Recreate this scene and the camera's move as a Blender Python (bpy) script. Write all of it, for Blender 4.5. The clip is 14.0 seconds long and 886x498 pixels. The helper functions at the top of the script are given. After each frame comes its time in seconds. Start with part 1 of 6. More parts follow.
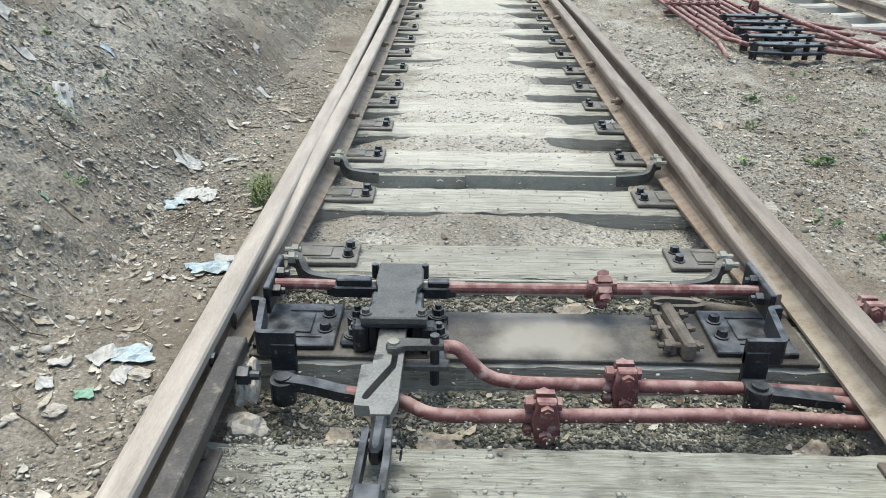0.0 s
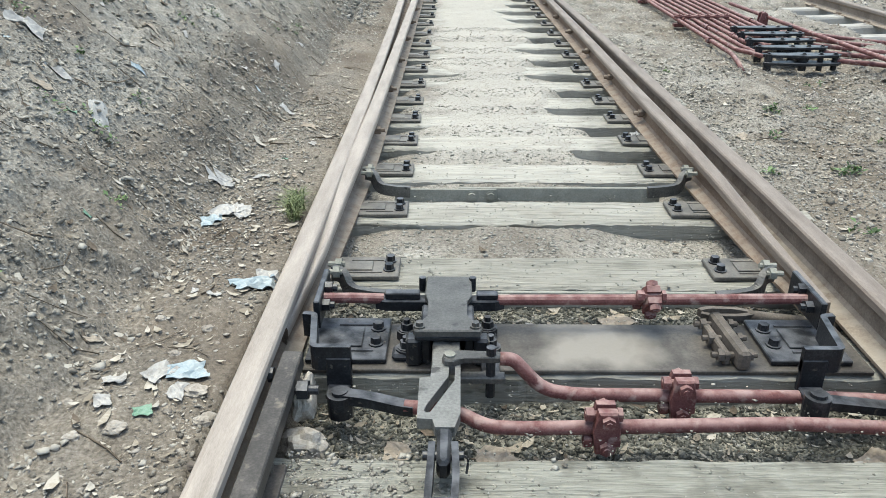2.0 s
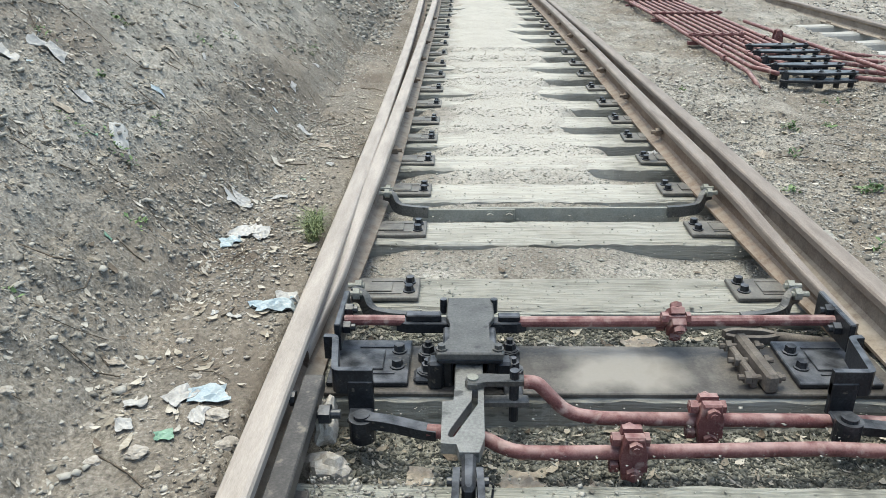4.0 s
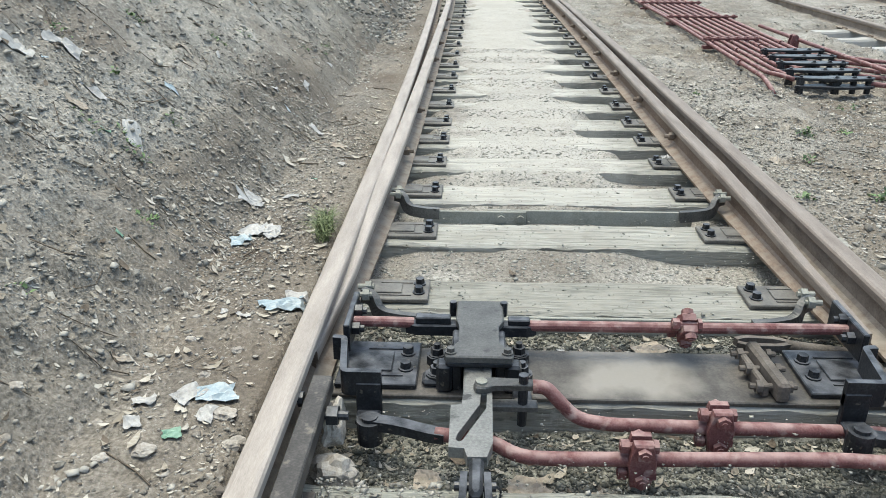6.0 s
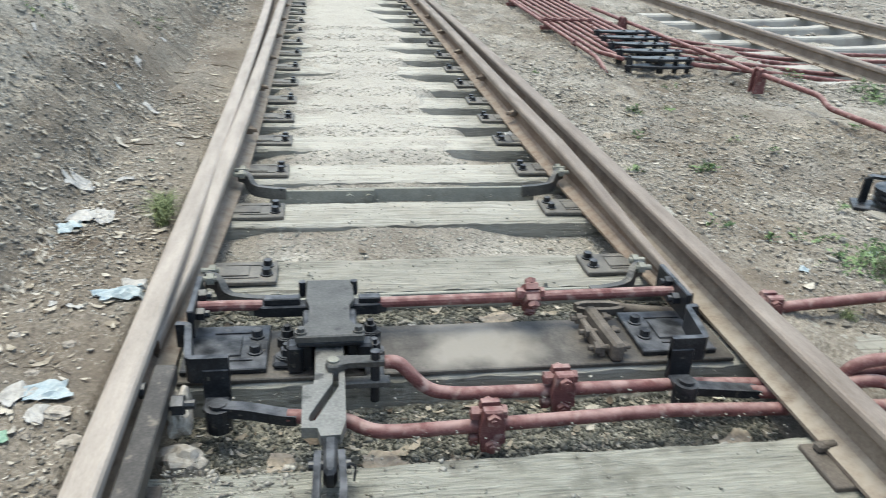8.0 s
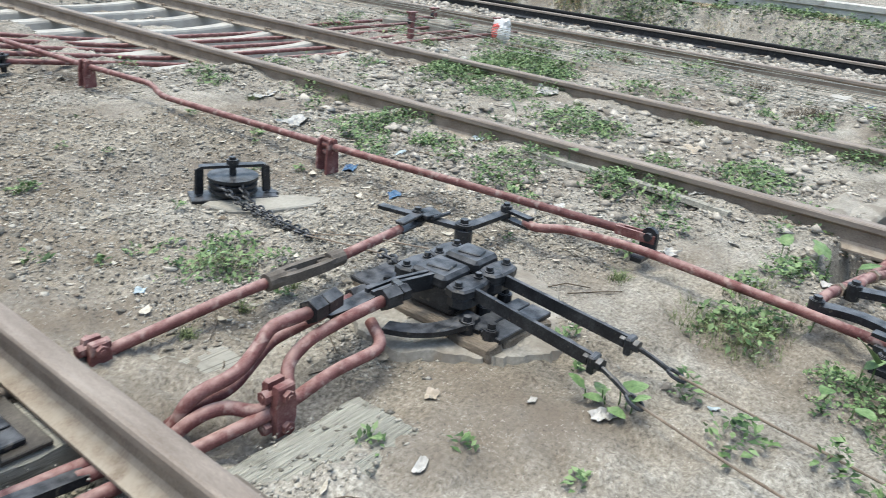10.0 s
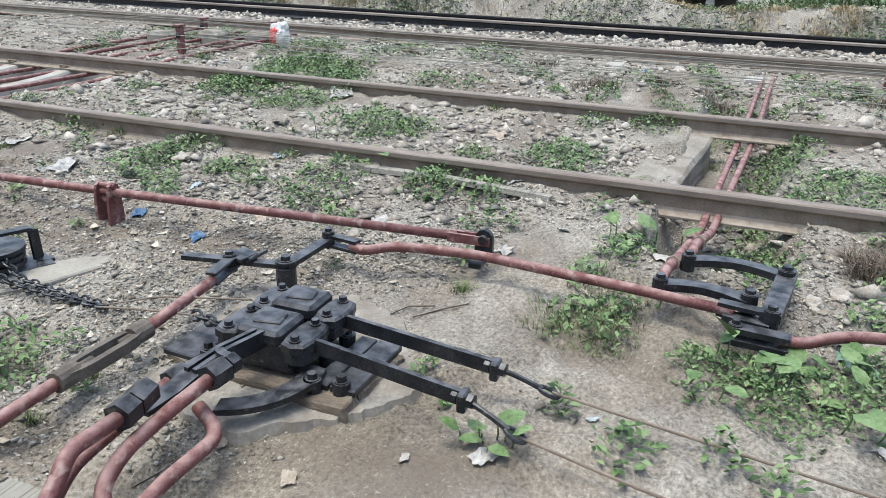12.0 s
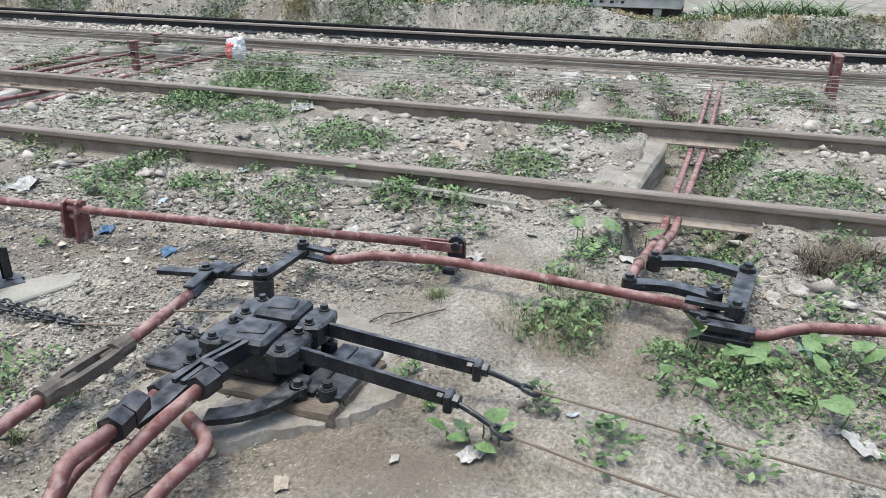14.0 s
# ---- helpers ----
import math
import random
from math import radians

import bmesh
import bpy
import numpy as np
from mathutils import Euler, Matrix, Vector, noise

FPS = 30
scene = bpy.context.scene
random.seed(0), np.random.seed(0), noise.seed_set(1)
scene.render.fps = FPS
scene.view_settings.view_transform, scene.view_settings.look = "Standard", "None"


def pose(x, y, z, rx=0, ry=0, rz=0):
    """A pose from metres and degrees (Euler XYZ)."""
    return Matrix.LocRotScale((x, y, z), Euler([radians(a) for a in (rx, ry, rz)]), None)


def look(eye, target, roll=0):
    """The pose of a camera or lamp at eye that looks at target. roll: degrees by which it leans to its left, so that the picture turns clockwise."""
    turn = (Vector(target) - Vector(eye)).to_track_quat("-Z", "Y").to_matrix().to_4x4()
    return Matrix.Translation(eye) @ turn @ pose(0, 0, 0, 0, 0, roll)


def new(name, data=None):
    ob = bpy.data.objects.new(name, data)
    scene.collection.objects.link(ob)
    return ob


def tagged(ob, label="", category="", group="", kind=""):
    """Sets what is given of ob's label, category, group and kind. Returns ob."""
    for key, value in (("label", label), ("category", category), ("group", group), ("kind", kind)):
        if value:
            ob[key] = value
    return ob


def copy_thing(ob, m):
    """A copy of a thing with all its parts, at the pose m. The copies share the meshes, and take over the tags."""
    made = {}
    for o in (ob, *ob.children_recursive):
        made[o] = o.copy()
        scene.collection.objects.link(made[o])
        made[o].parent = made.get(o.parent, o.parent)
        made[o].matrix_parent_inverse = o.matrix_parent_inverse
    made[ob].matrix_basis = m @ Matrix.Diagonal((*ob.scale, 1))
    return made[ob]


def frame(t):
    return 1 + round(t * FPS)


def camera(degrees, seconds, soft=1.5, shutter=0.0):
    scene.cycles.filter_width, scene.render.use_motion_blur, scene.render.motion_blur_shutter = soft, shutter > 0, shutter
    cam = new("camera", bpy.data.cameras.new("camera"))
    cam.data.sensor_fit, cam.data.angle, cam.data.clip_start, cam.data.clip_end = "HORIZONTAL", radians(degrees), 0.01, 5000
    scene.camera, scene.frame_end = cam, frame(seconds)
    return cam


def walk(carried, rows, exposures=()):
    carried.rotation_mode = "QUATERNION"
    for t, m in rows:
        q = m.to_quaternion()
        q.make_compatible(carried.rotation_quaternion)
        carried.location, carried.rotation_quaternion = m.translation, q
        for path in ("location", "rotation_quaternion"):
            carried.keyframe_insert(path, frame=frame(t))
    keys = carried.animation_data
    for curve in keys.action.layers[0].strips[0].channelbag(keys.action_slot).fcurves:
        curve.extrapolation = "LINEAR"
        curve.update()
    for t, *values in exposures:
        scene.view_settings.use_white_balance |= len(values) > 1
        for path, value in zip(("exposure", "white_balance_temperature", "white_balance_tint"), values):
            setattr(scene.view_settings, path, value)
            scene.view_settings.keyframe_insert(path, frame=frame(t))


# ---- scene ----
cam = camera(60.0, 14.0, soft=0.55, shutter=0.25)
PATH = [
    (0, (-0.233, 0.102, 1.228), (-0.257, 1.9, 0.352), 0.6),
    (0.5, (-0.271, 0.115, 1.237), (-0.297, 1.918, 0.371), 0.3),
    (1, (-0.334, 0.112, 1.234), (-0.364, 1.919, 0.377), -0.0),
    (1.5, (-0.363, 0.105, 1.223), (-0.389, 1.916, 0.376), -0.0),
    (2, (-0.381, 0.095, 1.221), (-0.403, 1.91, 0.381), -0.1),
    (2.5, (-0.402, 0.101, 1.221), (-0.426, 1.921, 0.392), -0.2),
    (3, (-0.408, 0.107, 1.223), (-0.444, 1.933, 0.408), -0.5),
    (5.5, (-0.406, 0.117, 1.226), (-0.48, 1.952, 0.435), -0.3),
    (6, (-0.41, 0.122, 1.227), (-0.49, 1.955, 0.431), -0.1),
    (6.5, (-0.414, 0.13, 1.227), (-0.491, 1.963, 0.429), 0.2),
    (7, (-0.418, 0.129, 1.226), (-0.485, 1.962, 0.429), 0.6),
    (7.5, (-0.408, 0.128, 1.226), (-0.386, 1.958, 0.418), 1.2),
    (8, (-0.393, 0.118, 1.22), (-0.095, 1.91, 0.384), 2.7),
    (8.4, (-0.343, 0.122, 1.198), (0.243, 1.835, 0.349), 3.9),
    (8.5, (-0.318, 0.124, 1.204), (0.342, 1.81, 0.355), 4.3),
    (8.8, (-0.233, 0.176, 1.203), (0.659, 1.754, 0.358), 5.9),
    (9, (-0.13, 0.175, 1.205), (0.881, 1.691, 0.382), 5.8),
    (9.2, (-0.057, 0.189, 1.214), (1.074, 1.625, 0.402), 6.0),
    (11.3, (0.307, 0.533, 1.21), (2.007, 1.271, 0.458), 2.2),
    (11.5, (0.324, 0.536, 1.213), (2.033, 1.253, 0.461), 1.9),
    (12, (0.367, 0.536, 1.206), (2.089, 1.212, 0.446), 1.3),
    (12.5, (0.339, 0.551, 1.203), (2.075, 1.198, 0.448), 0.9),
    (13, (0.305, 0.569, 1.208), (2.056, 1.188, 0.468), 0.8),
    (13.5, (0.296, 0.57, 1.209), (2.063, 1.159, 0.481), 1.0),
    (14, (0.287, 0.578, 1.21), (2.059, 1.151, 0.481), 1.0),
]
walk(cam, [(t, look(eye, target, roll)) for t, eye, target, roll in PATH], [(0, 1.10, 6620, -2.0), (8, 1.07, 6580, -2.0), (9, 1.22, 6580, -2.0), (11.3, 1.06, 6450, 3.0), (14, 1.04, 6450, 3.0)])

# ---- light ----
world = bpy.data.worlds.new("world")
scene.world = world
world.use_nodes = True
wn = world.node_tree
sky = wn.nodes.new("ShaderNodeTexSky")
sky.sky_type = "NISHITA"
sky.sun_disc = False
sky.sun_elevation, sky.sun_rotation = radians(78.5), radians(-34)
sky.air_density, sky.dust_density = 1.0, 4.0
wn.links.new(sky.outputs[0], wn.nodes["Background"].inputs[0])
wn.nodes["Background"].inputs[1].default_value = 0.15
sun = new("sun", bpy.data.lights.new("sun", "SUN"))
sun.data.energy, sun.data.angle, sun.data.color = 0.85, radians(30), (1.0, 0.97, 0.93)
sun.matrix_world = look((-1.02, 1.52, 9), (0, 0, 0))

# ---- materials ----


def surface(name, colours, scale, rough=0.8, metal=0.0, bump=0.3, fine=200.0, spots=None, stretch=(1, 1, 1), spread=0.0, spot_scale=40.0, spot_cut=0.6, spot_soft=0.06, deep=0.004, grain=0.4, island=0.0, dust_sheen=None, dust_sheen_share=0.7):
    """Two scales of noise through a ramp of colours, spots of wear, fine relief, all in metres of the place."""
    m = bpy.data.materials.new(name)
    m.use_nodes = True
    nt = m.node_tree
    n, l = nt.nodes, nt.links
    b = n["Principled BSDF"]
    geo = n.new("ShaderNodeNewGeometry")
    mp = n.new("ShaderNodeMapping")
    mp.inputs["Scale"].default_value = stretch
    l.new(geo.outputs["Position"], mp.inputs["Vector"])
    big, small = n.new("ShaderNodeTexNoise"), n.new("ShaderNodeTexNoise")
    for t, s, d in ((big, scale, 6.0), (small, fine, 4.0)):
        t.inputs["Scale"].default_value, t.inputs["Detail"].default_value, t.inputs["Roughness"].default_value = s, d, 0.62
        l.new(mp.outputs[0], t.inputs["Vector"])
    mix = n.new("ShaderNodeMix")
    mix.data_type = "FLOAT"
    mix.inputs["Factor"].default_value = grain
    l.new(big.outputs["Fac"], mix.inputs["A"])
    l.new(small.outputs["Fac"], mix.inputs["B"])
    fac = mix.outputs["Result"]
    if island:
        isl_, add_ = n.new("ShaderNodeMath"), n.new("ShaderNodeMath")
        isl_.operation = "MULTIPLY_ADD"
        isl_.inputs[1].default_value, isl_.inputs[2].default_value = island, -island / 2
        l.new(geo.outputs["Random Per Island"], isl_.inputs[0])
        l.new(fac, add_.inputs[0])
        l.new(isl_.outputs[0], add_.inputs[1])
        fac = add_.outputs[0]
    if spread:
        info, add = n.new("ShaderNodeObjectInfo"), n.new("ShaderNodeMath")
        isl = n.new("ShaderNodeMath")
        isl.operation = "MULTIPLY_ADD"
        isl.inputs[1].default_value, isl.inputs[2].default_value = spread, -spread / 2
        l.new(info.outputs["Random"], isl.inputs[0])
        l.new(fac, add.inputs[0])
        l.new(isl.outputs[0], add.inputs[1])
        fac = add.outputs[0]
    ramp = n.new("ShaderNodeValToRGB")
    e = ramp.color_ramp.elements
    while len(e) < len(colours):
        e.new(0.5)
    for i, c in enumerate(colours):
        e[i].position = 0.34 + 0.32 * i / max(1, len(colours) - 1)
        e[i].color = (*c, 1)
    l.new(fac, ramp.inputs[0])
    out = ramp.outputs[0]
    if spots:
        sp, cut, mx = n.new("ShaderNodeTexNoise"), n.new("ShaderNodeMapRange"), n.new("ShaderNodeMix")
        sp.inputs["Scale"].default_value, sp.inputs["Detail"].default_value = spot_scale, 5.0
        l.new(geo.outputs["Position"], sp.inputs["Vector"])
        cut.inputs["From Min"].default_value, cut.inputs["From Max"].default_value = spot_cut, spot_cut + spot_soft
        l.new(sp.outputs["Fac"], cut.inputs["Value"])
        mx.data_type = "RGBA"
        l.new(cut.outputs[0], mx.inputs["Factor"])
        l.new(out, mx.inputs["A"])
        mx.inputs["B"].default_value = (*spots, 1)
        out = mx.outputs["Result"]
    # tint on upward faces: settled dust, for some colours painted-in light from above
    if dust_sheen:
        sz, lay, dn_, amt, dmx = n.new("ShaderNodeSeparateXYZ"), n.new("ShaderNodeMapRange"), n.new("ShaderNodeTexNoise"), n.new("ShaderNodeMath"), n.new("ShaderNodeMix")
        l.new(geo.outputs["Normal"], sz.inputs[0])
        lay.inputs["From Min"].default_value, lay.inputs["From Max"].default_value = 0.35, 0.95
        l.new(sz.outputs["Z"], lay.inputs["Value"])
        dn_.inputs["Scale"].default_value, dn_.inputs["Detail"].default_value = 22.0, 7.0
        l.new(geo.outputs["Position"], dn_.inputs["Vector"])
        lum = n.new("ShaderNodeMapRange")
        lum.inputs["From Min"].default_value, lum.inputs["From Max"].default_value, lum.inputs["To Max"].default_value = 0.35, 0.62, dust_sheen_share
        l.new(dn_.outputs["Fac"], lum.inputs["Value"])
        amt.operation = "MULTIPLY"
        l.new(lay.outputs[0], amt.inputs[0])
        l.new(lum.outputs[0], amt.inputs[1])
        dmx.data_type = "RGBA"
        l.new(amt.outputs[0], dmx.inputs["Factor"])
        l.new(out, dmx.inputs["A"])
        dmx.inputs["B"].default_value = (*dust_sheen, 1)
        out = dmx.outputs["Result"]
    l.new(out, b.inputs["Base Color"])
    rr = n.new("ShaderNodeMapRange")
    rr.inputs["To Min"].default_value, rr.inputs["To Max"].default_value = max(0.05, rough - 0.15), min(1, rough + 0.15)
    l.new(small.outputs["Fac"], rr.inputs["Value"])
    l.new(rr.outputs[0], b.inputs["Roughness"])
    b.inputs["Metallic"].default_value = metal
    b.inputs["Specular IOR Level"].default_value = 0.3
    bp = n.new("ShaderNodeBump")
    bp.inputs["Strength"].default_value, bp.inputs["Distance"].default_value = bump, deep
    l.new(fac, bp.inputs["Height"])
    l.new(bp.outputs[0], b.inputs["Normal"])
    return m


DIRT = surface("dry_dirt", [(0.075, 0.067, 0.056), (0.205, 0.191, 0.165), (0.33, 0.311, 0.272), (0.49, 0.468, 0.42)], 3.0, 0.95, bump=1.0, fine=75, deep=0.013, grain=0.62, spots=(0.165, 0.14, 0.114), spot_scale=1.3, spot_cut=0.46, spot_soft=0.25)
WOOD = surface("weathered_sleeper_wood", [(0.17, 0.166, 0.142), (0.30, 0.293, 0.258), (0.42, 0.41, 0.37)], 3.0, 0.9, bump=1.0, fine=45, stretch=(0.22, 3.0, 3.0), spread=0.12, spots=(0.29, 0.28, 0.245), spot_scale=5, spot_cut=0.5, spot_soft=0.12, deep=0.009, grain=0.5)
OLDWOOD = surface("grey_split_wood", [(0.14, 0.14, 0.12), (0.29, 0.287, 0.248), (0.42, 0.413, 0.363)], 3.0, 0.95, bump=1.0, fine=60, stretch=(0.16, 3.0, 3.0), spots=(0.17, 0.165, 0.14), spot_scale=6, spot_cut=0.52, spot_soft=0.12, deep=0.016, grain=0.6)
RUST = surface("rail_rust", [(0.105, 0.081, 0.064), (0.185, 0.144, 0.113), (0.275, 0.22, 0.175)], 9.0, 0.8, bump=0.5, fine=150, spots=(0.20, 0.165, 0.13), spot_scale=14, spot_cut=0.62, dust_sheen=(0.27, 0.245, 0.21), dust_sheen_share=0.75)
RAILTOP = surface("rail_running_face", [(0.25, 0.22, 0.19), (0.35, 0.31, 0.275), (0.45, 0.40, 0.355)], 5.0, 0.55, metal=0.15, bump=0.12, fine=120, stretch=(4, 0.6, 4))
RAILDULL = surface("dull_rail_face", [(0.15, 0.12, 0.10), (0.225, 0.192, 0.167), (0.31, 0.27, 0.237)], 5.0, 0.6, metal=0.1, bump=0.15, fine=120, stretch=(4, 0.6, 4))
# pink tops: settled dust with the overhead light mixed into its colour
RED = surface("red_oxide_paint", [(0.085, 0.031, 0.031), (0.158, 0.064, 0.062), (0.245, 0.132, 0.125)], 16.0, 0.6, bump=0.6, fine=190, spots=(0.33, 0.235, 0.215), spot_scale=24, spot_cut=0.57, spot_soft=0.12, dust_sheen=(0.37, 0.255, 0.238), dust_sheen_share=0.85)
# bluish tint on upward faces paints in the sky's sheen
BLACK = surface("black_greased_steel", [(0.011, 0.012, 0.014), (0.022, 0.024, 0.028), (0.052, 0.055, 0.06)], 14.0, 0.34, metal=0.15, bump=0.4, fine=140, spots=(0.10, 0.092, 0.08), spot_scale=34, spot_cut=0.64, dust_sheen=(0.15, 0.155, 0.168), dust_sheen_share=0.75)
GREY = surface("dusty_steel_bar", [(0.19, 0.19, 0.165), (0.29, 0.29, 0.255), (0.38, 0.375, 0.335)], 9.0, 0.75, metal=0.15, bump=0.35, fine=150)
SPREAD = surface("bare_worn_steel", [(0.055, 0.055, 0.054), (0.115, 0.114, 0.11), (0.19, 0.187, 0.178)], 6.0, 0.45, metal=0.4, bump=0.2, fine=130, spots=(0.06, 0.06, 0.06), spot_scale=22, spot_cut=0.62)
PLATE = surface("oiled_steel_plate", [(0.06, 0.057, 0.054), (0.125, 0.119, 0.11), (0.21, 0.198, 0.178)], 7.0, 0.5, metal=0.25, bump=0.3, fine=120, spots=(0.22, 0.19, 0.155), spot_scale=8, spot_cut=0.64, dust_sheen=(0.25, 0.235, 0.205), dust_sheen_share=0.5)
CONCRETE = surface("grey_concrete", [(0.27, 0.26, 0.24), (0.37, 0.36, 0.335), (0.45, 0.44, 0.41)], 5.0, 0.9, bump=0.6, fine=110)
LEAF = surface("leaf_green", [(0.045, 0.085, 0.032), (0.105, 0.175, 0.065), (0.21, 0.295, 0.14)], 12.0, 0.55, island=0.45, bump=0.2, fine=90)
GRASSY = surface("dull_grass", [(0.08, 0.11, 0.045), (0.14, 0.175, 0.08), (0.22, 0.25, 0.13)], 8.0, 0.7, bump=0.2, fine=90)
DRYGRASS = surface("dry_grass", [(0.30, 0.24, 0.15), (0.42, 0.35, 0.23), (0.52, 0.45, 0.31)], 8.0, 0.8, bump=0.2, fine=90)
PAPER = surface("dirty_white_plastic", [(0.26, 0.25, 0.23), (0.40, 0.39, 0.37), (0.53, 0.52, 0.50)], 14.0, 0.5, bump=0.2, fine=70)
IRON = surface("dusty_dark_iron", [(0.065, 0.056, 0.048), (0.12, 0.104, 0.09), (0.19, 0.168, 0.146)], 14.0, 0.7, metal=0.1, bump=0.4, fine=140)
STONE = surface("pale_clods", [(0.19, 0.17, 0.145), (0.325, 0.297, 0.258), (0.49, 0.457, 0.41)], 20.0, 0.95, island=0.3, bump=0.7, fine=120)



class Graph:
    """Short hand for the node tree of one material."""

    def __init__(self, material):
        self.n, self.l = material.node_tree.nodes, material.node_tree.links
        self.pos = self.n.new("ShaderNodeNewGeometry").outputs["Position"]
        sep = self.n.new("ShaderNodeSeparateXYZ")
        self.l.new(self.pos, sep.inputs[0])
        self.x, self.y = sep.outputs["X"], sep.outputs["Y"]
        self.base = self.n["Principled BSDF"].inputs["Base Color"]

    def math(self, op, a, b=0.0, c=0.0):
        m = self.n.new("ShaderNodeMath")
        m.operation = op
        for i, v in enumerate((a, b, c)):
            if isinstance(v, (int, float)):
                m.inputs[i].default_value = v
            else:
                self.l.new(v, m.inputs[i])
        return m.outputs[0]

    def ramp(self, v, lo, hi):
        m = self.n.new("ShaderNodeMapRange")
        m.interpolation_type = "SMOOTHSTEP"
        if lo < hi:
            m.inputs["From Min"].default_value, m.inputs["From Max"].default_value = lo, hi
        else:
            m.inputs["From Min"].default_value, m.inputs["From Max"].default_value = hi, lo
            m.inputs["To Min"].default_value, m.inputs["To Max"].default_value = 1.0, 0.0
        self.l.new(v, m.inputs["Value"])
        return m.outputs[0]

    def noise(self, scale, detail=6.0, rough=0.6):
        t = self.n.new("ShaderNodeTexNoise")
        t.inputs["Scale"].default_value, t.inputs["Detail"].default_value, t.inputs["Roughness"].default_value = scale, detail, rough
        self.l.new(self.pos, t.inputs["Vector"])
        return t.outputs["Fac"]

    def lay(self, colour, factor, blend="MIX"):
        """Lay a colour over what the surface has so far, or tint it."""
        m = self.n.new("ShaderNodeMix")
        m.data_type, m.blend_type = "RGBA", blend
        self.l.new(self.base.links[0].from_socket, m.inputs["A"])
        m.inputs["B"].default_value = (*colour, 1)
        self.l.new(factor, m.inputs["Factor"])
        self.l.new(m.outputs["Result"], self.base)

    def band(self, v, a, b, soft):
        return self.math("MULTIPLY", self.ramp(v, a - soft, a + soft), self.ramp(v, b + soft, b - soft))


def pale_dust(g, colour, most, first=2.6):
    """Pale dusty earth trodden in between the rails."""
    off = g.math("ABSOLUTE", g.math("ADD", g.x, 0.08))
    edge = g.math("MULTIPLY_ADD", g.noise(4.5), 0.75, off)
    k = g.math("MULTIPLY", g.ramp(edge, 1.0, 0.68), g.ramp(g.y, first, first + 1.2))
    g.lay(colour, g.math("MULTIPLY", k, g.math("MULTIPLY_ADD", g.noise(40.0), 0.7, most - 0.35)))


earth = Graph(DIRT)
# trodden brown path at the foot of the bank, and brown worn earth about the lock
path_edge = earth.math("MULTIPLY_ADD", earth.noise(1.6), 0.5, earth.x)
earth.lay((0.65, 0.605, 0.565), earth.math("MULTIPLY", earth.band(path_edge, -1.45, -0.68, 0.14), earth.math("MULTIPLY_ADD", earth.noise(3.0), 1.6, -0.05)), "MULTIPLY")
worn = earth.math("MULTIPLY", earth.band(earth.x, 1.1, 3.1, 0.4), earth.ramp(earth.noise(1.1), 0.4, 0.6))
earth.lay((0.80, 0.755, 0.70), worn, "MULTIPLY")
# oil-darkened earth under the pipes of the lock
oil = earth.math("MULTIPLY", earth.band(earth.math("MULTIPLY_ADD", earth.noise(9.0), 0.2, earth.y), 1.6, 2.6, 0.05), earth.band(earth.x, -0.8, 0.82, 0.06))
earth.lay((0.80, 0.83, 0.80), oil, "MULTIPLY")
pale_dust(earth, (0.46, 0.442, 0.398), 0.7, 3.2)
# pale crumbs and dark pits finer than any stone
earth.lay((0.50, 0.48, 0.43), earth.math("MULTIPLY", earth.ramp(earth.noise(70.0, 6.0, 0.8), 0.55, 0.68), earth.ramp(earth.noise(6.0, 5.0), 0.38, 0.62)))
earth.lay((0.05, 0.045, 0.038), earth.math("MULTIPLY", earth.ramp(earth.noise(80.0, 5.0, 0.75), 0.43, 0.34), 0.55))
timber = Graph(WOOD)
# open grain and cracks along the sleepers
stretch = timber.n.new("ShaderNodeMapping")
stretch.inputs["Scale"].default_value = (2.2, 95.0, 40.0)
timber.l.new(timber.pos, stretch.inputs["Vector"])
crack = timber.n.new("ShaderNodeTexNoise")
crack.inputs["Scale"].default_value, crack.inputs["Detail"].default_value = 1.0, 5.0
timber.l.new(stretch.outputs[0], crack.inputs["Vector"])
timber.lay((0.13, 0.125, 0.105), timber.math("MULTIPLY", timber.ramp(crack.outputs["Fac"], 0.45, 0.34), 0.75))
timber.lay((0.16, 0.15, 0.125), timber.math("MULTIPLY", timber.ramp(timber.noise(7.0, 8.0, 0.7), 0.56, 0.68), 0.45))
pale_dust(timber, (0.48, 0.462, 0.415), 0.72, 2.9)

# ---- mesh helpers ----


def part(name, bm, material, parent=None, label="", smooth=False):
    me = bpy.data.meshes.new(name)
    bmesh.ops.recalc_face_normals(bm, faces=bm.faces[:])
    bm.to_mesh(me)
    bm.free()
    for m in material if isinstance(material, (list, tuple)) else [material]:
        me.materials.append(m)
    if smooth:
        me.polygons.foreach_set("use_smooth", [True] * len(me.polygons))
    ob = new(name, me)
    if parent is not None:
        ob.parent = parent
        ob.matrix_parent_inverse = parent.matrix_world.inverted()
    if label:
        tagged(ob, label)
    return ob


def thing(name, at, label, category, group="", kind=""):
    e = new(name)
    e.empty_display_size = 0.05
    e.matrix_world = Matrix.Translation(at)
    e.location = at
    bpy.context.view_layer.update()
    return tagged(e, label, category, group, kind)


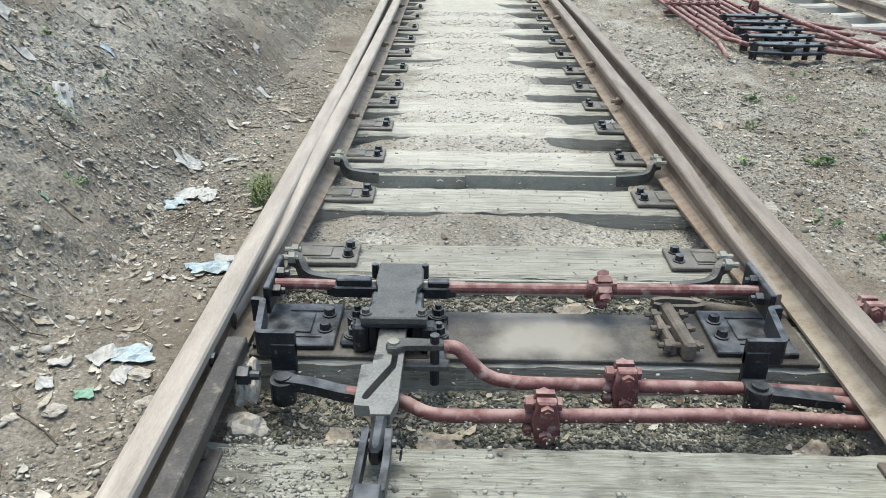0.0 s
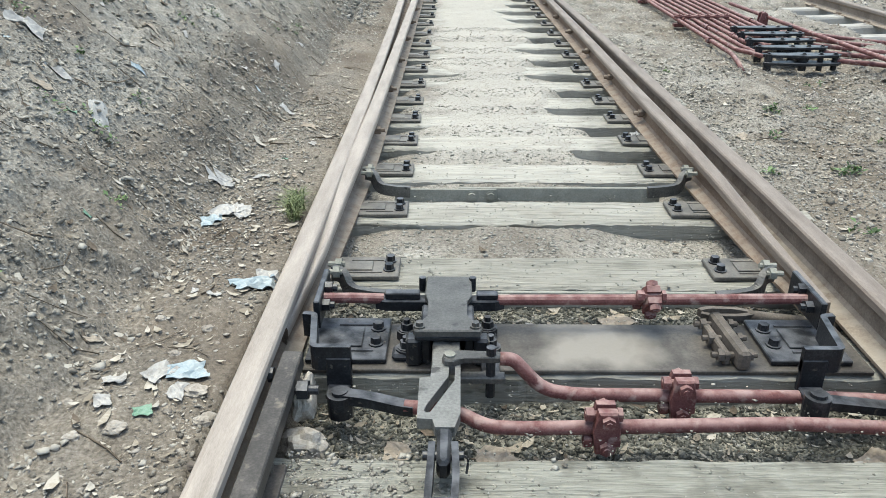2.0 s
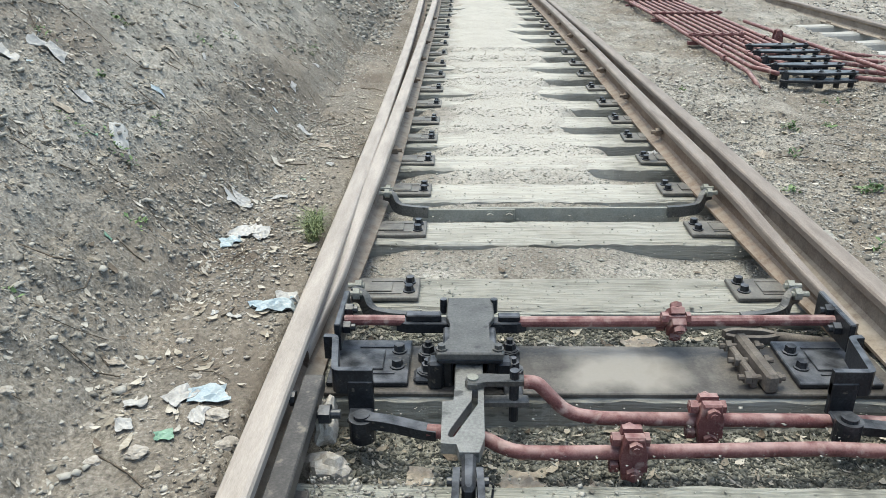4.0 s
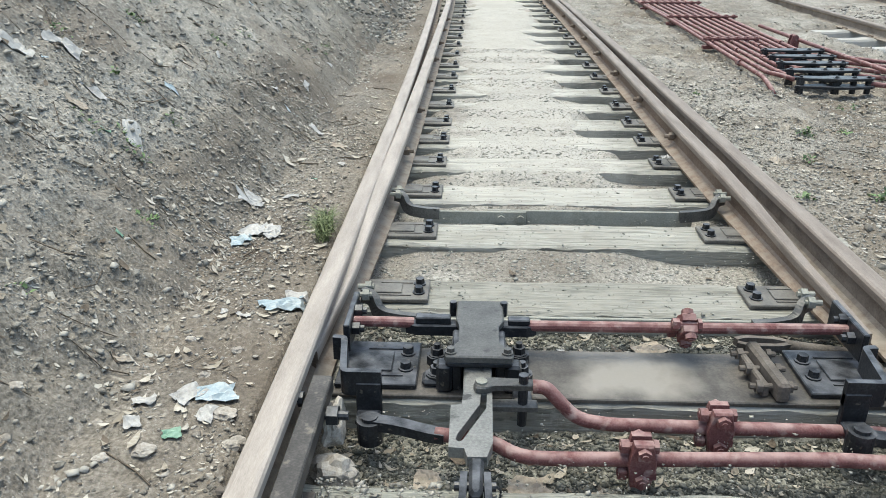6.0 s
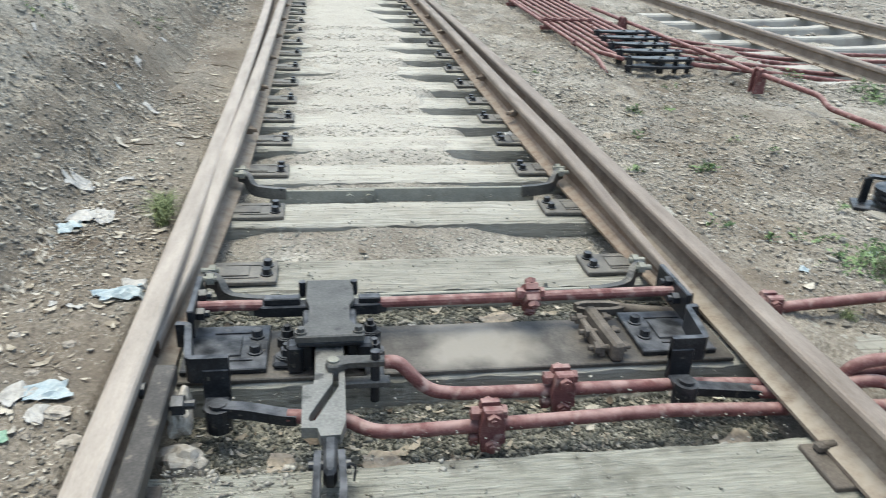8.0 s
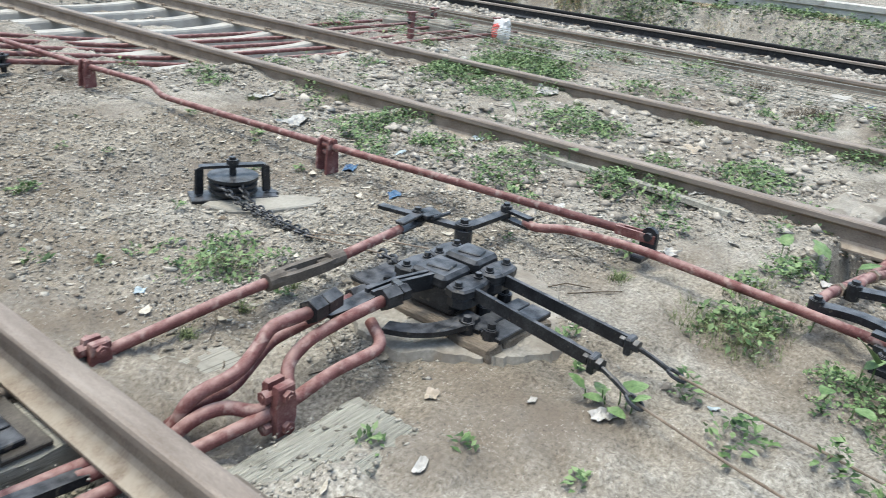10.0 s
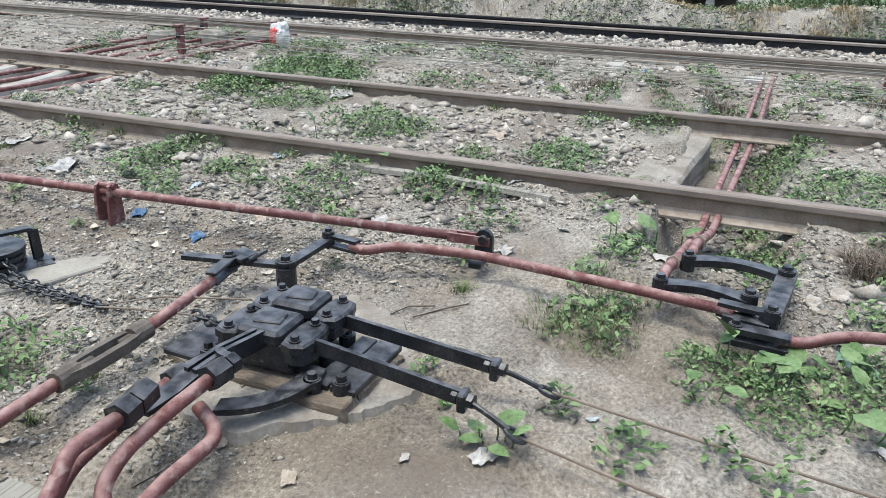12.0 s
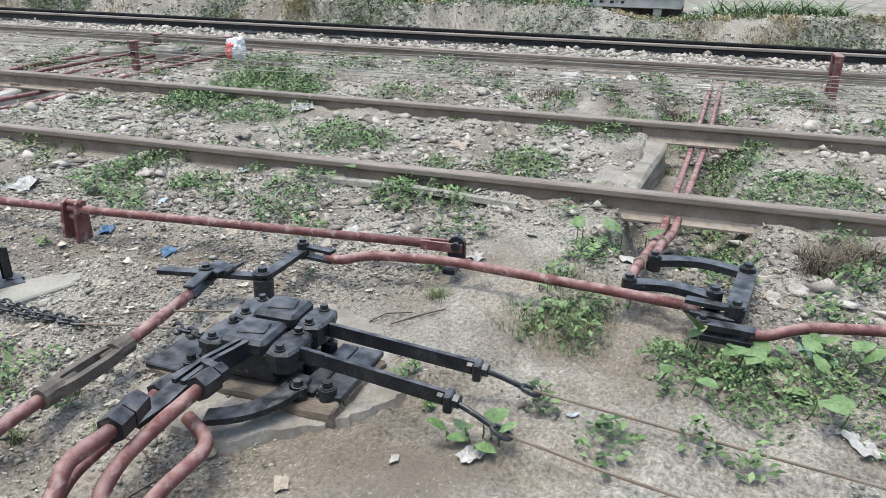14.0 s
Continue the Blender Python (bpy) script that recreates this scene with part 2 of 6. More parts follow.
def box(bm, x0, x1, y0, y1, z0, z1, bevel=0.003, turn=None):
    r = bmesh.ops.create_cube(bm, size=1)
    vs = r["verts"]
    bmesh.ops.scale(bm, vec=(x1 - x0, y1 - y0, z1 - z0), verts=vs)
    c = Vector(((x0 + x1) / 2, (y0 + y1) / 2, (z0 + z1) / 2))
    if bevel:
        es = list({e for v in vs for e in v.link_edges})
        r = bmesh.ops.bevel(bm, geom=es, offset=bevel, segments=1, affect="EDGES", clamp_overlap=True)
        vs = list({v for v in vs if v.is_valid} | {v for f in r["faces"] for v in f.verts})
    m = Matrix.Translation(c)
    if turn is not None:
        m = m @ (turn if isinstance(turn, Matrix) else Matrix.Rotation(radians(turn), 4, "Z"))
    bmesh.ops.transform(bm, matrix=m, verts=vs)
    return vs


def rod(bm, a, b, r, seg=12, r2=None):
    a, b = Vector(a), Vector(b)
    d = b - a
    m = Matrix.Translation((a + b) / 2) @ d.to_track_quat("Z", "Y").to_matrix().to_4x4()
    bmesh.ops.create_cone(bm, cap_ends=True, segments=seg, radius1=r, radius2=r if r2 is None else r2, depth=d.length, matrix=m)


def hexbolt(bm, x, y, z, r=0.018, h=0.02, turn=0.0, washer=True):
    if washer:
        rod(bm, (x, y, z), (x, y, z + 0.005), r * 1.35, 10)
    bmesh.ops.create_cone(bm, cap_ends=True, segments=6, radius1=r, radius2=r * 0.93, depth=h, matrix=Matrix.Translation((x, y, z + 0.004 + h / 2)) @ Matrix.Rotation(turn, 4, "Z"))


def smooth_path(pts, rad=0.05, n=5):
    """Round the corners of a line."""
    pts = [Vector(p) for p in pts]
    out = [pts[0]]
    for a, b, c in zip(pts, pts[1:], pts[2:]):
        d1, d2 = (a - b), (c - b)
        k = min(rad, d1.length * 0.48, d2.length * 0.48)
        p, q = b + d1.normalized() * k, b + d2.normalized() * k
        for i in range(n + 1):
            t = i / n
            out.append(p * (1 - t) ** 2 + b * 2 * t * (1 - t) + q * t * t)
    out.append(pts[-1])
    return out


def sweep(bm, pts, profile, tops=()):
    """Draw a closed profile (across, up) along a line; tops: profile edges of the second material."""
    pts = [Vector(p) for p in pts]
    rings, n = [], len(profile)
    for i, p in enumerate(pts):
        d = (pts[min(i + 1, len(pts) - 1)] - pts[max(i - 1, 0)]).normalized()
        up = Vector((0, 0, 1)) if abs(d.z) < 0.9 else Vector((0, 1, 0))
        side = d.cross(up).normalized()
        up = side.cross(d).normalized()
        pr = profile[i] if isinstance(profile[0][0], (tuple, list)) else profile
        rings.append([bm.verts.new(p + side * u + up * v) for u, v in pr])
    n = len(rings[0])
    for a, b in zip(rings, rings[1:]):
        for k in range(n):
            f = bm.faces.new((a[k], a[(k + 1) % n], b[(k + 1) % n], b[k]))
            f.material_index = 1 if k in tops else 0
    bm.faces.new(rings[0][::-1])
    bm.faces.new(rings[-1])


def circle(r, n=12):
    return [(r * math.cos(2 * math.pi * k / n), r * math.sin(2 * math.pi * k / n)) for k in range(n)]


def tube(bm, pts, r, n=12, rad=0.06):
    sweep(bm, smooth_path(pts, rad), circle(r, n))


def prism(bm, outline, z0, z1, bevel=0.003):
    lo = [bm.verts.new((x, y, z0)) for x, y in outline]
    hi = [bm.verts.new((x, y, z1)) for x, y in outline]
    n = len(outline)
    bm.faces.new(lo[::-1])
    top = bm.faces.new(hi)
    for k in range(n):
        bm.faces.new((lo[k], lo[(k + 1) % n], hi[(k + 1) % n], hi[k]))
    if bevel:
        bmesh.ops.bevel(bm, geom=list(top.edges), offset=bevel, segments=1, affect="EDGES", clamp_overlap=True)


def rail_profile(w=0.072, h=0.143, foot=0.134, web=0.016):
    a, f, e = w / 2, foot / 2, web / 2
    right = [(f, 0), (f, 0.010), (e + 0.012, 0.024), (e, 0.036), (e, h - 0.05), (a - 0.003, h - 0.037), (a, h - 0.032), (a, h - 0.010), (a - 0.005, h - 0.003), (a - 0.015, h)]
    return right + [(-u, v) for u, v in reversed(right)]


RAIL_TOPS = (6, 7, 8, 9, 10, 11, 12)

# ---- ground ----


class Lattice:
    """Smooth value noise over a plane."""

    def __init__(self, seed):
        self.g = np.random.RandomState(seed).rand(256, 256)

    def __call__(self, x, y, s):
        x, y = x * s + 1000.0, y * s + 1000.0
        i, j = np.floor(x).astype(int), np.floor(y).astype(int)
        u, v = x - i, y - j
        u, v = u * u * (3 - 2 * u), v * v * (3 - 2 * v)
        g = self.g
        i0, i1, j0, j1 = i % 256, (i + 1) % 256, j % 256, (j + 1) % 256
        return (g[i0, j0] * (1 - u) + g[i1, j0] * u) * (1 - v) + (g[i0, j1] * (1 - u) + g[i1, j1] * u) * v - 0.5


LAT = [Lattice(k) for k in range(4)]
SLEEPER_Y = [1.43, 2.02, 2.55, 3.12, 3.63, 4.12, 4.57, 5.0, 5.48, 5.99, 6.53, 7.05, 7.62, 8.22, 8.8, 9.4, 10.0, 10.6, 11.2, 11.8, 12.4, 13.0, 13.6]


def step(v, a, b):
    t = np.clip((v - a) / (b - a), 0, 1)
    return t * t * (3 - 2 * t)


def ground_z(x, y):
    x, y = np.asarray(x, float), np.asarray(y, float)
    fine = 1 + 0.7 * step(-x, 1.3, 1.7)
    rough = 0.06 * LAT[0](x, y, 1.3) + 0.045 * LAT[1](x, y, 4) + 0.034 * LAT[2](x, y, 11) * fine + 0.022 * LAT[3](x, y, 27) * fine + 0.014 * LAT[0](x, y, 58)
    z = 0.0 + rough
    # bank beside the track
    toe = -1.38 + 0.12 * LAT[1](x, y, 0.7)
    up = np.clip(toe - x, 0, None)
    bank = np.minimum(up * 0.9 + 0.03, 2.6 + 0.1 * up)
    z = z + np.where(up > 0, bank - 0.03 * np.exp(-up * 8), 0) + 0.04 * step(-x, 0.95, 1.25)
    # cribs between the sleepers
    inside = step(0.99 - np.abs(x), 0, 0.06)
    # dust that has filled the cribs in the middle of the track
    fill = step(0.44 - np.abs(x + 0.13) + 0.35 * LAT[2](x, y, 1.9) + 0.2 * LAT[1](x, y, 6), 0, 0.14) * np.maximum(step(y, 3.42, 3.55), step(y, 2.66, 2.7) * step(-y, -3.0, -2.97))
    level = -0.014 + 0.020 * step(y, 3.5, 5.5) + 0.012 * LAT[3](x, y, 9)
    deep = -0.028 - 0.045 * step(x, 0.1, 0.5) - 0.03 * step(-x, 0.6, 0.78)
    deep = np.where((y > 1.5) & (y < 1.92), -0.10, deep)
    deep = np.where((y > 2.1) & (y < 2.45), -0.085, deep)
    deep = np.minimum(np.where(y > 5.2, deep * 0.9, deep), 0.0) - 0.006
    deep = deep * (1 - fill) + level * fill
    deep = np.where(y < 1.4, -0.06, deep)
    far = step(y, 12.0, 14.0)
    deep = deep * (1 - far) - 0.01 * far
    z = z * (1 - inside) + inside * (deep + rough * np.where(y > 2.5, 0.12, 0.45))
    # hollow behind the chain wheel
    z = z - 0.13 * np.exp(-(((x - 2.25) / 0.34) ** 2 + ((y - 3.55) / 0.3) ** 2))
    z = z * (1 - np.exp(-(((x - 2.25) / 0.3) ** 4 + ((y - 2.92) / 0.24) ** 4))) - 0.01 * np.exp(-(((x - 2.25) / 0.3) ** 4 + ((y - 2.92) / 0.24) ** 4))
    # level pad round the lock
    pad = np.exp(-(((x - 2.1) / 0.75) ** 4 + ((y - 1.6) / 0.6) ** 4))
    z = z * (1 - 0.3 * pad)
    # smooth trodden path at the foot of the bank
    z = np.where((x < -0.98) & (x > -1.6), z - 0.4 * step(x, -1.5, -1.3) * (z - 0.04), z)
    # hollow that the lock's pipes lie in
    z = z - 0.07 * np.exp(-(((x - 1.25) / 0.3) ** 4 + ((y - 1.62) / 0.17) ** 4))
    # earth heaped against the next track's rails
    z = z + 0.02 * (np.exp(-(((x - 4.04) / 0.16) ** 4)) + np.exp(-(((x - 5.78) / 0.16) ** 4))) * step(-y, -5.6, -5.4)
    # weedy strip before the platform
    z = z + 0.44 * np.exp(-(((x - 12.15) / 0.55) ** 4)) * (0.9 + 0.5 * LAT[0](x, y, 0.8))
    # ballast dug out between concrete sleepers
    z = z - 0.15 * step(x, 3.45, 3.65) * step(-x, -6.4, -6.2) * step(y, 5.55, 5.75) * step(-y, -10, -9.8)
    # channel under the next track
    slot = step(x, 3.35, 3.5) * step(-x, -9.0, -6.1) * step(y, 0.16, 0.44) * step(-y, -0.88, -0.76)
    z = z - 0.24 * slot
    return z


def spaced(spans):
    out = []
    for a, b, s in spans:
        out += list(np.arange(a, b - 1e-6, s))
    return np.array(out + [spans[-1][1]])


gx = spaced([(-600, -60, 90), (-60, -8, 6), (-8, -4, 0.25), (-4, -2.6, 0.03), (-2.6, -0.9, 0.017), (-0.9, 1.0, 0.018), (1.0, 3.2, 0.017), (3.2, 4.4, 0.025), (4.4, 7.5, 0.045), (7.5, 13, 0.1), (13, 30, 0.7), (30, 60, 6), (60, 600, 90)])
gy = spaced([(-600, -60, 90), (-60, -8, 6), (-8, -1.5, 0.4), (-1.5, 0.2, 0.06), (0.2, 3.6, 0.017), (3.6, 4.4, 0.024), (4.4, 8, 0.045), (8, 14, 0.09), (14, 30, 0.7), (30, 60, 6), (60, 600, 90)])
GX, GY = np.meshgrid(gx, gy)
GZ = ground_z(GX, GY)
nx, ny = len(gx), len(gy)
idx = np.arange(nx * ny).reshape(ny, nx)
quads = np.stack([idx[:-1, :-1], idx[:-1, 1:], idx[1:, 1:], idx[1:, :-1]], -1).reshape(-1, 4)
me = bpy.data.meshes.new("ground")
me.vertices.add(nx * ny)
me.vertices.foreach_set("co", np.stack([GX, GY, GZ], -1).reshape(-1))
me.loops.add(quads.size)
me.loops.foreach_set("vertex_index", quads.reshape(-1))
me.polygons.add(len(quads))
me.polygons.foreach_set("loop_start", np.arange(0, quads.size, 4))
me.polygons.foreach_set("use_smooth", np.ones(len(quads), bool))
me.update()
me.materials.append(DIRT)
ground = tagged(new("ground", me), "dry grey-brown earth littered with stones and scraps, rising to a bank", "ground", kind="structure")

# ---- rails ----


def rail(name, line, label, z0=0.012, taper=None, top=RAILTOP, prof=None, web=RUST):
    """A flat-bottomed rail along (x, y) points; taper: length over which the head thins at its start."""
    t = thing(name, (line[0][0], line[0][1], z0), label, "rail")
    bm = bmesh.new()
    full = prof or rail_profile()
    pts = [(x, y, z0) for x, y in line]
    if taper:
        profs, y0 = [], line[0][1]
        for x, y in line:
            k = 0.1 + 0.9 * min(1, (y - y0) / taper)
            profs.append([(u * (k if v > 0.09 and u * TAPER_SIDE > 0 else (0.35 + 0.65 * k if u * TAPER_SIDE > 0 else 0.4 + 0.6 * k)), v - 0.066 * (1 - k) * (v > 0.09)) for u, v in full])
        sweep(bm, pts, profs, RAIL_TOPS)
    else:
        sweep(bm, pts, full, RAIL_TOPS)
    part("rail_bar", bm, [web, top], t)
    return t


TAPER_SIDE = 1


def line(points, n=0.5):
    """Points set in between along a smooth line x(y)."""
    ys = [p[1] for p in points]
    xs = [p[0] for p in points]
    yy = list(np.arange(ys[0], ys[-1], n)) + [ys[-1]]
    co = np.interp(yy, ys, xs)
    if len(yy) > 8:
        co[2:-2] = np.convolve(co, np.ones(5) / 5, "valid")
    return [(float(a), float(b)) for a, b in zip(co, yy)]


BLADE = surface("brown_blade_steel", [(0.105, 0.074, 0.056), (0.19, 0.14, 0.105), (0.285, 0.225, 0.175)], 9.0, 0.75, bump=0.5, fine=150, stretch=(1, 0.35, 1), dust_sheen=(0.27, 0.235, 0.20), dust_sheen_share=0.75)
BEIGE = surface("dust_caked_rail", [(0.145, 0.112, 0.088), (0.235, 0.195, 0.158), (0.33, 0.285, 0.235)], 7.0, 0.85, bump=0.5, fine=130, dust_sheen=(0.34, 0.305, 0.258), dust_sheen_share=0.8)
rail("stock_rail", line([(-0.878, -6), (-0.878, 4), (-0.91, 7), (-0.99, 11), (-1.2, 18), (-1.8, 30)]), "rusty running rail with a worn pale head beside a switch blade")
rail("stock_rail", line([(0.880, -6), (0.880, 4), (0.85, 7.3), (0.77, 11.2), (0.6, 18), (0.1, 30)]), "rusty brown running rail with a dull head over timber sleepers", top=RAILDULL, web=BEIGE)
TAPER_SIDE = -1
rail("switch_blade", line([(-0.866, 1.99), (-0.836, 2.5), (-0.81, 3.2), (-0.803, 6), (-0.805, 11.3), (-0.9, 18), (-1.4, 30)]), "tapered switch blade lying close against its rail", taper=1.3)
TAPER_SIDE = 1
rail("switch_blade", line([(0.766, 2.15), (0.752, 2.5), (0.738, 3.2), (0.725, 4), (0.725, 7.3), (0.68, 11.0), (0.45, 18), (-0.2, 30)]), "tapered switch blade standing open from its rail", taper=1.3, top=RAILDULL, web=BLADE)
for x in (4.04, 5.783):
    rail("rail", line([(x, -14), (x, 2), (x, 30)], 2.0), "dull rusty rail half sunk in earth", z0=-0.025, top=RAILDULL, web=BEIGE)
rail("rail", line([(8.84, -20), (8.84, 2), (8.84, 40)], 2.0), "dusty rusty rail of a far track", z0=0.0, top=RAILDULL, web=BEIGE)
rail("rail", line([(10.58, -20), (10.58, 2), (10.58, 40)], 2.0), "blackened rail of a far track with a dull worn head", z0=0.0, top=RAILDULL, web=BLACK)

for i, y in enumerate(SLEEPER_Y):
    bm = bmesh.new()
    w, reach = 0.125, (1.46, 1.36)[i] if i < 2 else 1.12
    r = bmesh.ops.create_grid(bm, x_segments=90, y_segments=16, size=1)
    for v in bm.verts:
        u, s = v.co.x, v.co.y
        edge = max(0, abs(s) - 0.85) / 0.15
        v.co = Vector((1.08 * u if u < 0 else reach * u, y + s * w + 0.004 * noise.noise((u * 5, s, i * 7)) + 0.006 * s * noise.noise((u * 23, s * 2, i * 5)), 0.005 * noise.noise((u * 9, s * 6, i * 3.3)) + 0.006 * noise.noise((u * 2, s * 22, i)) - 0.009 * edge * edge * (1 + noise.noise((u * 14, s, i * 2))) - 0.004))
    r = bmesh.ops.extrude_face_region(bm, geom=bm.faces[:])
    bmesh.ops.translate(bm, verts=[g for g in r["geom"] if isinstance(g, bmesh.types.BMVert)], vec=(0, 0, -0.13))
    tagged(part("sleeper", bm, WOOD if i else OLDWOOD, smooth=False), "weathered dusty timber sleeper set in earth" if i else "grey split timber sleeper with open grain, set in earth", "sleeper", "sleepers of the track")

# ---- slide plates and bolts on the sleepers ----
PLATE_MESH = {}


def slide_plate(x, y, side, big=False):
    t = thing("slide_plate", (x, y, 0.0), "oily black steel slide plate bolted to a sleeper" if big else "dark rusty slide plate bolted to a timber sleeper", "slide plate", "slide plates")
    z = 0.013 if big else 0.0
    a, b = (0.115, 0.117) if big else (0.135, 0.078)
    bm = bmesh.new()
    box(bm, x - a, x + a, y - b, y + b, z, z + 0.016, 0.003)
    box(bm, x + side * 0.035 - 0.075, x + side * 0.035 + 0.075, y - b * 0.45, y + b * 0.45, z + 0.016, z + 0.022, 0.002)
    for s in (-1, 1):
        box(bm, x - 0.04, x + 0.075, y + s * b * 0.62 - 0.004, y + s * b * 0.62 + 0.004, z + 0.0155, z + 0.020, 0.001)
    pl = part("plate", bm, BLACK if big else PLATE, t)
    for s in (-1, 1):
        bm = bmesh.new()
        hexbolt(bm, x - side * (a - 0.035), y + s * (0.042 if big else 0.034) + 0.008, z + 0.016, 0.0165, 0.02, random.random())
        part("bolt", bm, BLACK, pl)
    return t


for k, y in enumerate(SLEEPER_Y):
    if k in (0,):
        continue
    for side in (-1, 1):
        x = -0.70 if side < 0 else 0.665
        if k == 1:
            slide_plate(-0.68 if side < 0 else 0.635, 2.045, side, True)
        else:
            slide_plate(x - 0.0 * side, y + 0.0, side)

DUSTED = surface("oiled_tie_plate", [(0.045, 0.04, 0.037), (0.085, 0.078, 0.07), (0.15, 0.135, 0.12)], 7.0, 0.5, metal=0.2, bump=0.3, fine=120)
nt = DUSTED.node_tree
n_, l_ = nt.nodes, nt.links
pos, dist, wob, edge, mx = n_.new("ShaderNodeNewGeometry"), n_.new("ShaderNodeVectorMath"), n_.new("ShaderNodeTexNoise"), n_.new("ShaderNodeMapRange"), n_.new("ShaderNodeMix")
squash = n_.new("ShaderNodeMapping")
squash.inputs["Scale"].default_value = (1.0, 1.5, 1.0)
l_.new(pos.outputs["Position"], squash.inputs["Vector"])
dist.operation = "DISTANCE"
dist.inputs[1].default_value = (0.06, 2.03 * 1.5, 0.01)
l_.new(squash.outputs[0], dist.inputs[0])
wob.inputs["Scale"].default_value, wob.inputs["Detail"].default_value = 9.0, 9.0
l_.new(pos.outputs["Position"], wob.inputs["Vector"])
sm = n_.new("ShaderNodeMath")
sm.operation = "MULTIPLY_ADD"
sm.inputs[1].default_value = 0.35
l_.new(wob.outputs["Fac"], sm.inputs[0])
l_.new(dist.outputs["Value"], sm.inputs[2])
edge.inputs["From Min"].default_value, edge.inputs["From Max"].default_value = 0.42, 0.26
l_.new(sm.outputs[0], edge.inputs["Value"])
mx.data_type = "RGBA"
mx.inputs["B"].default_value = (0.27, 0.25, 0.22, 1)
bs_ = n_["Principled BSDF"]
l_.new(bs_.inputs["Base Color"].links[0].from_socket, mx.inputs["A"])
l_.new(edge.outputs[0], mx.inputs["Factor"])
l_.new(mx.outputs["Result"], bs_.inputs["Base Color"])
bm = bmesh.new()
box(bm, -0.80, 0.80, 1.902, 2.158, -0.003, 0.012, 0.003)
tagged(part("gauge_plate", bm, DUSTED), "wide oily steel tie plate with a dusty worn patch", "plate")

# ---- stretcher bars between the blades ----


def stretcher(y, xl, xr, z, h, label):
    t = thing("stretcher_bar", ((xl + xr) / 2, y, z), label, "bar", "stretcher bars")
    m = xl + 0.36 * (xr - xl)
    bm = bmesh.new()
    box(bm, m - 0.11, xr - 0.14, y - 0.007, y + 0.007, z - h, z, 0.002)
    part("bar", bm, GREY, t)
    bm = bmesh.new()
    box(bm, xl + 0.13, m + 0.06, y - 0.023, y - 0.0085, z - h, z - 0.002, 0.002)
    part("bar", bm, GREY, t)
    for s, x in ((1, xl), (-1, xr)):
        bm = bmesh.new()
        pts = [(x, y + 0.05, z + 0.045), (x + s * 0.035, y + 0.03, z + 0.045), (x + s * 0.06, y, z - 0.005), (x + s * 0.14, y - 0.016, z - 0.012), (x + s * 0.20, y - 0.016, z - 0.015)]
        sweep(bm, smooth_path(pts, 0.03), [(-0.012, -0.024), (0.012, -0.024), (0.012, 0.024), (-0.012, 0.024)])
        part("forged_end", bm, SPREAD, t)
        for k in range(2):
            bm = bmesh.new()
            yy = y + 0.02 + 0.06 * k
            rod(bm, (x - s * 0.02, yy, z + 0.06), (x + s * 0.035, yy, z + 0.06), 0.010, 8)
            rod(bm, (x + s * 0.005, yy, z + 0.06), (x + s * 0.026, yy, z + 0.06), 0.021, 6)
            part("nut", bm, GREY, t)
    for x in (m - 0.05, m + 0.035):
        bm = bmesh.new()
        rod(bm, (x, y - 0.038, z - h * 0.45), (x, y - 0.02, z - h * 0.45), 0.017, 6)
        rod(bm, (x, y - 0.026, z - h * 0.45), (x, y - 0.021, z - h * 0.45), 0.023, 12)
        part("bolt", bm, GREY, t)
    return t


stretcher(3.325, -0.765, 0.69, 0.03, 0.07, "dusty grey bolted steel stretcher bar between two blades")
stretcher(2.335, -0.775, 0.685, 0.03, 0.055, "dusty grey steel stretcher bar behind the lock rod")

# ---- lock stretcher: red rod with a black notched blade ----
lock = thing("lock_stretcher", (0, 2.14, 0.09), "red painted lock rod with black notched middle and end plates", "rod")
bm = bmesh.new()
tube(bm, [(-0.765, 2.13, 0.115), (-0.66, 2.137, 0.112), (-0.585, 2.14, 0.108)], 0.016)
part("red_rod", bm, RED, lock)
bm = bmesh.new()
tube(bm, [(-0.245, 2.14, 0.105), (0.2, 2.14, 0.108), (0.70, 2.15, 0.108)], 0.0165)
part("red_rod", bm, RED, lock)
bm = bmesh.new()
prism(bm, [(-0.61, 2.132), (-0.58, 2.118), (-0.25, 2.118), (-0.22, 2.132), (-0.22, 2.148), (-0.25, 2.162), (-0.58, 2.162), (-0.61, 2.148)], 0.078, 0.112, 0.004)
box(bm, -0.58, -0.475, 2.125, 2.155, 0.112, 0.134, 0.003)
box(bm, -0.305, -0.24, 2.125, 2.155, 0.112, 0.130, 0.003)
part("notched_blade", bm, BLACK, lock)
for x, s in ((-0.775, 1), (0.70, -1)):
    bm = bmesh.new()
    box(bm, x - 0.009, x + 0.009, 2.05, 2.27, 0.055, 0.145, 0.003)
    part("end_plate", bm, BLACK, lock)
    for y, z in ((2.105, 0.105), (2.17, 0.13)):
        bm = bmesh.new()
        rod(bm, (x, y, z), (x + s * 0.045, y, z), 0.011, 8)
        rod(bm, (x + s * 0.01, y, z), (x + s * 0.032, y, z), 0.02, 6)
        part("nut", bm, BLACK, lock)


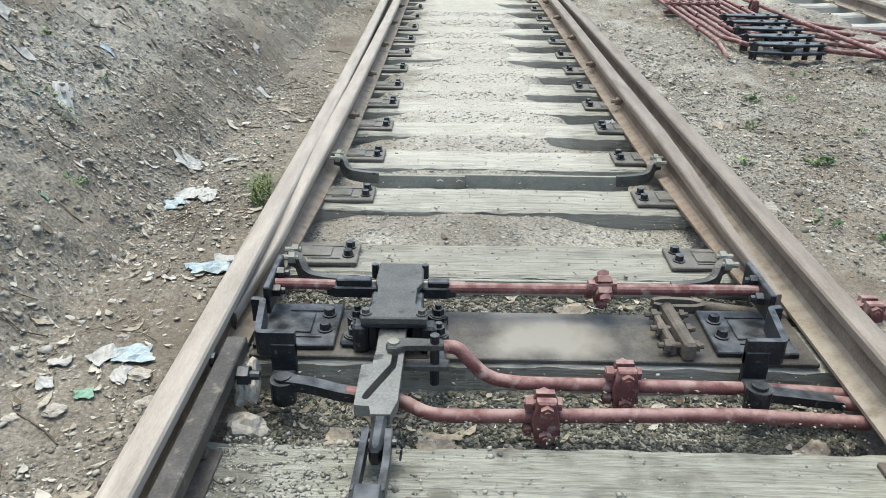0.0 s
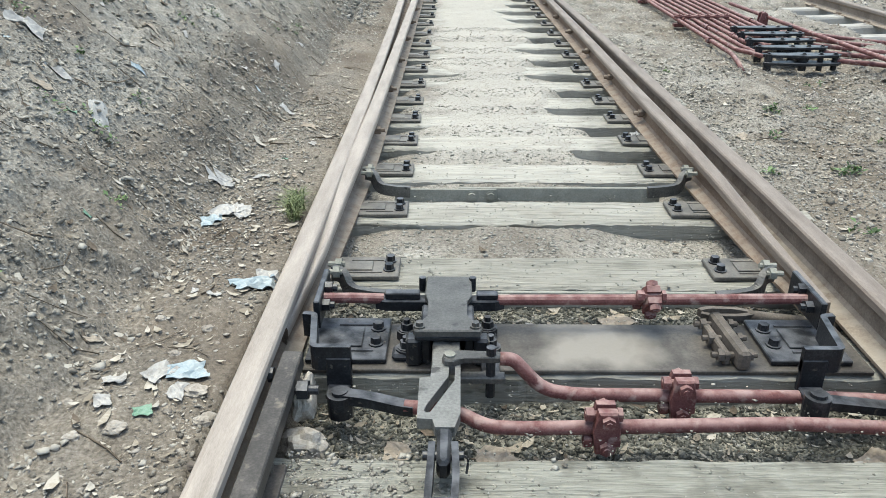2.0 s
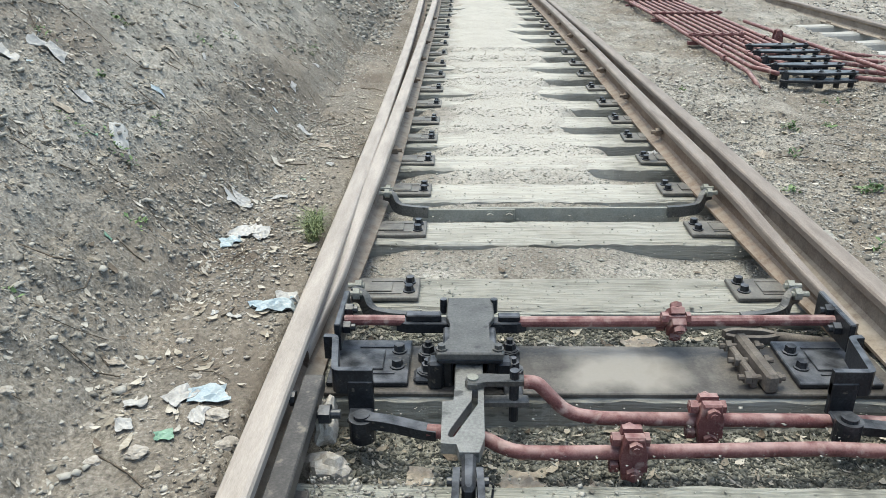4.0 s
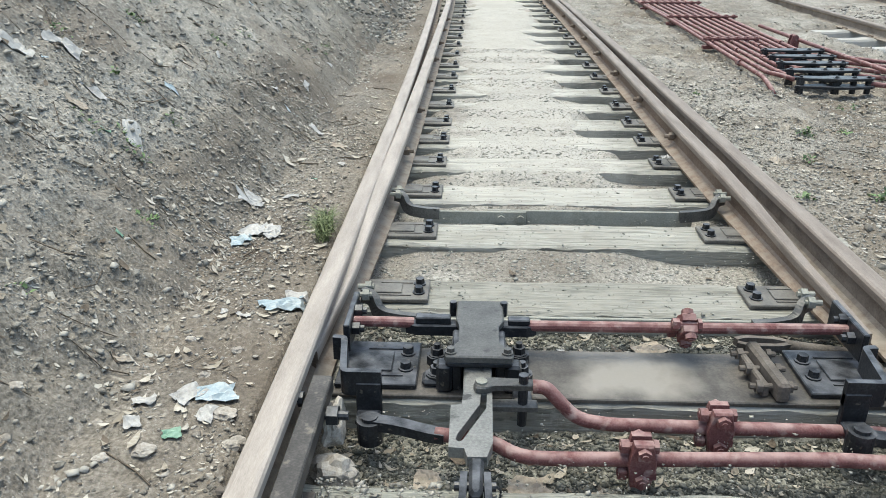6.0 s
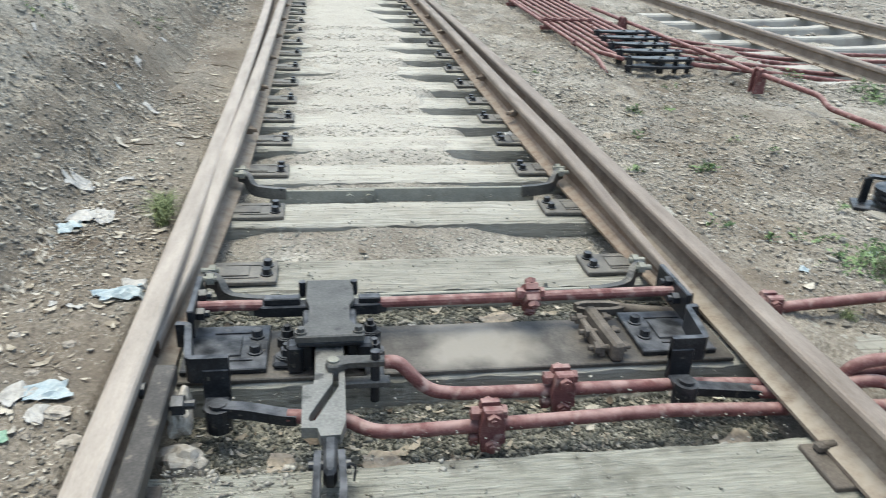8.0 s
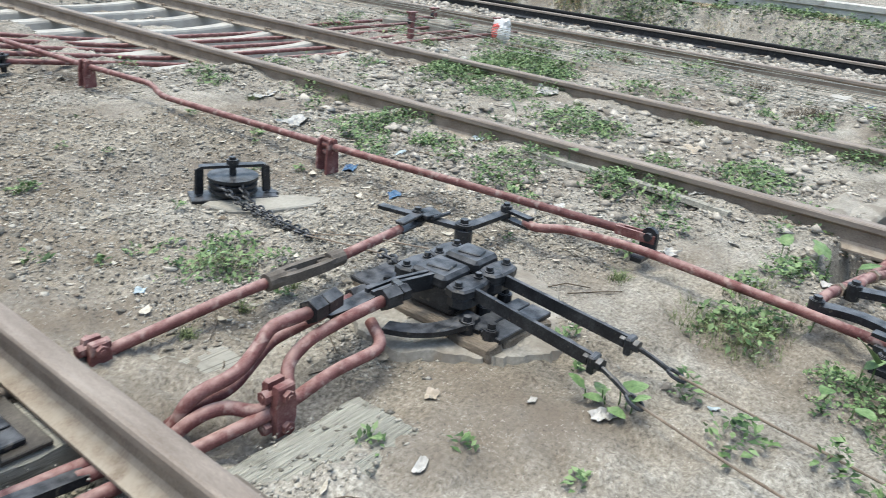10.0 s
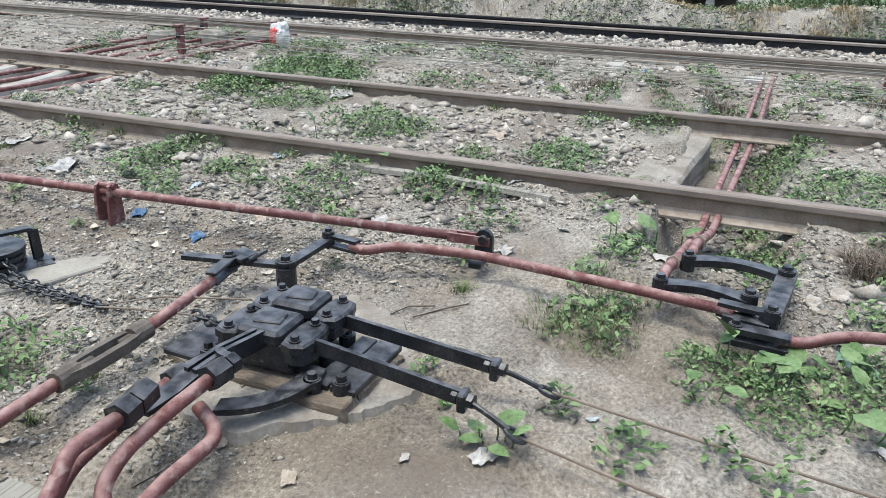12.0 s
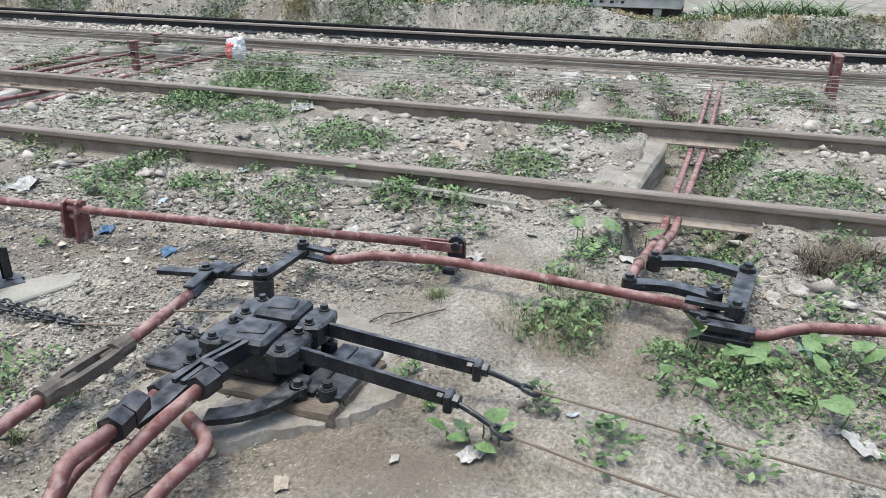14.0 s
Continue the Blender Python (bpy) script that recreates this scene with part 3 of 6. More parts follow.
def pipe_clamp(x, y, z, h=0.062, w=0.024, lean=0.0):
    """Two bolted cheeks round a pipe."""
    t = thing("pipe_clamp", (x, y, z), "chunky red painted bolted clamp round a pipe", "clamp", "pipe clamps")
    m = Matrix.Rotation(lean, 4, "X")
    for s in (-1, 1):
        bm = bmesh.new()
        out = [(-w, -h), (w, -h), (w + 0.006, -h * 0.4), (w + 0.012, 0), (w + 0.006, h * 0.4), (w, h), (-w, h), (-w - 0.006, h * 0.4), (-w - 0.010, 0), (-w - 0.006, -h * 0.4)]
        prism(bm, out, 0.008, 0.032, 0.005)
        bmesh.ops.transform(bm, matrix=Matrix.Translation((x, y, z)) @ m @ Matrix.Rotation(radians(90), 4, "X") @ Matrix.Diagonal((1, 1, s, 1)), verts=bm.verts)
        part("cheek", bm, RED, t)
    for zz in (-0.62, 0.62):
        bm = bmesh.new()
        rod(bm, (0, -0.05, zz * h), (0, 0.05, zz * h), 0.009, 8)
        rod(bm, (0, -0.046, zz * h), (0, -0.030, zz * h), 0.018, 6)
        rod(bm, (0, 0.030, zz * h), (0, 0.046, zz * h), 0.018, 6)
        rod(bm, (-w - 0.03, 0, zz * h), (w + 0.014, 0, zz * h), 0.010, 8)
        rod(bm, (-w - 0.028, 0, zz * h), (-w - 0.008, 0, zz * h), 0.019, 6)
        rod(bm, (w + 0.004, 0, zz * h), (w + 0.016, 0, zz * h), 0.019, 6)
        bmesh.ops.transform(bm, matrix=Matrix.Translation((x, y, z)) @ m, verts=bm.verts)
        part("bolt", bm, RED, t)
    return t


pipe_clamp(0.222, 2.14, 0.108, 0.044, 0.02, 0.7)
pipe_clamp(0.232, 1.80, 0.003, 0.064)
pipe_clamp(0.008, 1.67, -0.003, 0.064)

# ---- plunger casting ----
cast = thing("plunger_casting", (-0.39, 2.03, 0.012), "black greased lock casting with a bolted cap on the tie plate", "casting")
bm = bmesh.new()
prism(bm, [(-0.480, 1.905), (-0.302, 1.905), (-0.297, 1.918), (-0.300, 1.938), (-0.322, 1.952), (-0.340, 1.985), (-0.338, 2.07), (-0.318, 2.115), (-0.318, 2.235), (-0.458, 2.235), (-0.460, 2.115), (-0.444, 2.07), (-0.444, 1.985), (-0.462, 1.952), (-0.482, 1.938), (-0.486, 1.918)], 0.118, 0.138, 0.004)
part("cap", bm, SPREAD, cast)
bm = bmesh.new()
box(bm, -0.482, -0.300, 1.908, 1.945, 0.098, 0.118, 0.006)
part("front_flange", bm, BLACK, cast)
for s in (-1, 1):
    bm = bmesh.new()
    box(bm, -0.391 + s * 0.062 - 0.014, -0.391 + s * 0.062 + 0.014, 1.93, 2.09, 0.012, 0.118, 0.005)
    box(bm, -0.391 + s * 0.095 - 0.022, -0.391 + s * 0.095 + 0.022, 1.915, 1.965, 0.012, 0.10, 0.008)
    part("side_wall", bm, BLACK, cast)
bm = bmesh.new()
box(bm, -0.455, -0.325, 2.19, 2.23, 0.012, 0.118, 0.004)
part("back_wall", bm, BLACK, cast)
for x, y in ((-0.468, 1.925), (-0.314, 1.925)):
    bm = bmesh.new()
    hexbolt(bm, x, y, 0.138, 0.012, 0.012)
    part("cap_bolt", bm, SPREAD, cast)
for x in (-0.47, -0.315):
    bm = bmesh.new()
    rod(bm, (x, 2.21, 0.10), (x, 2.21, 0.146), 0.011, 8)
    part("stud", bm, BLACK, cast)
for x, y, big in ((-0.513, 2.075, 1), (-0.51, 1.975, 1), (-0.272, 2.09, 1), (-0.268, 1.985, 1)):
    bm = bmesh.new()
    rod(bm, (x, y, 0.012), (x, y, 0.04), 0.031, 10)
    hexbolt(bm, x, y, 0.038, 0.019, 0.02, 0.3)
    rod(bm, (x, y, 0.05), (x, y, 0.076), 0.010, 8)
    part("holding_nut", bm, BLACK, cast)
bm = bmesh.new()
box(bm, -0.298, -0.246, 1.845, 2.11, 0.012, 0.03, 0.003)
part("side_plate", bm, BLACK, cast)
bm = bmesh.new()
box(bm, -0.55, -0.47, 1.94, 2.0, 0.012, 0.034, 0.008)
part("foot", bm, BLACK, cast)

# ---- plunger with slot, fork and pull bar ----
CAMSTEEL = surface("rubbed_steel", [(0.10, 0.10, 0.096), (0.20, 0.20, 0.19), (0.30, 0.297, 0.28)], 7.0, 0.45, metal=0.3, bump=0.25, fine=130, spots=(0.07, 0.07, 0.068), spot_scale=16, spot_cut=0.62)
plunger = thing("lock_plunger", (-0.4, 1.6, 0.06), "worn steel sliding plunger with a slanted cam slot and fork end", "plunger")
bm = bmesh.new()
box(bm, -0.432, -0.356, 1.80, 2.19, 0.062, 0.092, 0.003)
part("slide_bar", bm, CAMSTEEL, plunger)
bm = bmesh.new()
outer = [(-0.432, 1.802), (-0.434, 1.752), (-0.462, 1.745), (-0.462, 1.578), (-0.425, 1.575), (-0.418, 1.545), (-0.372, 1.545), (-0.358, 1.60), (-0.356, 1.802)]
slot = [(-0.386, 1.802), (-0.388, 1.752), (-0.442, 1.628), (-0.446, 1.608), (-0.440, 1.600), (-0.430, 1.604), (-0.372, 1.735), (-0.370, 1.802)]
prism(bm, [(-0.432, 1.802)] + outer[1:] + slot[::-1], 0.062, 0.092, 0.0)
part("cam_plate", bm, CAMSTEEL, plunger)
bm = bmesh.new()
prism(bm, [(-0.413, 1.56), (-0.413, 1.44), (-0.405, 1.425), (-0.39, 1.425), (-0.382, 1.44), (-0.378, 1.56)], 0.045, 0.088, 0.008)
part("tongue", bm, BLACK, plunger)
bm = bmesh.new()
for s in (-1, 1):
    sweep(bm, smooth_path([(-0.398 + s * 0.026, 1.50, 0.066), (-0.398 + s * 0.029, 1.40, 0.064), (-0.402 + s * 0.028, 1.31, 0.06)], 0.03), [(-0.008, -0.022), (0.008, -0.022), (0.008, 0.022), (-0.008, 0.022)])
box(bm, -0.440, -0.364, 1.24, 1.335, 0.036, 0.086, 0.012)
part("fork", bm, BLACK, plunger)
bm = bmesh.new()
rod(bm, (-0.445, 1.475, 0.066), (-0.352, 1.475, 0.066), 0.011, 10)
tube(bm, [(-0.352, 1.475, 0.066), (-0.34, 1.485, 0.05), (-0.345, 1.47, 0.02)], 0.003, 6, 0.01)
part("fork_pin", bm, BLACK, plunger)
bm = bmesh.new()
rod(bm, (-0.402, 1.30, 0.06), (-0.405, -1.2, 0.055), 0.018, 12)
part("pull_bar", bm, BLACK, plunger)

link = thing("cam_link", (-0.3, 1.82, 0.09), "black link pinned to the plunger and joined to a red pipe", "link")
bm = bmesh.new()
prism(bm, [(-0.405, 1.815), (-0.398, 1.798), (-0.375, 1.795), (-0.35, 1.81), (-0.255, 1.813), (-0.235, 1.82), (-0.235, 1.838), (-0.255, 1.845), (-0.35, 1.842), (-0.38, 1.848), (-0.40, 1.838)], 0.094, 0.112, 0.004)
prism(bm, [(-0.36, 1.81), (-0.235, 1.81), (-0.235, 1.845), (-0.36, 1.845)], 0.030, 0.048, 0.004)
part("jaw", bm, SPREAD, link)
bm = bmesh.new()
rod(bm, (-0.384, 1.822, 0.05), (-0.384, 1.822, 0.117), 0.015, 12)
part("pin", bm, GREY, link)
bm = bmesh.new()
rod(bm, (-0.275, 1.826, -0.02), (-0.275, 1.826, 0.135), 0.013, 10)
part("pin", bm, BLACK, link)
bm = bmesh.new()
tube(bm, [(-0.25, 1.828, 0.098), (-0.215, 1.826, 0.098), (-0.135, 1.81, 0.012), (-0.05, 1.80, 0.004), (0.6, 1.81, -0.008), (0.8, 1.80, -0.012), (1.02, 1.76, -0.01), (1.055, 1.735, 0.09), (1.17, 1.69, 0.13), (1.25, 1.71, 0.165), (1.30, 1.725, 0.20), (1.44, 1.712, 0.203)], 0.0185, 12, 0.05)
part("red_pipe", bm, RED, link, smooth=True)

# ---- cranked brackets at the blade tips ----


def tip_bracket(s, dx, label):
    t = thing("blade_bracket", (s * 0.72 + dx, 1.9, 0.06), label, "bracket", "blade brackets")
    bm = bmesh.new()
    pts = [(s * 0.800 + dx, 2.30, 0.098), (s * 0.805 + dx, 2.008, 0.098), (s * 0.772 + dx, 2.005, 0.098), (s * 0.748 + dx, 1.832, 0.098), (s * 0.648 + dx, 1.832, 0.098)]
    pts = pts[1:]
    sweep(bm, smooth_path(pts, 0.012, 3), [(-0.009, -0.036), (0.009, -0.036), (0.009, 0.036), (-0.009, 0.036)])
    part("cranked_plate", bm, BLACK, t)
    bm = bmesh.new()
    box(bm, s * 0.682 + dx - 0.034, s * 0.682 + dx + 0.034, 1.82, 1.84, 0.0, 0.10, 0.003)
    box(bm, s * 0.682 + dx - 0.032, s * 0.682 + dx + 0.032, 1.772, 1.838, 0.0, 0.018, 0.004)
    part("leg", bm, BLACK, t)
    bm = bmesh.new()
    x = s * 0.672 + dx
    rod(bm, (x, 1.755, -0.03), (x, 1.755, 0.036), 0.034, 16)
    rod(bm, (x, 1.755, 0.036), (x, 1.755, 0.046), 0.022, 12)
    part("pin", bm, BLACK, t)
    return t


tip_bracket(-1, 0.0, "black cranked bracket on the closed blade's tip")
tip_bracket(1, -0.098, "black cranked bracket on the open blade's tip")
d = thing("detector_rod", (0.0, 1.70, 0.03), "red detector pipe pinned by a black link to a bracket", "rod")
bm = bmesh.new()
sweep(bm, smooth_path([(-0.675, 1.755, 0.028), (-0.60, 1.742, 0.028), (-0.52, 1.725, 0.018), (-0.475, 1.715, 0.018)], 0.04), [(-0.018, -0.014), (0.018, -0.014), (0.018, 0.014), (-0.018, 0.014)])
part("link", bm, BLACK, d)
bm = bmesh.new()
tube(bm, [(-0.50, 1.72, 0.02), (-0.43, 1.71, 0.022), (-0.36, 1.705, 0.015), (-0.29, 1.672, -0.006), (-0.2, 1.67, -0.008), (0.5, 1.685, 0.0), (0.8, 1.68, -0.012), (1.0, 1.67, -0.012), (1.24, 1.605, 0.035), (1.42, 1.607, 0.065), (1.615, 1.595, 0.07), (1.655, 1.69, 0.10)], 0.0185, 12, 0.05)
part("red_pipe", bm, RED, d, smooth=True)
d = thing("detector_rod", (1.1, 1.72, 0.03), "red detector pipe pinned by a black link under a rail", "rod")
bm = bmesh.new()
sweep(bm, smooth_path([(0.576, 1.755, 0.018), (0.66, 1.762, 0.004), (0.80, 1.765, -0.014)], 0.04), [(-0.02, -0.012), (0.02, -0.012), (0.02, 0.012), (-0.02, 0.012)])
part("link", bm, BLACK, d)
bm = bmesh.new()
tube(bm, [(0.78, 1.765, -0.014), (0.98, 1.735, -0.012), (1.05, 1.71, 0.045), (1.125, 1.69, 0.055), (1.19, 1.63, 0.03), (1.275, 1.61, 0.045), (1.31, 1.675, 0.10), (1.40, 1.685, 0.14), (1.55, 1.672, 0.165), (1.67, 1.66, 0.176)], 0.0185, 12, 0.05)
part("red_pipe", bm, RED, d, smooth=True)
pipe_clamp(1.235, 1.612, 0.04, 0.075, 0.026)

# ---- guide block and slotted rod by the open blade ----
g = thing("guide_block", (0.43, 2.02, 0.012), "grease-caked dark guide block with side bolts", "block")
bm = bmesh.new()
box(bm, 0.408, 0.444, 1.90, 2.14, 0.012, 0.072, 0.008, 4)
box(bm, 0.38, 0.40, 1.93, 2.10, 0.012, 0.05, 0.004, 4)
part("block", bm, IRON, g)
for y in (1.94, 2.03, 2.11):
    bm = bmesh.new()
    rod(bm, (0.352, y, 0.042), (0.48, y, 0.042), 0.009, 8)
    rod(bm, (0.368, y, 0.042), (0.385, y, 0.042), 0.019, 6)
    rod(bm, (0.452, y, 0.042), (0.466, y, 0.042), 0.018, 6)
    part("bolt", bm, IRON, g)
g = thing("drive_rod", (0.9, 2.15, 0.0), "slotted dark rod passing under a rail to a red adjusting rod", "rod")
bm = bmesh.new()
for s in (-1, 1):
    sweep(bm, smooth_path([(0.40, 2.205 + s * 0.010, 0.022), (0.43, 2.205 + s * 0.024, 0.022), (0.52, 2.205 + s * 0.022, 0.02), (0.56, 2.205 + s * 0.006, 0.018)], 0.02), [(-0.008, -0.012), (0.008, -0.012), (0.008, 0.012), (-0.008, 0.012)])
part("slotted_end", bm, IRON, g)
bm = bmesh.new()
tube(bm, [(0.55, 2.205, 0.017), (0.78, 2.20, -0.008), (1.0, 2.17, -0.010)], 0.018)
part("rod", bm, IRON, g, smooth=True)
bm = bmesh.new()
tube(bm, [(1.0, 2.17, -0.01), (1.08, 2.145, 0.035), (1.48, 2.112, 0.085), (1.64, 2.098, 0.098)], 0.0185)
part("red_pipe", bm, RED, g, smooth=True)
bm = bmesh.new()
for s in (-1, 1):
    sweep(bm, smooth_path([(1.61, 2.097 + s * 0.010, 0.098), (1.68, 2.096 + s * 0.027, 0.099), (1.83, 2.09 + s * 0.027, 0.10), (1.90, 2.088 + s * 0.010, 0.10)], 0.04), [(-0.010, -0.017), (0.010, -0.017), (0.010, 0.017), (-0.010, 0.017)])
rod(bm, (1.595, 2.098, 0.097), (1.665, 2.097, 0.098), 0.030, 12)
rod(bm, (1.86, 2.089, 0.10), (1.925, 2.088, 0.10), 0.030, 12)
part("turnbuckle", bm, IRON, g)
bm = bmesh.new()
tube(bm, [(1.64, 2.097, 0.1), (1.72, 2.095, 0.1)], 0.0145)
tube(bm, [(1.82, 2.091, 0.1), (1.93, 2.089, 0.101)], 0.0145)
part("threaded_rod", bm, IRON, g, smooth=True)
bm = bmesh.new()
tube(bm, [(1.925, 2.089, 0.101), (2.1, 2.098, 0.108), (2.26, 2.107, 0.114)], 0.0185)
part("red_pipe", bm, RED, g, smooth=True)
bm = bmesh.new()
for z in (0.098, 0.134):
    box(bm, 2.25, 2.42, 2.098, 2.140, z, z + 0.013, 0.003, 9)
part("jaw", bm, BLACK, g)
pipe_clamp(1.045, 2.155, 0.02, 0.06, 0.024)

# ---- bar bolted inside the near rail, with lumps of mortar ----
TARRED = surface("tarred_flat_bar", [(0.03, 0.028, 0.027), (0.065, 0.06, 0.056), (0.125, 0.115, 0.106)], 9.0, 0.5, metal=0.15, bump=0.35, fine=150, spots=(0.17, 0.15, 0.125), spot_scale=18, spot_cut=0.63)
b_ = thing("check_bar", (-0.80, 1.2, 0.05), "dark flat steel bar bolted inside a running rail", "bar")
bm = bmesh.new()
box(bm, -0.828, -0.774, -1.5, 1.825, 0.075, 0.122, 0.004)
part("bar", bm, TARRED, b_)
for y in (0.5, 1.05, 1.70):
    bm = bmesh.new()
    rod(bm, (-0.80, y, 0.085), (-0.715, y, 0.085), 0.012, 10)
    rod(bm, (-0.768, y, 0.085), (-0.74, y, 0.085), 0.026, 6)
    rod(bm, (-0.845, y + 0.03, 0.11), (-0.832, y + 0.03, 0.11), 0.02, 8)
    part("bolt", bm, BLACK, b_)


def lump(name, x, y, z, rx, ry, rz, material, label, category, seed, parent=None):
    bm = bmesh.new()
    bmesh.ops.create_icosphere(bm, subdivisions=3, radius=1)
    for v in bm.verts:
        k = 1 + 0.45 * noise.noise(v.co * 1.3 + Vector((seed, 0, 0))) + 0.2 * noise.noise(v.co * 3.1 + Vector((0, seed, 0)))
        v.co = Vector((x + v.co.x * rx * k, y + v.co.y * ry * k, z + v.co.z * rz * k))
    ob = part(name, bm, material, parent)
    return tagged(ob, label, category) if parent is None else ob


lump("mortar_lump", -0.765, 1.76, 0.02, 0.03, 0.07, 0.055, STONE, "pale lump of dried mortar against a bar", "lump", 3.0)
lump("mortar_lump", -0.745, 1.63, -0.03, 0.055, 0.05, 0.04, STONE, "pale lump of dried mortar in a crib", "lump", 7.0)



def base_plate(x, y, s):
    t = thing("base_plate", (x, y, 0.0), "rusty flat base plate spiked to a sleeper under a rail", "plate", "base plates")
    bm = bmesh.new()
    box(bm, x - 0.13, x + 0.13, y - 0.08, y + 0.08, -0.006, 0.010, 0.003)
    part("plate", bm, IRON, t)
    for dx, dy in ((-0.09, 0.05), (0.09, -0.05), (0.09, 0.05)):
        bm = bmesh.new()
        box(bm, x + s * dx - 0.016, x + s * dx + 0.016, y + dy - 0.014, y + dy + 0.014, 0.011, 0.034, 0.005, 8)
        box(bm, x + s * dx * 0.8 - 0.02, x + s * dx * 0.8 + 0.02, y + dy - 0.010, y + dy + 0.010, 0.024, 0.036, 0.003)
        part("rail_spike", bm, IRON, t)


base_plate(0.895, 1.43, 1)
base_plate(-0.895, 1.43, -1)

# rail joint with its fishplates on the outer rail
j = thing("rail_joint", (-0.90, 4.05, 0.06), "pair of rusty fishplates bolted at a rail joint", "fishplate")
for s in (-1, 1):
    bm = bmesh.new()
    box(bm, -0.885 + s * 0.022 - 0.009, -0.885 + s * 0.022 + 0.009, 3.8, 4.3, 0.04, 0.115, 0.004)
    part("fishplate", bm, RUST, j)
for k, x in enumerate((0.70, 0.70, 0.695, 0.69, 0.69, 0.69, 0.685)):
    y = 4.4 + k * 0.95
    bs = thing("blade_bolt", (x, y, 0.09), "rusty stud and nut on the web of a blade", "bolt", "blade bolts")
    bm = bmesh.new()
    rod(bm, (x + 0.02, y, 0.085), (x - 0.045, y, 0.085), 0.012, 8)
    rod(bm, (x + 0.01, y, 0.085), (x - 0.022, y, 0.085), 0.022, 6)
    part("stud", bm, RUST, bs)
    bs2 = copy_thing(bs, Matrix.Translation((-0.78, y - 0.35, 0.09)) @ Matrix.Rotation(math.pi, 4, "Z"))

# ---- double lock detector beside the track ----
PACKING = surface("earth_caked_timber", [(0.09, 0.072, 0.055), (0.17, 0.142, 0.113), (0.27, 0.238, 0.198)], 9.0, 0.95, bump=0.9, fine=70, stretch=(2, 0.4, 2), deep=0.01)
lk = thing("lock_detector", (2.06, 1.70, 0.0), "black painted cast detector box with bolted lids on a plate", "detector")
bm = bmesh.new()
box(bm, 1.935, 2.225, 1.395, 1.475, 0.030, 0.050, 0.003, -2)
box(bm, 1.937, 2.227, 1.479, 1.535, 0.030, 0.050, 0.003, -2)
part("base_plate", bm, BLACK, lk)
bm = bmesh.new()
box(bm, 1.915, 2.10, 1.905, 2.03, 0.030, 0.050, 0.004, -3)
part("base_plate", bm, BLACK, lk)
bm = bmesh.new()
box(bm, 1.895, 1.985, 1.40, 2.02, -0.02, 0.034, 0.006, -4)
box(bm, 1.99, 2.23, 1.385, 2.02, -0.02, 0.029, 0.006, -4)
bmesh.ops.subdivide_edges(bm, edges=bm.edges[:], cuts=6, use_grid_fill=True)
for v in bm.verts:
    v.co += 0.010 * noise.noise_vector(v.co * 14) + 0.006 * noise.noise_vector(v.co * 40)
part("timber_packing", bm, PACKING, lk)


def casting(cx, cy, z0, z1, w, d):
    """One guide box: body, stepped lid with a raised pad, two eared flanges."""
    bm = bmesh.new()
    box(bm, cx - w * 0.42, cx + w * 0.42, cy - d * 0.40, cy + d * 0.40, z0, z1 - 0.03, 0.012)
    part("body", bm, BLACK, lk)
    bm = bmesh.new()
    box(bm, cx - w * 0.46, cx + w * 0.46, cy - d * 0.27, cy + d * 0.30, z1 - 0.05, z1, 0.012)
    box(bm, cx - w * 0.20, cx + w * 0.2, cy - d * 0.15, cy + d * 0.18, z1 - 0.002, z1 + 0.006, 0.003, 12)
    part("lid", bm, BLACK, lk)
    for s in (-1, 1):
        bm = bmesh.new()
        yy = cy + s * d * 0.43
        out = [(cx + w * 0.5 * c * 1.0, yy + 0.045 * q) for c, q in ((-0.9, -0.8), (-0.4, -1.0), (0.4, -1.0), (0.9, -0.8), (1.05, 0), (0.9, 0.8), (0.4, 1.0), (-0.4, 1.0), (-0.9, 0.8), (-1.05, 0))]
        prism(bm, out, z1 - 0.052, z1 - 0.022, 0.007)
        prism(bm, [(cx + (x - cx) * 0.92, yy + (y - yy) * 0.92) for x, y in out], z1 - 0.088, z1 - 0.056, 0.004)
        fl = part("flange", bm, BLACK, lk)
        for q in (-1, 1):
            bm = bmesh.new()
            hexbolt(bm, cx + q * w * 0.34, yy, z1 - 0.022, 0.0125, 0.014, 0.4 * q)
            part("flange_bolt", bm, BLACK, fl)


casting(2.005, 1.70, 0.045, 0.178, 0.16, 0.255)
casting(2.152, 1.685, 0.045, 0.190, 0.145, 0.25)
for x, y in ((1.925, 1.525), (1.945, 1.445), (2.06, 1.555), (2.19, 1.56), (1.95, 1.89), (2.06, 1.86), (1.99, 1.845)):
    bm = bmesh.new()
    rod(bm, (x, y, 0.03), (x, y, 0.068), 0.026, 12)
    hexbolt(bm, x, y, 0.066, 0.0155, 0.018, 0.2)
    part("holding_nut", bm, BLACK, lk)
# crescent of flat bar in front of the box
bm = bmesh.new()
arc = [math.radians(a) for a in range(196, 292, 8)]
out = [(1.93 + 0.245 * math.cos(a), 1.745 + 0.235 * math.sin(a)) for a in arc] + [(1.945 + 0.205 * math.cos(a), 1.745 + 0.175 * math.sin(a)) for a in reversed(arc)]
prism(bm, out, 0.05, 0.068, 0.003)
part("crescent_bar", bm, BLACK, lk)

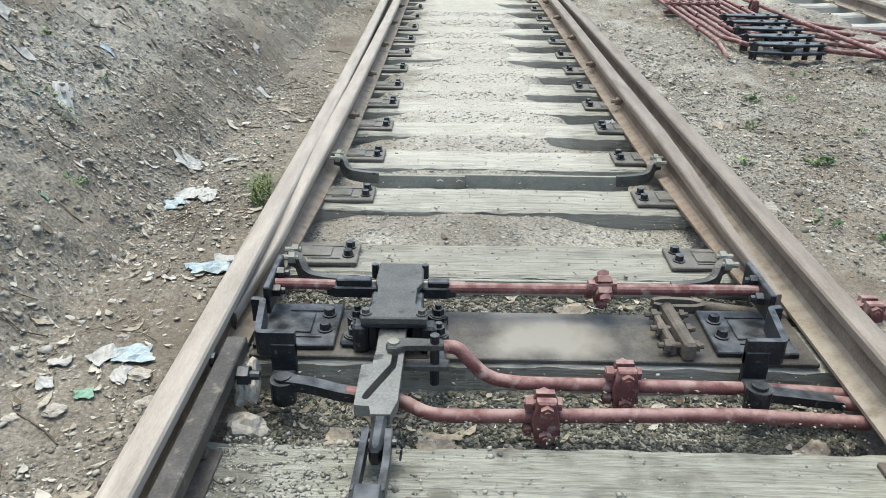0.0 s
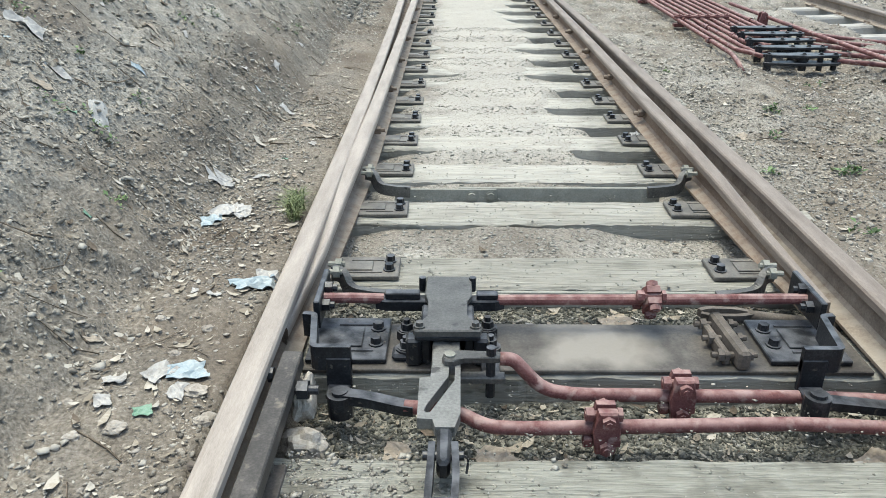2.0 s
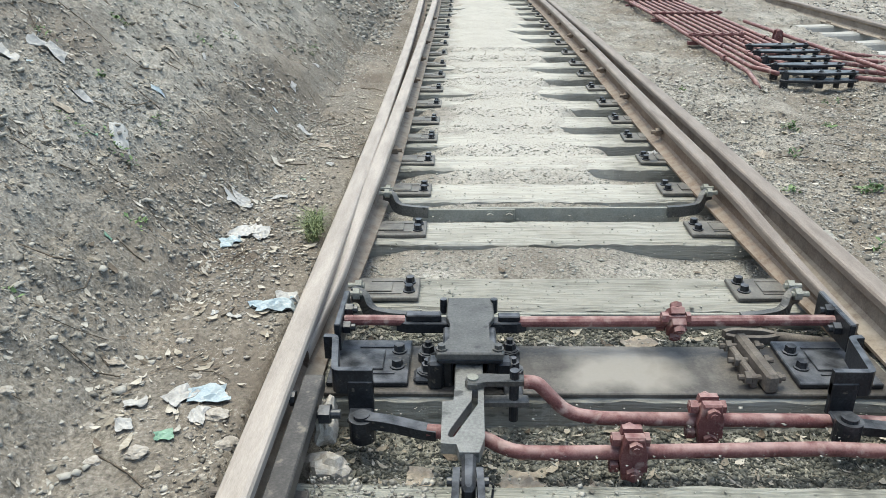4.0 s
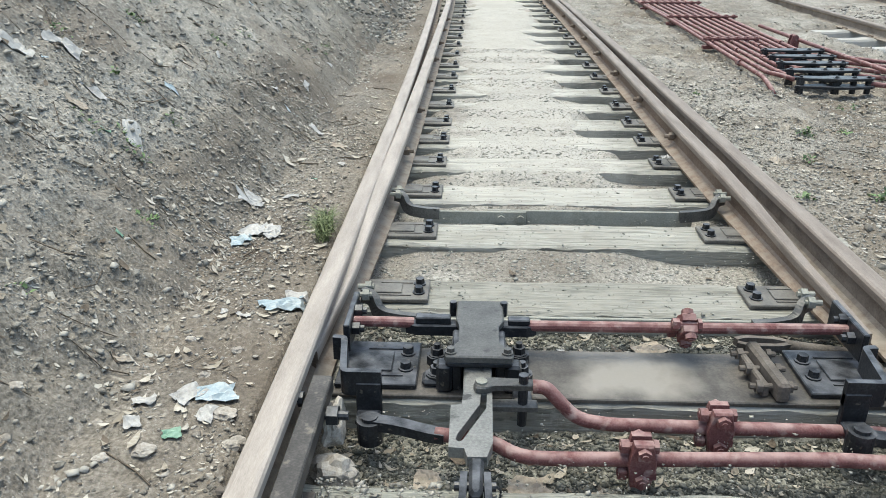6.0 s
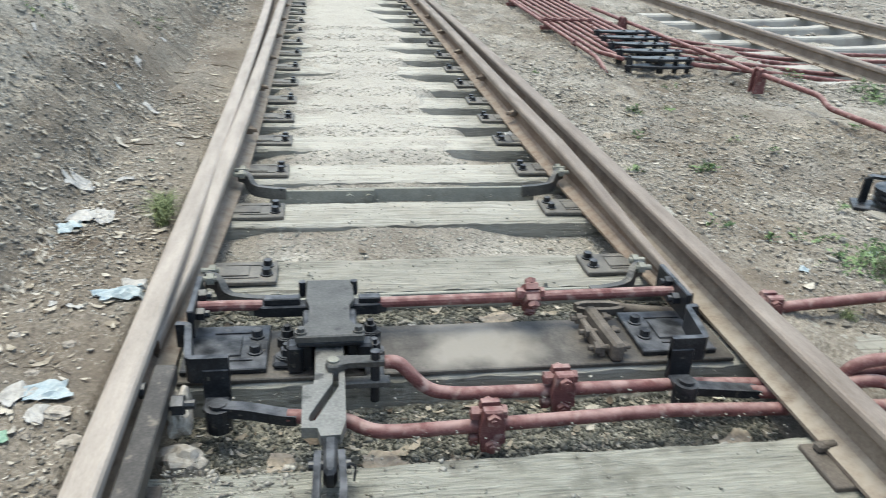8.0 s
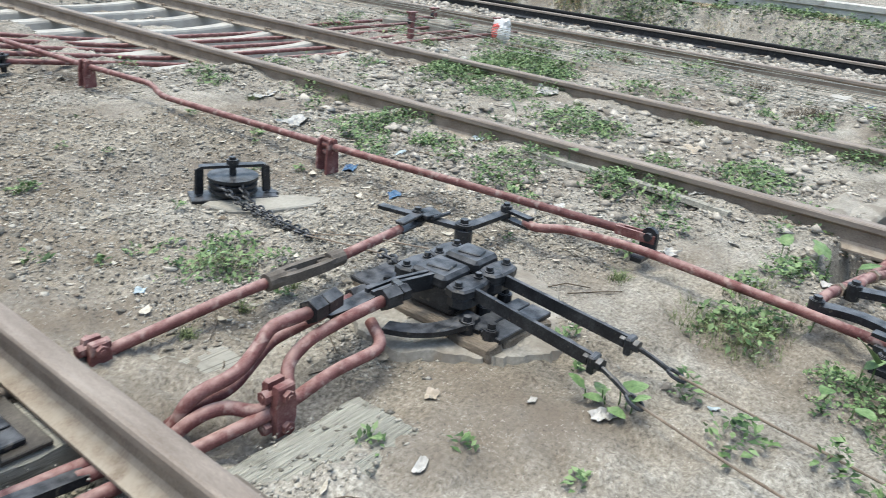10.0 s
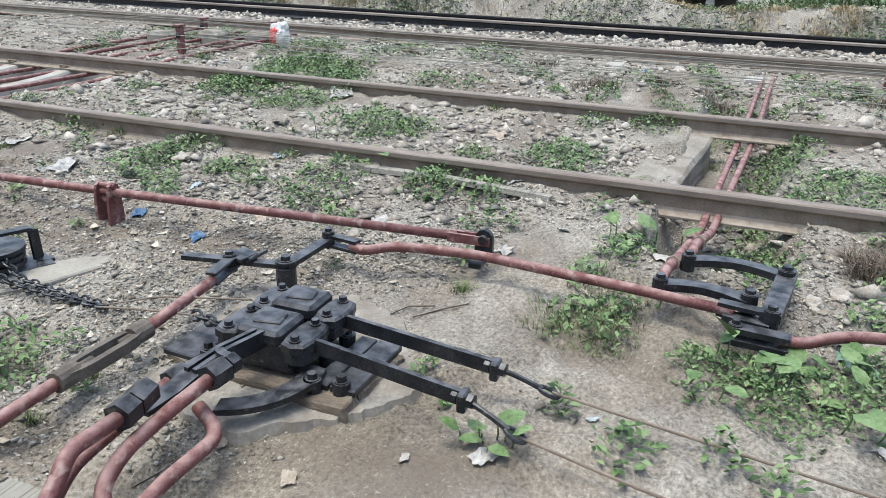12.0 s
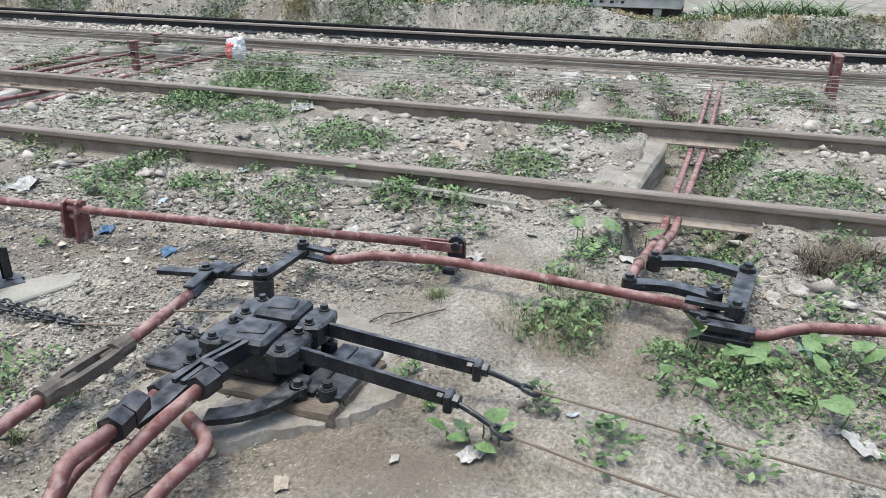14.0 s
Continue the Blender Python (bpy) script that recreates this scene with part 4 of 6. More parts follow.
# slides that enter the box from the track
sl = thing("lock_slide", (1.75, 1.74, 0.15), "black grooved slide bar with hexagon couplings on red pipes", "slide")
bm = bmesh.new()
for s in (-1, 1):
    sweep(bm, [(1.98, 1.688 + s * 0.013, 0.150), (1.82, 1.732 + s * 0.013, 0.148), (1.70, 1.742 + s * 0.013, 0.146)], [(-0.007, -0.026), (0.007, -0.026), (0.007, 0.026), (-0.007, 0.026)])
sweep(bm, [(1.98, 1.688, 0.135), (1.82, 1.732, 0.133), (1.70, 1.742, 0.131)], [(-0.014, -0.01), (0.014, -0.01), (0.014, 0.01), (-0.014, 0.01)])
part("grooved_bar", bm, BLACK, sl)
bm = bmesh.new()
sweep(bm, smooth_path([(1.74, 1.742, 0.155), (1.67, 1.744, 0.15), (1.64, 1.748, 0.142), (1.535, 1.76, 0.14)], 0.03), [(-0.028, -0.007), (0.028, -0.007), (0.028, 0.007), (-0.028, 0.007)])
part("flat_end", bm, BLACK, sl)
for a, b, r in (((1.425, 1.713, 0.203), (1.475, 1.72, 0.203), 0.036), ((1.48, 1.72, 0.203), (1.545, 1.733, 0.203), 0.034), ((1.668, 1.662, 0.178), (1.725, 1.655, 0.18), 0.036), ((1.735, 1.655, 0.18), (1.765, 1.652, 0.18), 0.028), ((1.675, 1.795, 0.13), (1.73, 1.788, 0.135), 0.032)):
    bm = bmesh.new()
    rod(bm, a, b, r, 6)
    part("coupling_nut", bm, BLACK, sl)
bm = bmesh.new()
sweep(bm, smooth_path([(1.76, 1.652, 0.18), (1.775, 1.70, 0.175), (1.80, 1.728, 0.165)], 0.02), [(-0.012, -0.016), (0.012, -0.016), (0.012, 0.016), (-0.012, 0.016)])
sweep(bm, smooth_path([(1.73, 1.788, 0.135), (1.78, 1.765, 0.145), (1.80, 1.745, 0.15)], 0.02), [(-0.012, -0.016), (0.012, -0.016), (0.012, 0.016), (-0.012, 0.016)])
part("arm", bm, BLACK, sl)
bm = bmesh.new()
tube(bm, [(1.02, 1.775, 0.0), (1.09, 1.755, 0.045), (1.17, 1.72, 0.07), (1.24, 1.735, 0.10), (1.33, 1.765, 0.128), (1.47, 1.775, 0.13), (1.68, 1.795, 0.13)], 0.0185, 12, 0.05)
part("red_pipe", bm, RED, sl, smooth=True)

# two flat lever bars and the wires that pull them
for a, b, e, w in (((2.0, 1.62, 0.135), (1.93, 1.085, 0.118), (1.905, 0.955, 0.075), [(1.897, 0.93, 0.07), (1.86, 0.62, 0.035), (1.80, 0.25, 0.03), (1.72, -0.3, 0.04), (1.6, -1.2, 0.05)]),
                   ((2.15, 1.60, 0.140), (2.10, 1.055, 0.122), (2.12, 0.928, 0.075), [(2.122, 0.90, 0.07), (2.11, 0.55, 0.04), (2.06, 0.2, 0.035), (1.98, -0.3, 0.04), (1.85, -1.2, 0.05)])):
    t = thing("detector_bar", (b[0], b[1], 0.1), "black flat detector bar with an eye bolt on a wire", "bar", "detector bars")
    bm = bmesh.new()
    sweep(bm, [a, b], [(-0.007, -0.021), (0.007, -0.021), (0.007, 0.021), (-0.007, 0.021)])
    part("flat_bar", bm, BLACK, t)
    bm = bmesh.new()
    a2, b2, e2 = Vector(a), Vector(b), Vector(e)
    d_ = (b2 - a2).normalized()
    box(bm, b[0] - 0.024, b[0] + 0.024, b[1] - 0.012, b[1] + 0.012, b[2] - 0.034, b[2] + 0.022, 0.005)
    rod(bm, b2 - d_ * 0.10 + Vector((0.012, 0, 0.012)), b2 + d_ * 0.02, 0.008, 8)
    rod(bm, b2 - d_ * 0.03, b2 - d_ * 0.014, 0.020, 6)
    rod(bm, b2 + d_ * 0.014, b2 + d_ * 0.03, 0.020, 6)
    tube(bm, [b2, b2 * 0.5 + e2 * 0.5 + Vector((0, 0, 0.005)), e2], 0.008, 8)
    part("eye_bolt", bm, BLACK, t)
    bm = bmesh.new()
    c = e2 + (e2 - b2).normalized() * 0.02
    f = (e2 - b2).normalized()
    sd = f.cross(Vector((0, 0, 1))).normalized()
    ring = [c + f * (0.030 * math.cos(k)) + sd * (0.017 * math.sin(k)) for k in np.linspace(0, 2 * math.pi, 14)]
    sweep(bm, ring, circle(0.006, 6))
    part("eye", bm, BLACK, t)
    bm = bmesh.new()
    tube(bm, w, 0.0042, 6, 0.2)
    part("pull_wire", bm, RUST, t)

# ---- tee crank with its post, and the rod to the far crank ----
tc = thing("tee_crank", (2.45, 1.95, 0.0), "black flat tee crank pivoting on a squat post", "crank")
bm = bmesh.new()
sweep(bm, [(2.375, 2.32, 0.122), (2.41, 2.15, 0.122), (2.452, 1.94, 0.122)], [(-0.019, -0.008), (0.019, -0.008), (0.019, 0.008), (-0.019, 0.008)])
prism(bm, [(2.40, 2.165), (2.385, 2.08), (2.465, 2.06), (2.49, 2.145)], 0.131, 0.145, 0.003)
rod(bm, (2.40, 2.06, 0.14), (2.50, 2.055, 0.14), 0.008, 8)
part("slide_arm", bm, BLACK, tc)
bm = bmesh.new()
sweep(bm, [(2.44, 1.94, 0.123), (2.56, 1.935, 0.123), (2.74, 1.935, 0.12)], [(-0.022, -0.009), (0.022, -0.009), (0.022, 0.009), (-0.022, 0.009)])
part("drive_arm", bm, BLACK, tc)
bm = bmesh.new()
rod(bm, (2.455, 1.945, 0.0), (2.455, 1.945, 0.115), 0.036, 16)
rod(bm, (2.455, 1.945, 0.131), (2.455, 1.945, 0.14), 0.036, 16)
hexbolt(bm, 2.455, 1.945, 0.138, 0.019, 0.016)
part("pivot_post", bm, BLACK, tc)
for x, y in ((2.395, 2.135), (2.735, 1.935)):
    bm = bmesh.new()
    rod(bm, (x, y, 0.09), (x, y, 0.152), 0.024, 12)
    hexbolt(bm, x, y, 0.15, 0.016, 0.012)
    part("pin", bm, BLACK, tc)

rr = thing("operating_rod", (2.8, 1.2, 0.1), "red painted rod between two cranks with a joggle and black jaws", "rod")
bm = bmesh.new()
for z in (0.098, 0.136):
    sweep(bm, [(2.74, 1.94, z), (2.718, 1.80, z)], [(-0.017, -0.006), (0.017, -0.006), (0.017, 0.006), (-0.017, 0.006)])
part("jaw", bm, BLACK, rr)
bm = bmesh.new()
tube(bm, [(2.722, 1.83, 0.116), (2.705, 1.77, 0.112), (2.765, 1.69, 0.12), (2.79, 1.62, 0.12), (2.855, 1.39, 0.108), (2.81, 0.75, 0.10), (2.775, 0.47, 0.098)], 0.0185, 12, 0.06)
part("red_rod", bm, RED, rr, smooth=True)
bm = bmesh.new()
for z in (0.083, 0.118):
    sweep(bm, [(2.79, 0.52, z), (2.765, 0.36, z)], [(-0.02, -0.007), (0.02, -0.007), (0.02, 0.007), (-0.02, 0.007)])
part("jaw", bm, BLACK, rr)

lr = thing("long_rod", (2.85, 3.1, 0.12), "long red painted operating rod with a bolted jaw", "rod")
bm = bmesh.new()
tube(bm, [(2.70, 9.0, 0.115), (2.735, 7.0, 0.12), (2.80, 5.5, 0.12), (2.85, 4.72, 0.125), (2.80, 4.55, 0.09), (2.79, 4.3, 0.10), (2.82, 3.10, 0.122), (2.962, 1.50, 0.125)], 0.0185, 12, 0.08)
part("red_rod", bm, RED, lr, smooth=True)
bm = bmesh.new()
for s in (-1, 1):
    sweep(bm, [(2.958 + s * 0.015, 1.53, 0.125), (2.968 + s * 0.017, 1.36, 0.125)], [(-0.006, -0.018), (0.006, -0.018), (0.006, 0.018), (-0.006, 0.018)])
part("jaw", bm, RED, lr)
bm = bmesh.new()
out = [(-0.035, -0.08), (0.035, -0.08), (0.035, 0.01)] + [(0.035 * math.cos(a), 0.012 + 0.035 * math.sin(a)) for a in (0.5, 1.05, 1.57, 2.1, 2.64)] + [(-0.035, 0.01)]
prism(bm, out, -0.012, 0.012, 0.003)
bmesh.ops.transform(bm, matrix=Matrix.Translation((2.962, 1.385, 0.125)) @ Matrix.Rotation(radians(90), 4, "Z") @ Matrix.Rotation(radians(90), 4, "X"), verts=bm.verts)
box(bm, 2.85, 2.975, 1.36, 1.41, 0.05, 0.075, 0.004)
rod(bm, (2.93, 1.385, 0.135), (2.995, 1.385, 0.135), 0.017, 10)
part("lug", bm, BLACK, lr)


def rod_guide(x, y):
    t = thing("rod_guide", (x, y, 0.0), "red painted two-cheeked roller guide carrying a rod", "guide", "rod guides")
    for s in (-1, 1):
        bm = bmesh.new()
        out = [(-0.045, -0.02), (0.045, -0.02), (0.038, 0.10), (0.028, 0.155), (0.0, 0.168), (-0.028, 0.155), (-0.038, 0.10)]
        prism(bm, out, -0.007, 0.007, 0.002)
        bmesh.ops.transform(bm, matrix=Matrix.Translation((x, y + s * 0.035, 0)) @ Matrix.Rotation(radians(90), 4, "X"), verts=bm.verts)
        part("cheek", bm, RED, t)
    for z in (0.085, 0.15):
        bm = bmesh.new()
        rod(bm, (x, y - 0.05, z), (x, y + 0.05, z), 0.014, 10)
        part("roller", bm, RED, t)
    return t


rod_guide(2.82, 3.10)
rod_guide(2.80, 5.42)
rod_guide(2.68, 7.95)

# ---- accommodating crank and the rods that pass under the next track ----
ac = thing("accommodating_crank", (3.0, 0.36, 0.0), "black cast crank with two curved arms on a pivot frame", "crank")
for p, q, bow in (((3.085, 0.315), (3.10, 0.65), 0.055), ((2.815, 0.425), (2.845, 0.72), 0.045)):
    bm = bmesh.new()
    P_, Q_ = Vector((*p, 0.118)), Vector((*q, 0.118))
    pts = [P_.lerp(Q_, k / 8) + Vector((bow * math.sin(math.pi * k / 8), 0, 0)) for k in range(9)]
    sweep(bm, pts, [(-0.026, -0.013), (0.026, -0.013), (0.026, 0.013), (-0.026, 0.013)])
    part("curved_arm", bm, BLACK, ac)
bm = bmesh.new()
sweep(bm, [(3.12, 0.308, 0.12), (2.90, 0.34, 0.12), (2.735, 0.365, 0.118)], [(-0.032, -0.014), (0.032, -0.014), (0.032, 0.014), (-0.032, 0.014)])
sweep(bm, [(3.08, 0.31, 0.07), (2.735, 0.365, 0.07)], [(-0.028, -0.012), (0.028, -0.012), (0.028, 0.012), (-0.028, 0.012)])
part("frame_bar", bm, BLACK, ac)
bm = bmesh.new()
sweep(bm, [(2.765, 0.50, 0.085), (2.74, 0.36, 0.085)], [(-0.026, -0.012), (0.026, -0.012), (0.026, 0.012), (-0.026, 0.012)])
sweep(bm, [(2.69, 0.49, 0.045), (2.675, 0.30, 0.045)], [(-0.024, -0.010), (0.024, -0.010), (0.024, 0.010), (-0.024, 0.010)])
sweep(bm, [(2.69, 0.47, 0.085), (2.675, 0.30, 0.085)], [(-0.024, -0.010), (0.024, -0.010), (0.024, 0.010), (-0.024, 0.010)])
part("lower_arm", bm, BLACK, ac)
for x, y, z, r in ((3.085, 0.315, 0.15, 0.03), (2.825, 0.43, 0.15, 0.028), (2.75, 0.36, 0.14, 0.026), (3.10, 0.645, 0.145, 0.026), (2.845, 0.715, 0.145, 0.026), (2.69, 0.46, 0.10, 0.022)):
    bm = bmesh.new()
    rod(bm, (x, y, -0.02 if r > 0.027 else 0.085), (x, y, z), r, 14)
    hexbolt(bm, x, y, z - 0.003, r * 0.62, 0.014)
    part("pin", bm, BLACK, ac)
for x0, y0, a, b in ((2.86, 0.715, (3.75, 0.645, 0.0), (6.1, 0.54, -0.06)), (3.115, 0.645, (3.77, 0.595, 0.0), (6.1, 0.45, -0.06))):
    t = thing("pull_rod", (x0, y0, 0.1), "dusty pink-red rod running under the next track", "rod", "pull rods")
    bm = bmesh.new()
    tube(bm, [(x0, y0, 0.128), (x0 + 0.14, y0 - 0.01, 0.125), (x0 + 0.26, y0 - 0.02, 0.10), a, (5.0, (a[1] + b[1]) / 2, -0.04), b, (8.0, b[1] - 0.08, -0.03), (12.0, b[1] - 0.26, -0.01)], 0.0195, 12, 0.1)
    part("red_rod", bm, RED, t, smooth=True)
    bm = bmesh.new()
    rod(bm, (x0 + 0.22, y0 - 0.018, 0.108), (x0 + 0.27, y0 - 0.02, 0.096), 0.028, 6)
    part("coupling", bm, RUST, t)
er = thing("operating_rod", (2.72, 0.1, 0.08), "red painted rod with a joggle leading away from a crank", "rod")
bm = bmesh.new()
tube(bm, [(2.68, 0.33, 0.075), (2.685, 0.26, 0.075), (2.735, 0.18, 0.09), (2.765, 0.10, 0.095), (2.82, -0.08, 0.09), (2.9, -0.6, 0.08), (3.0, -2.0, 0.08)], 0.0185, 12, 0.06)
part("red_rod", bm, RED, er, smooth=True)

# ---- chain wheel with its chain ----
cw = thing("chain_pulley", (2.185, 3.04, 0.0), "black greasy horizontal chain wheel in a strap frame", "wheel")
ax = Vector((0.243, -0.123, 0)).normalized()
nx_ = Vector((ax.y, -ax.x, 0))
C0 = Vector((2.185, 3.04, 0.0))
bm = bmesh.new()
pts = [C0 + ax * s + Vector((0, 0, z)) for s, z in ((-0.19, 0.006), (-0.15, 0.008), (-0.145, 0.145), (0.145, 0.145), (0.15, 0.008), (0.20, 0.006))]
sweep(bm, smooth_path(pts, 0.012, 2), [(-0.02, -0.006), (0.02, -0.006), (0.02, 0.006), (-0.02, 0.006)])
part("strap_frame", bm, BLACK, cw)
bm = bmesh.new()
for z, r in ((0.038, 0.108), (0.052, 0.09), (0.066, 0.108), (0.080, 0.09), (0.094, 0.112)):
    rod(bm, C0 + Vector((0, 0, z - 0.007)), C0 + Vector((0, 0, z + 0.007)), r, 28)
part("wheel", bm, BLACK, cw)
bm = bmesh.new()
rod(bm, C0 + Vector((0, 0, 0.0)), C0 + Vector((0, 0, 0.185)), 0.016, 10)
rod(bm, C0 + Vector((0, 0, 0.15)), C0 + Vector((0, 0, 0.172)), 0.027, 6)
part("axle", bm, BLACK, cw)
bm = bmesh.new()
box(bm, C0.x - 0.19, C0.x + 0.19, C0.y - 0.07, C0.y + 0.07, -0.01, 0.012, 0.003, math.degrees(math.atan2(ax.y, ax.x)))
part("base_plate", bm, BLACK, cw)


def chain(name, pts, label, link=0.042, r=0.0045):
    t = thing(name, pts[0], label, "chain")
    P_ = [Vector(p) for p in pts]
    lens = [0]
    for a, b in zip(P_, P_[1:]):
        lens.append(lens[-1] + (b - a).length)
    step_, s, k = link * 0.72, 0.0, 0
    while s < lens[-1] and k < 60:
        i = max(i for i in range(len(lens) - 1) if lens[i] <= s)
        a, b = P_[i], P_[i + 1]
        c = a.lerp(b, (s - lens[i]) / (lens[i + 1] - lens[i]))
        f = (b - a).normalized()
        sd = f.cross(Vector((0, 0, 1))).normalized()
        w = (sd if k % 2 else f.cross(sd)) * 0.8 + (sd * 0.6 if k % 2 == 0 else Vector((0, 0, 0.4)))
        w.normalize()
        bm = bmesh.new()
        ring = [c + f * (link / 2 * math.cos(q)) + w * (link * 0.33 * math.sin(q)) for q in np.linspace(0, 2 * math.pi, 9)]
        sweep(bm, ring, circle(r, 5))
        part("link", bm, BLACK, t)
        s += step_
        k += 1
    return t


chain("chain", [(2.15, 2.945, 0.078), (2.125, 2.83, 0.035), (2.12, 2.62, 0.018), (2.098, 2.42, 0.026)], "black greasy link chain lying on earth from a wheel")
chain("chain", [(2.09, 3.0, 0.078), (2.085, 2.85, 0.035), (2.09, 2.62, 0.018), (2.08, 2.43, 0.026)], "black greasy link chain lying on earth beside another")
chain("chain", [(2.03, 1.99, 0.115), (2.0, 1.90, 0.125), (1.97, 1.84, 0.13)], "short black chain hooked to the detector box", 0.05, 0.006)
w_ = thing("chain_wire", (2.1, 2.1, 0.05), "thin rusty wire joining a chain to the detector box", "wire")
bm = bmesh.new()
tube(bm, [(2.08, 2.44, 0.028), (2.075, 2.25, 0.06), (2.03, 1.99, 0.115)], 0.0035, 6)
tube(bm, [(2.098, 2.43, 0.03), (2.14, 2.22, 0.085), (2.13, 1.86, 0.15)], 0.003, 6)
part("wire", bm, RUST, w_)
for pts in ([(2.00, 3.02), (2.05, 2.88), (2.157, 2.80), (2.384, 2.72), (2.50, 2.74), (2.40, 2.87), (2.30, 2.93), (2.26, 3.10)],):
    bm = bmesh.new()
    prism(bm, pts, -0.05, 0.008, 0.006)
    tagged(part("concrete_slab", bm, surface("dusty_slab", [(0.2, 0.19, 0.165), (0.29, 0.278, 0.245), (0.36, 0.345, 0.31)], 4.0, 0.95, bump=0.5, fine=80)), "thin dusty concrete slab sunk in earth by a chain wheel", "slab")
PAD = surface("dusty_pad", [(0.16, 0.146, 0.124), (0.265, 0.247, 0.215), (0.38, 0.36, 0.32)], 4.0, 0.95, bump=0.9, fine=70, deep=0.008, spots=(0.20, 0.178, 0.15), spot_scale=7, spot_cut=0.5, spot_soft=0.12)



def apron(outline, top, label):
    """A thin irregular pad whose edge sinks into the earth."""
    bm = bmesh.new()
    cx, cy = sum(p[0] for p in outline) / len(outline), sum(p[1] for p in outline) / len(outline)
    coarse = smooth_path([(x, y, 0) for x, y in outline + outline[:1]], 0.12, 8)
    ring = [a.lerp(b, k / 6) for a, b in zip(coarse, coarse[1:]) for k in range(6) if (a - b).length > 0.06 or k == 0]
    rings = []
    for k, drop in ((1.0, 0.05), (0.96, 0.0), (0.8, -0.004), (0.6, -0.004), (0.4, -0.003), (0.2, -0.003)):
        row = []
        for p in ring:
            w = 1 + 0.12 * noise.noise(p * 5) + 0.09 * noise.noise(p * 17) + 0.05 * noise.noise(p * 53)
            q = Vector((cx + (p.x - cx) * k * w, cy + (p.y - cy) * k * w, 0))
            q.z = top - drop + 0.012 * noise.noise(q * 6) + 0.005 * noise.noise(q * 31)
            row.append(bm.verts.new(q))
        rings.append(row)
    n = len(ring)
    for a, b in zip(rings, rings[1:]):
        for k in range(n):
            bm.faces.new((a[k], a[(k + 1) % n], b[(k + 1) % n], b[k]))
    bm.faces.new(rings[-1])
    bm.faces.new(rings[0][::-1])
    return tagged(part("concrete_pad", bm, PAD), label, "pad", "concrete pads")


apron([(1.72, 1.65), (1.82, 1.43), (1.94, 1.30), (2.10, 1.27), (2.32, 1.36), (2.55, 1.68), (2.60, 2.02), (2.30, 2.14), (2.08, 2.13), (1.84, 2.08), (1.74, 1.90)], 0.006, "thin dusty concrete pad under the black detector box")

# ---- heap of rodding and cranks beside the track ----
for k in range(9):
    x = 1.84 + 0.095 * k
    y0 = 6.02 + 0.17 * k + (0.05 if k % 2 else 0)
    t = thing("point_rod", (x, y0, 0.05), "red painted rod in a row beside the track", "rod", "rods in a row")
    bm = bmesh.new()
    if k == 0:
        pts = [(x - 0.03, 5.93, 0.0), (x - 0.04, 6.02, 0.05), (x, 6.3, 0.065), (x + 0.10, 9.9, 0.07), (x + 0.12, 14.5, 0.07)]
    else:
        pts = [(x + 0.12, y0 - 0.02, 0.06), (x + 0.05, y0 + 0.06, 0.075 if k % 2 else 0.05), (x, y0 + 0.25, 0.065), (x + 0.05, 9.9, 0.07), (x + 0.06, 14.5, 0.07)]
    tube(bm, pts, 0.018, 10, 0.06)
    part("red_rod", bm, RED, t, smooth=True)
    yy = 6.9 + 0.23 * ((k * 5) % 7)
    bm = bmesh.new()
    rod(bm, (x + 0.008, yy, 0.066), (x + 0.01, yy + 0.07, 0.066), 0.027, 8)
    part("socket", bm, RED, t)
for y, x0, x1 in ((8.1, 1.85, 2.38), (9.95, 1.9, 2.75), (11.6, 1.9, 2.75), (13.2, 1.9, 2.75)):
    t = thing("roller_stand", ((x0 + x1) / 2, y, 0.05), "red roller stand carrying a row of rods", "stand", "roller stands")
    bm = bmesh.new()
    rod(bm, (x0, y, 0.1), (x1, y, 0.1), 0.012, 8)
    part("top_bar", bm, RED, t)
    bm = bmesh.new()
    box(bm, x0, x1, y - 0.03, y + 0.03, 0.0, 0.035, 0.004)
    part("foot_bar", bm, RED, t)
    for k in range(int((x1 - x0) / 0.095) + 1):
        bm = bmesh.new()
        x = x0 + 0.095 * k
        box(bm, x + 0.04, x + 0.054, y - 0.02, y + 0.02, 0.02, 0.125, 0.003)
        rod(bm, (x + 0.025, y, 0.1), (x + 0.07, y, 0.1), 0.022, 8)
        part("cheek", bm, RED, t)
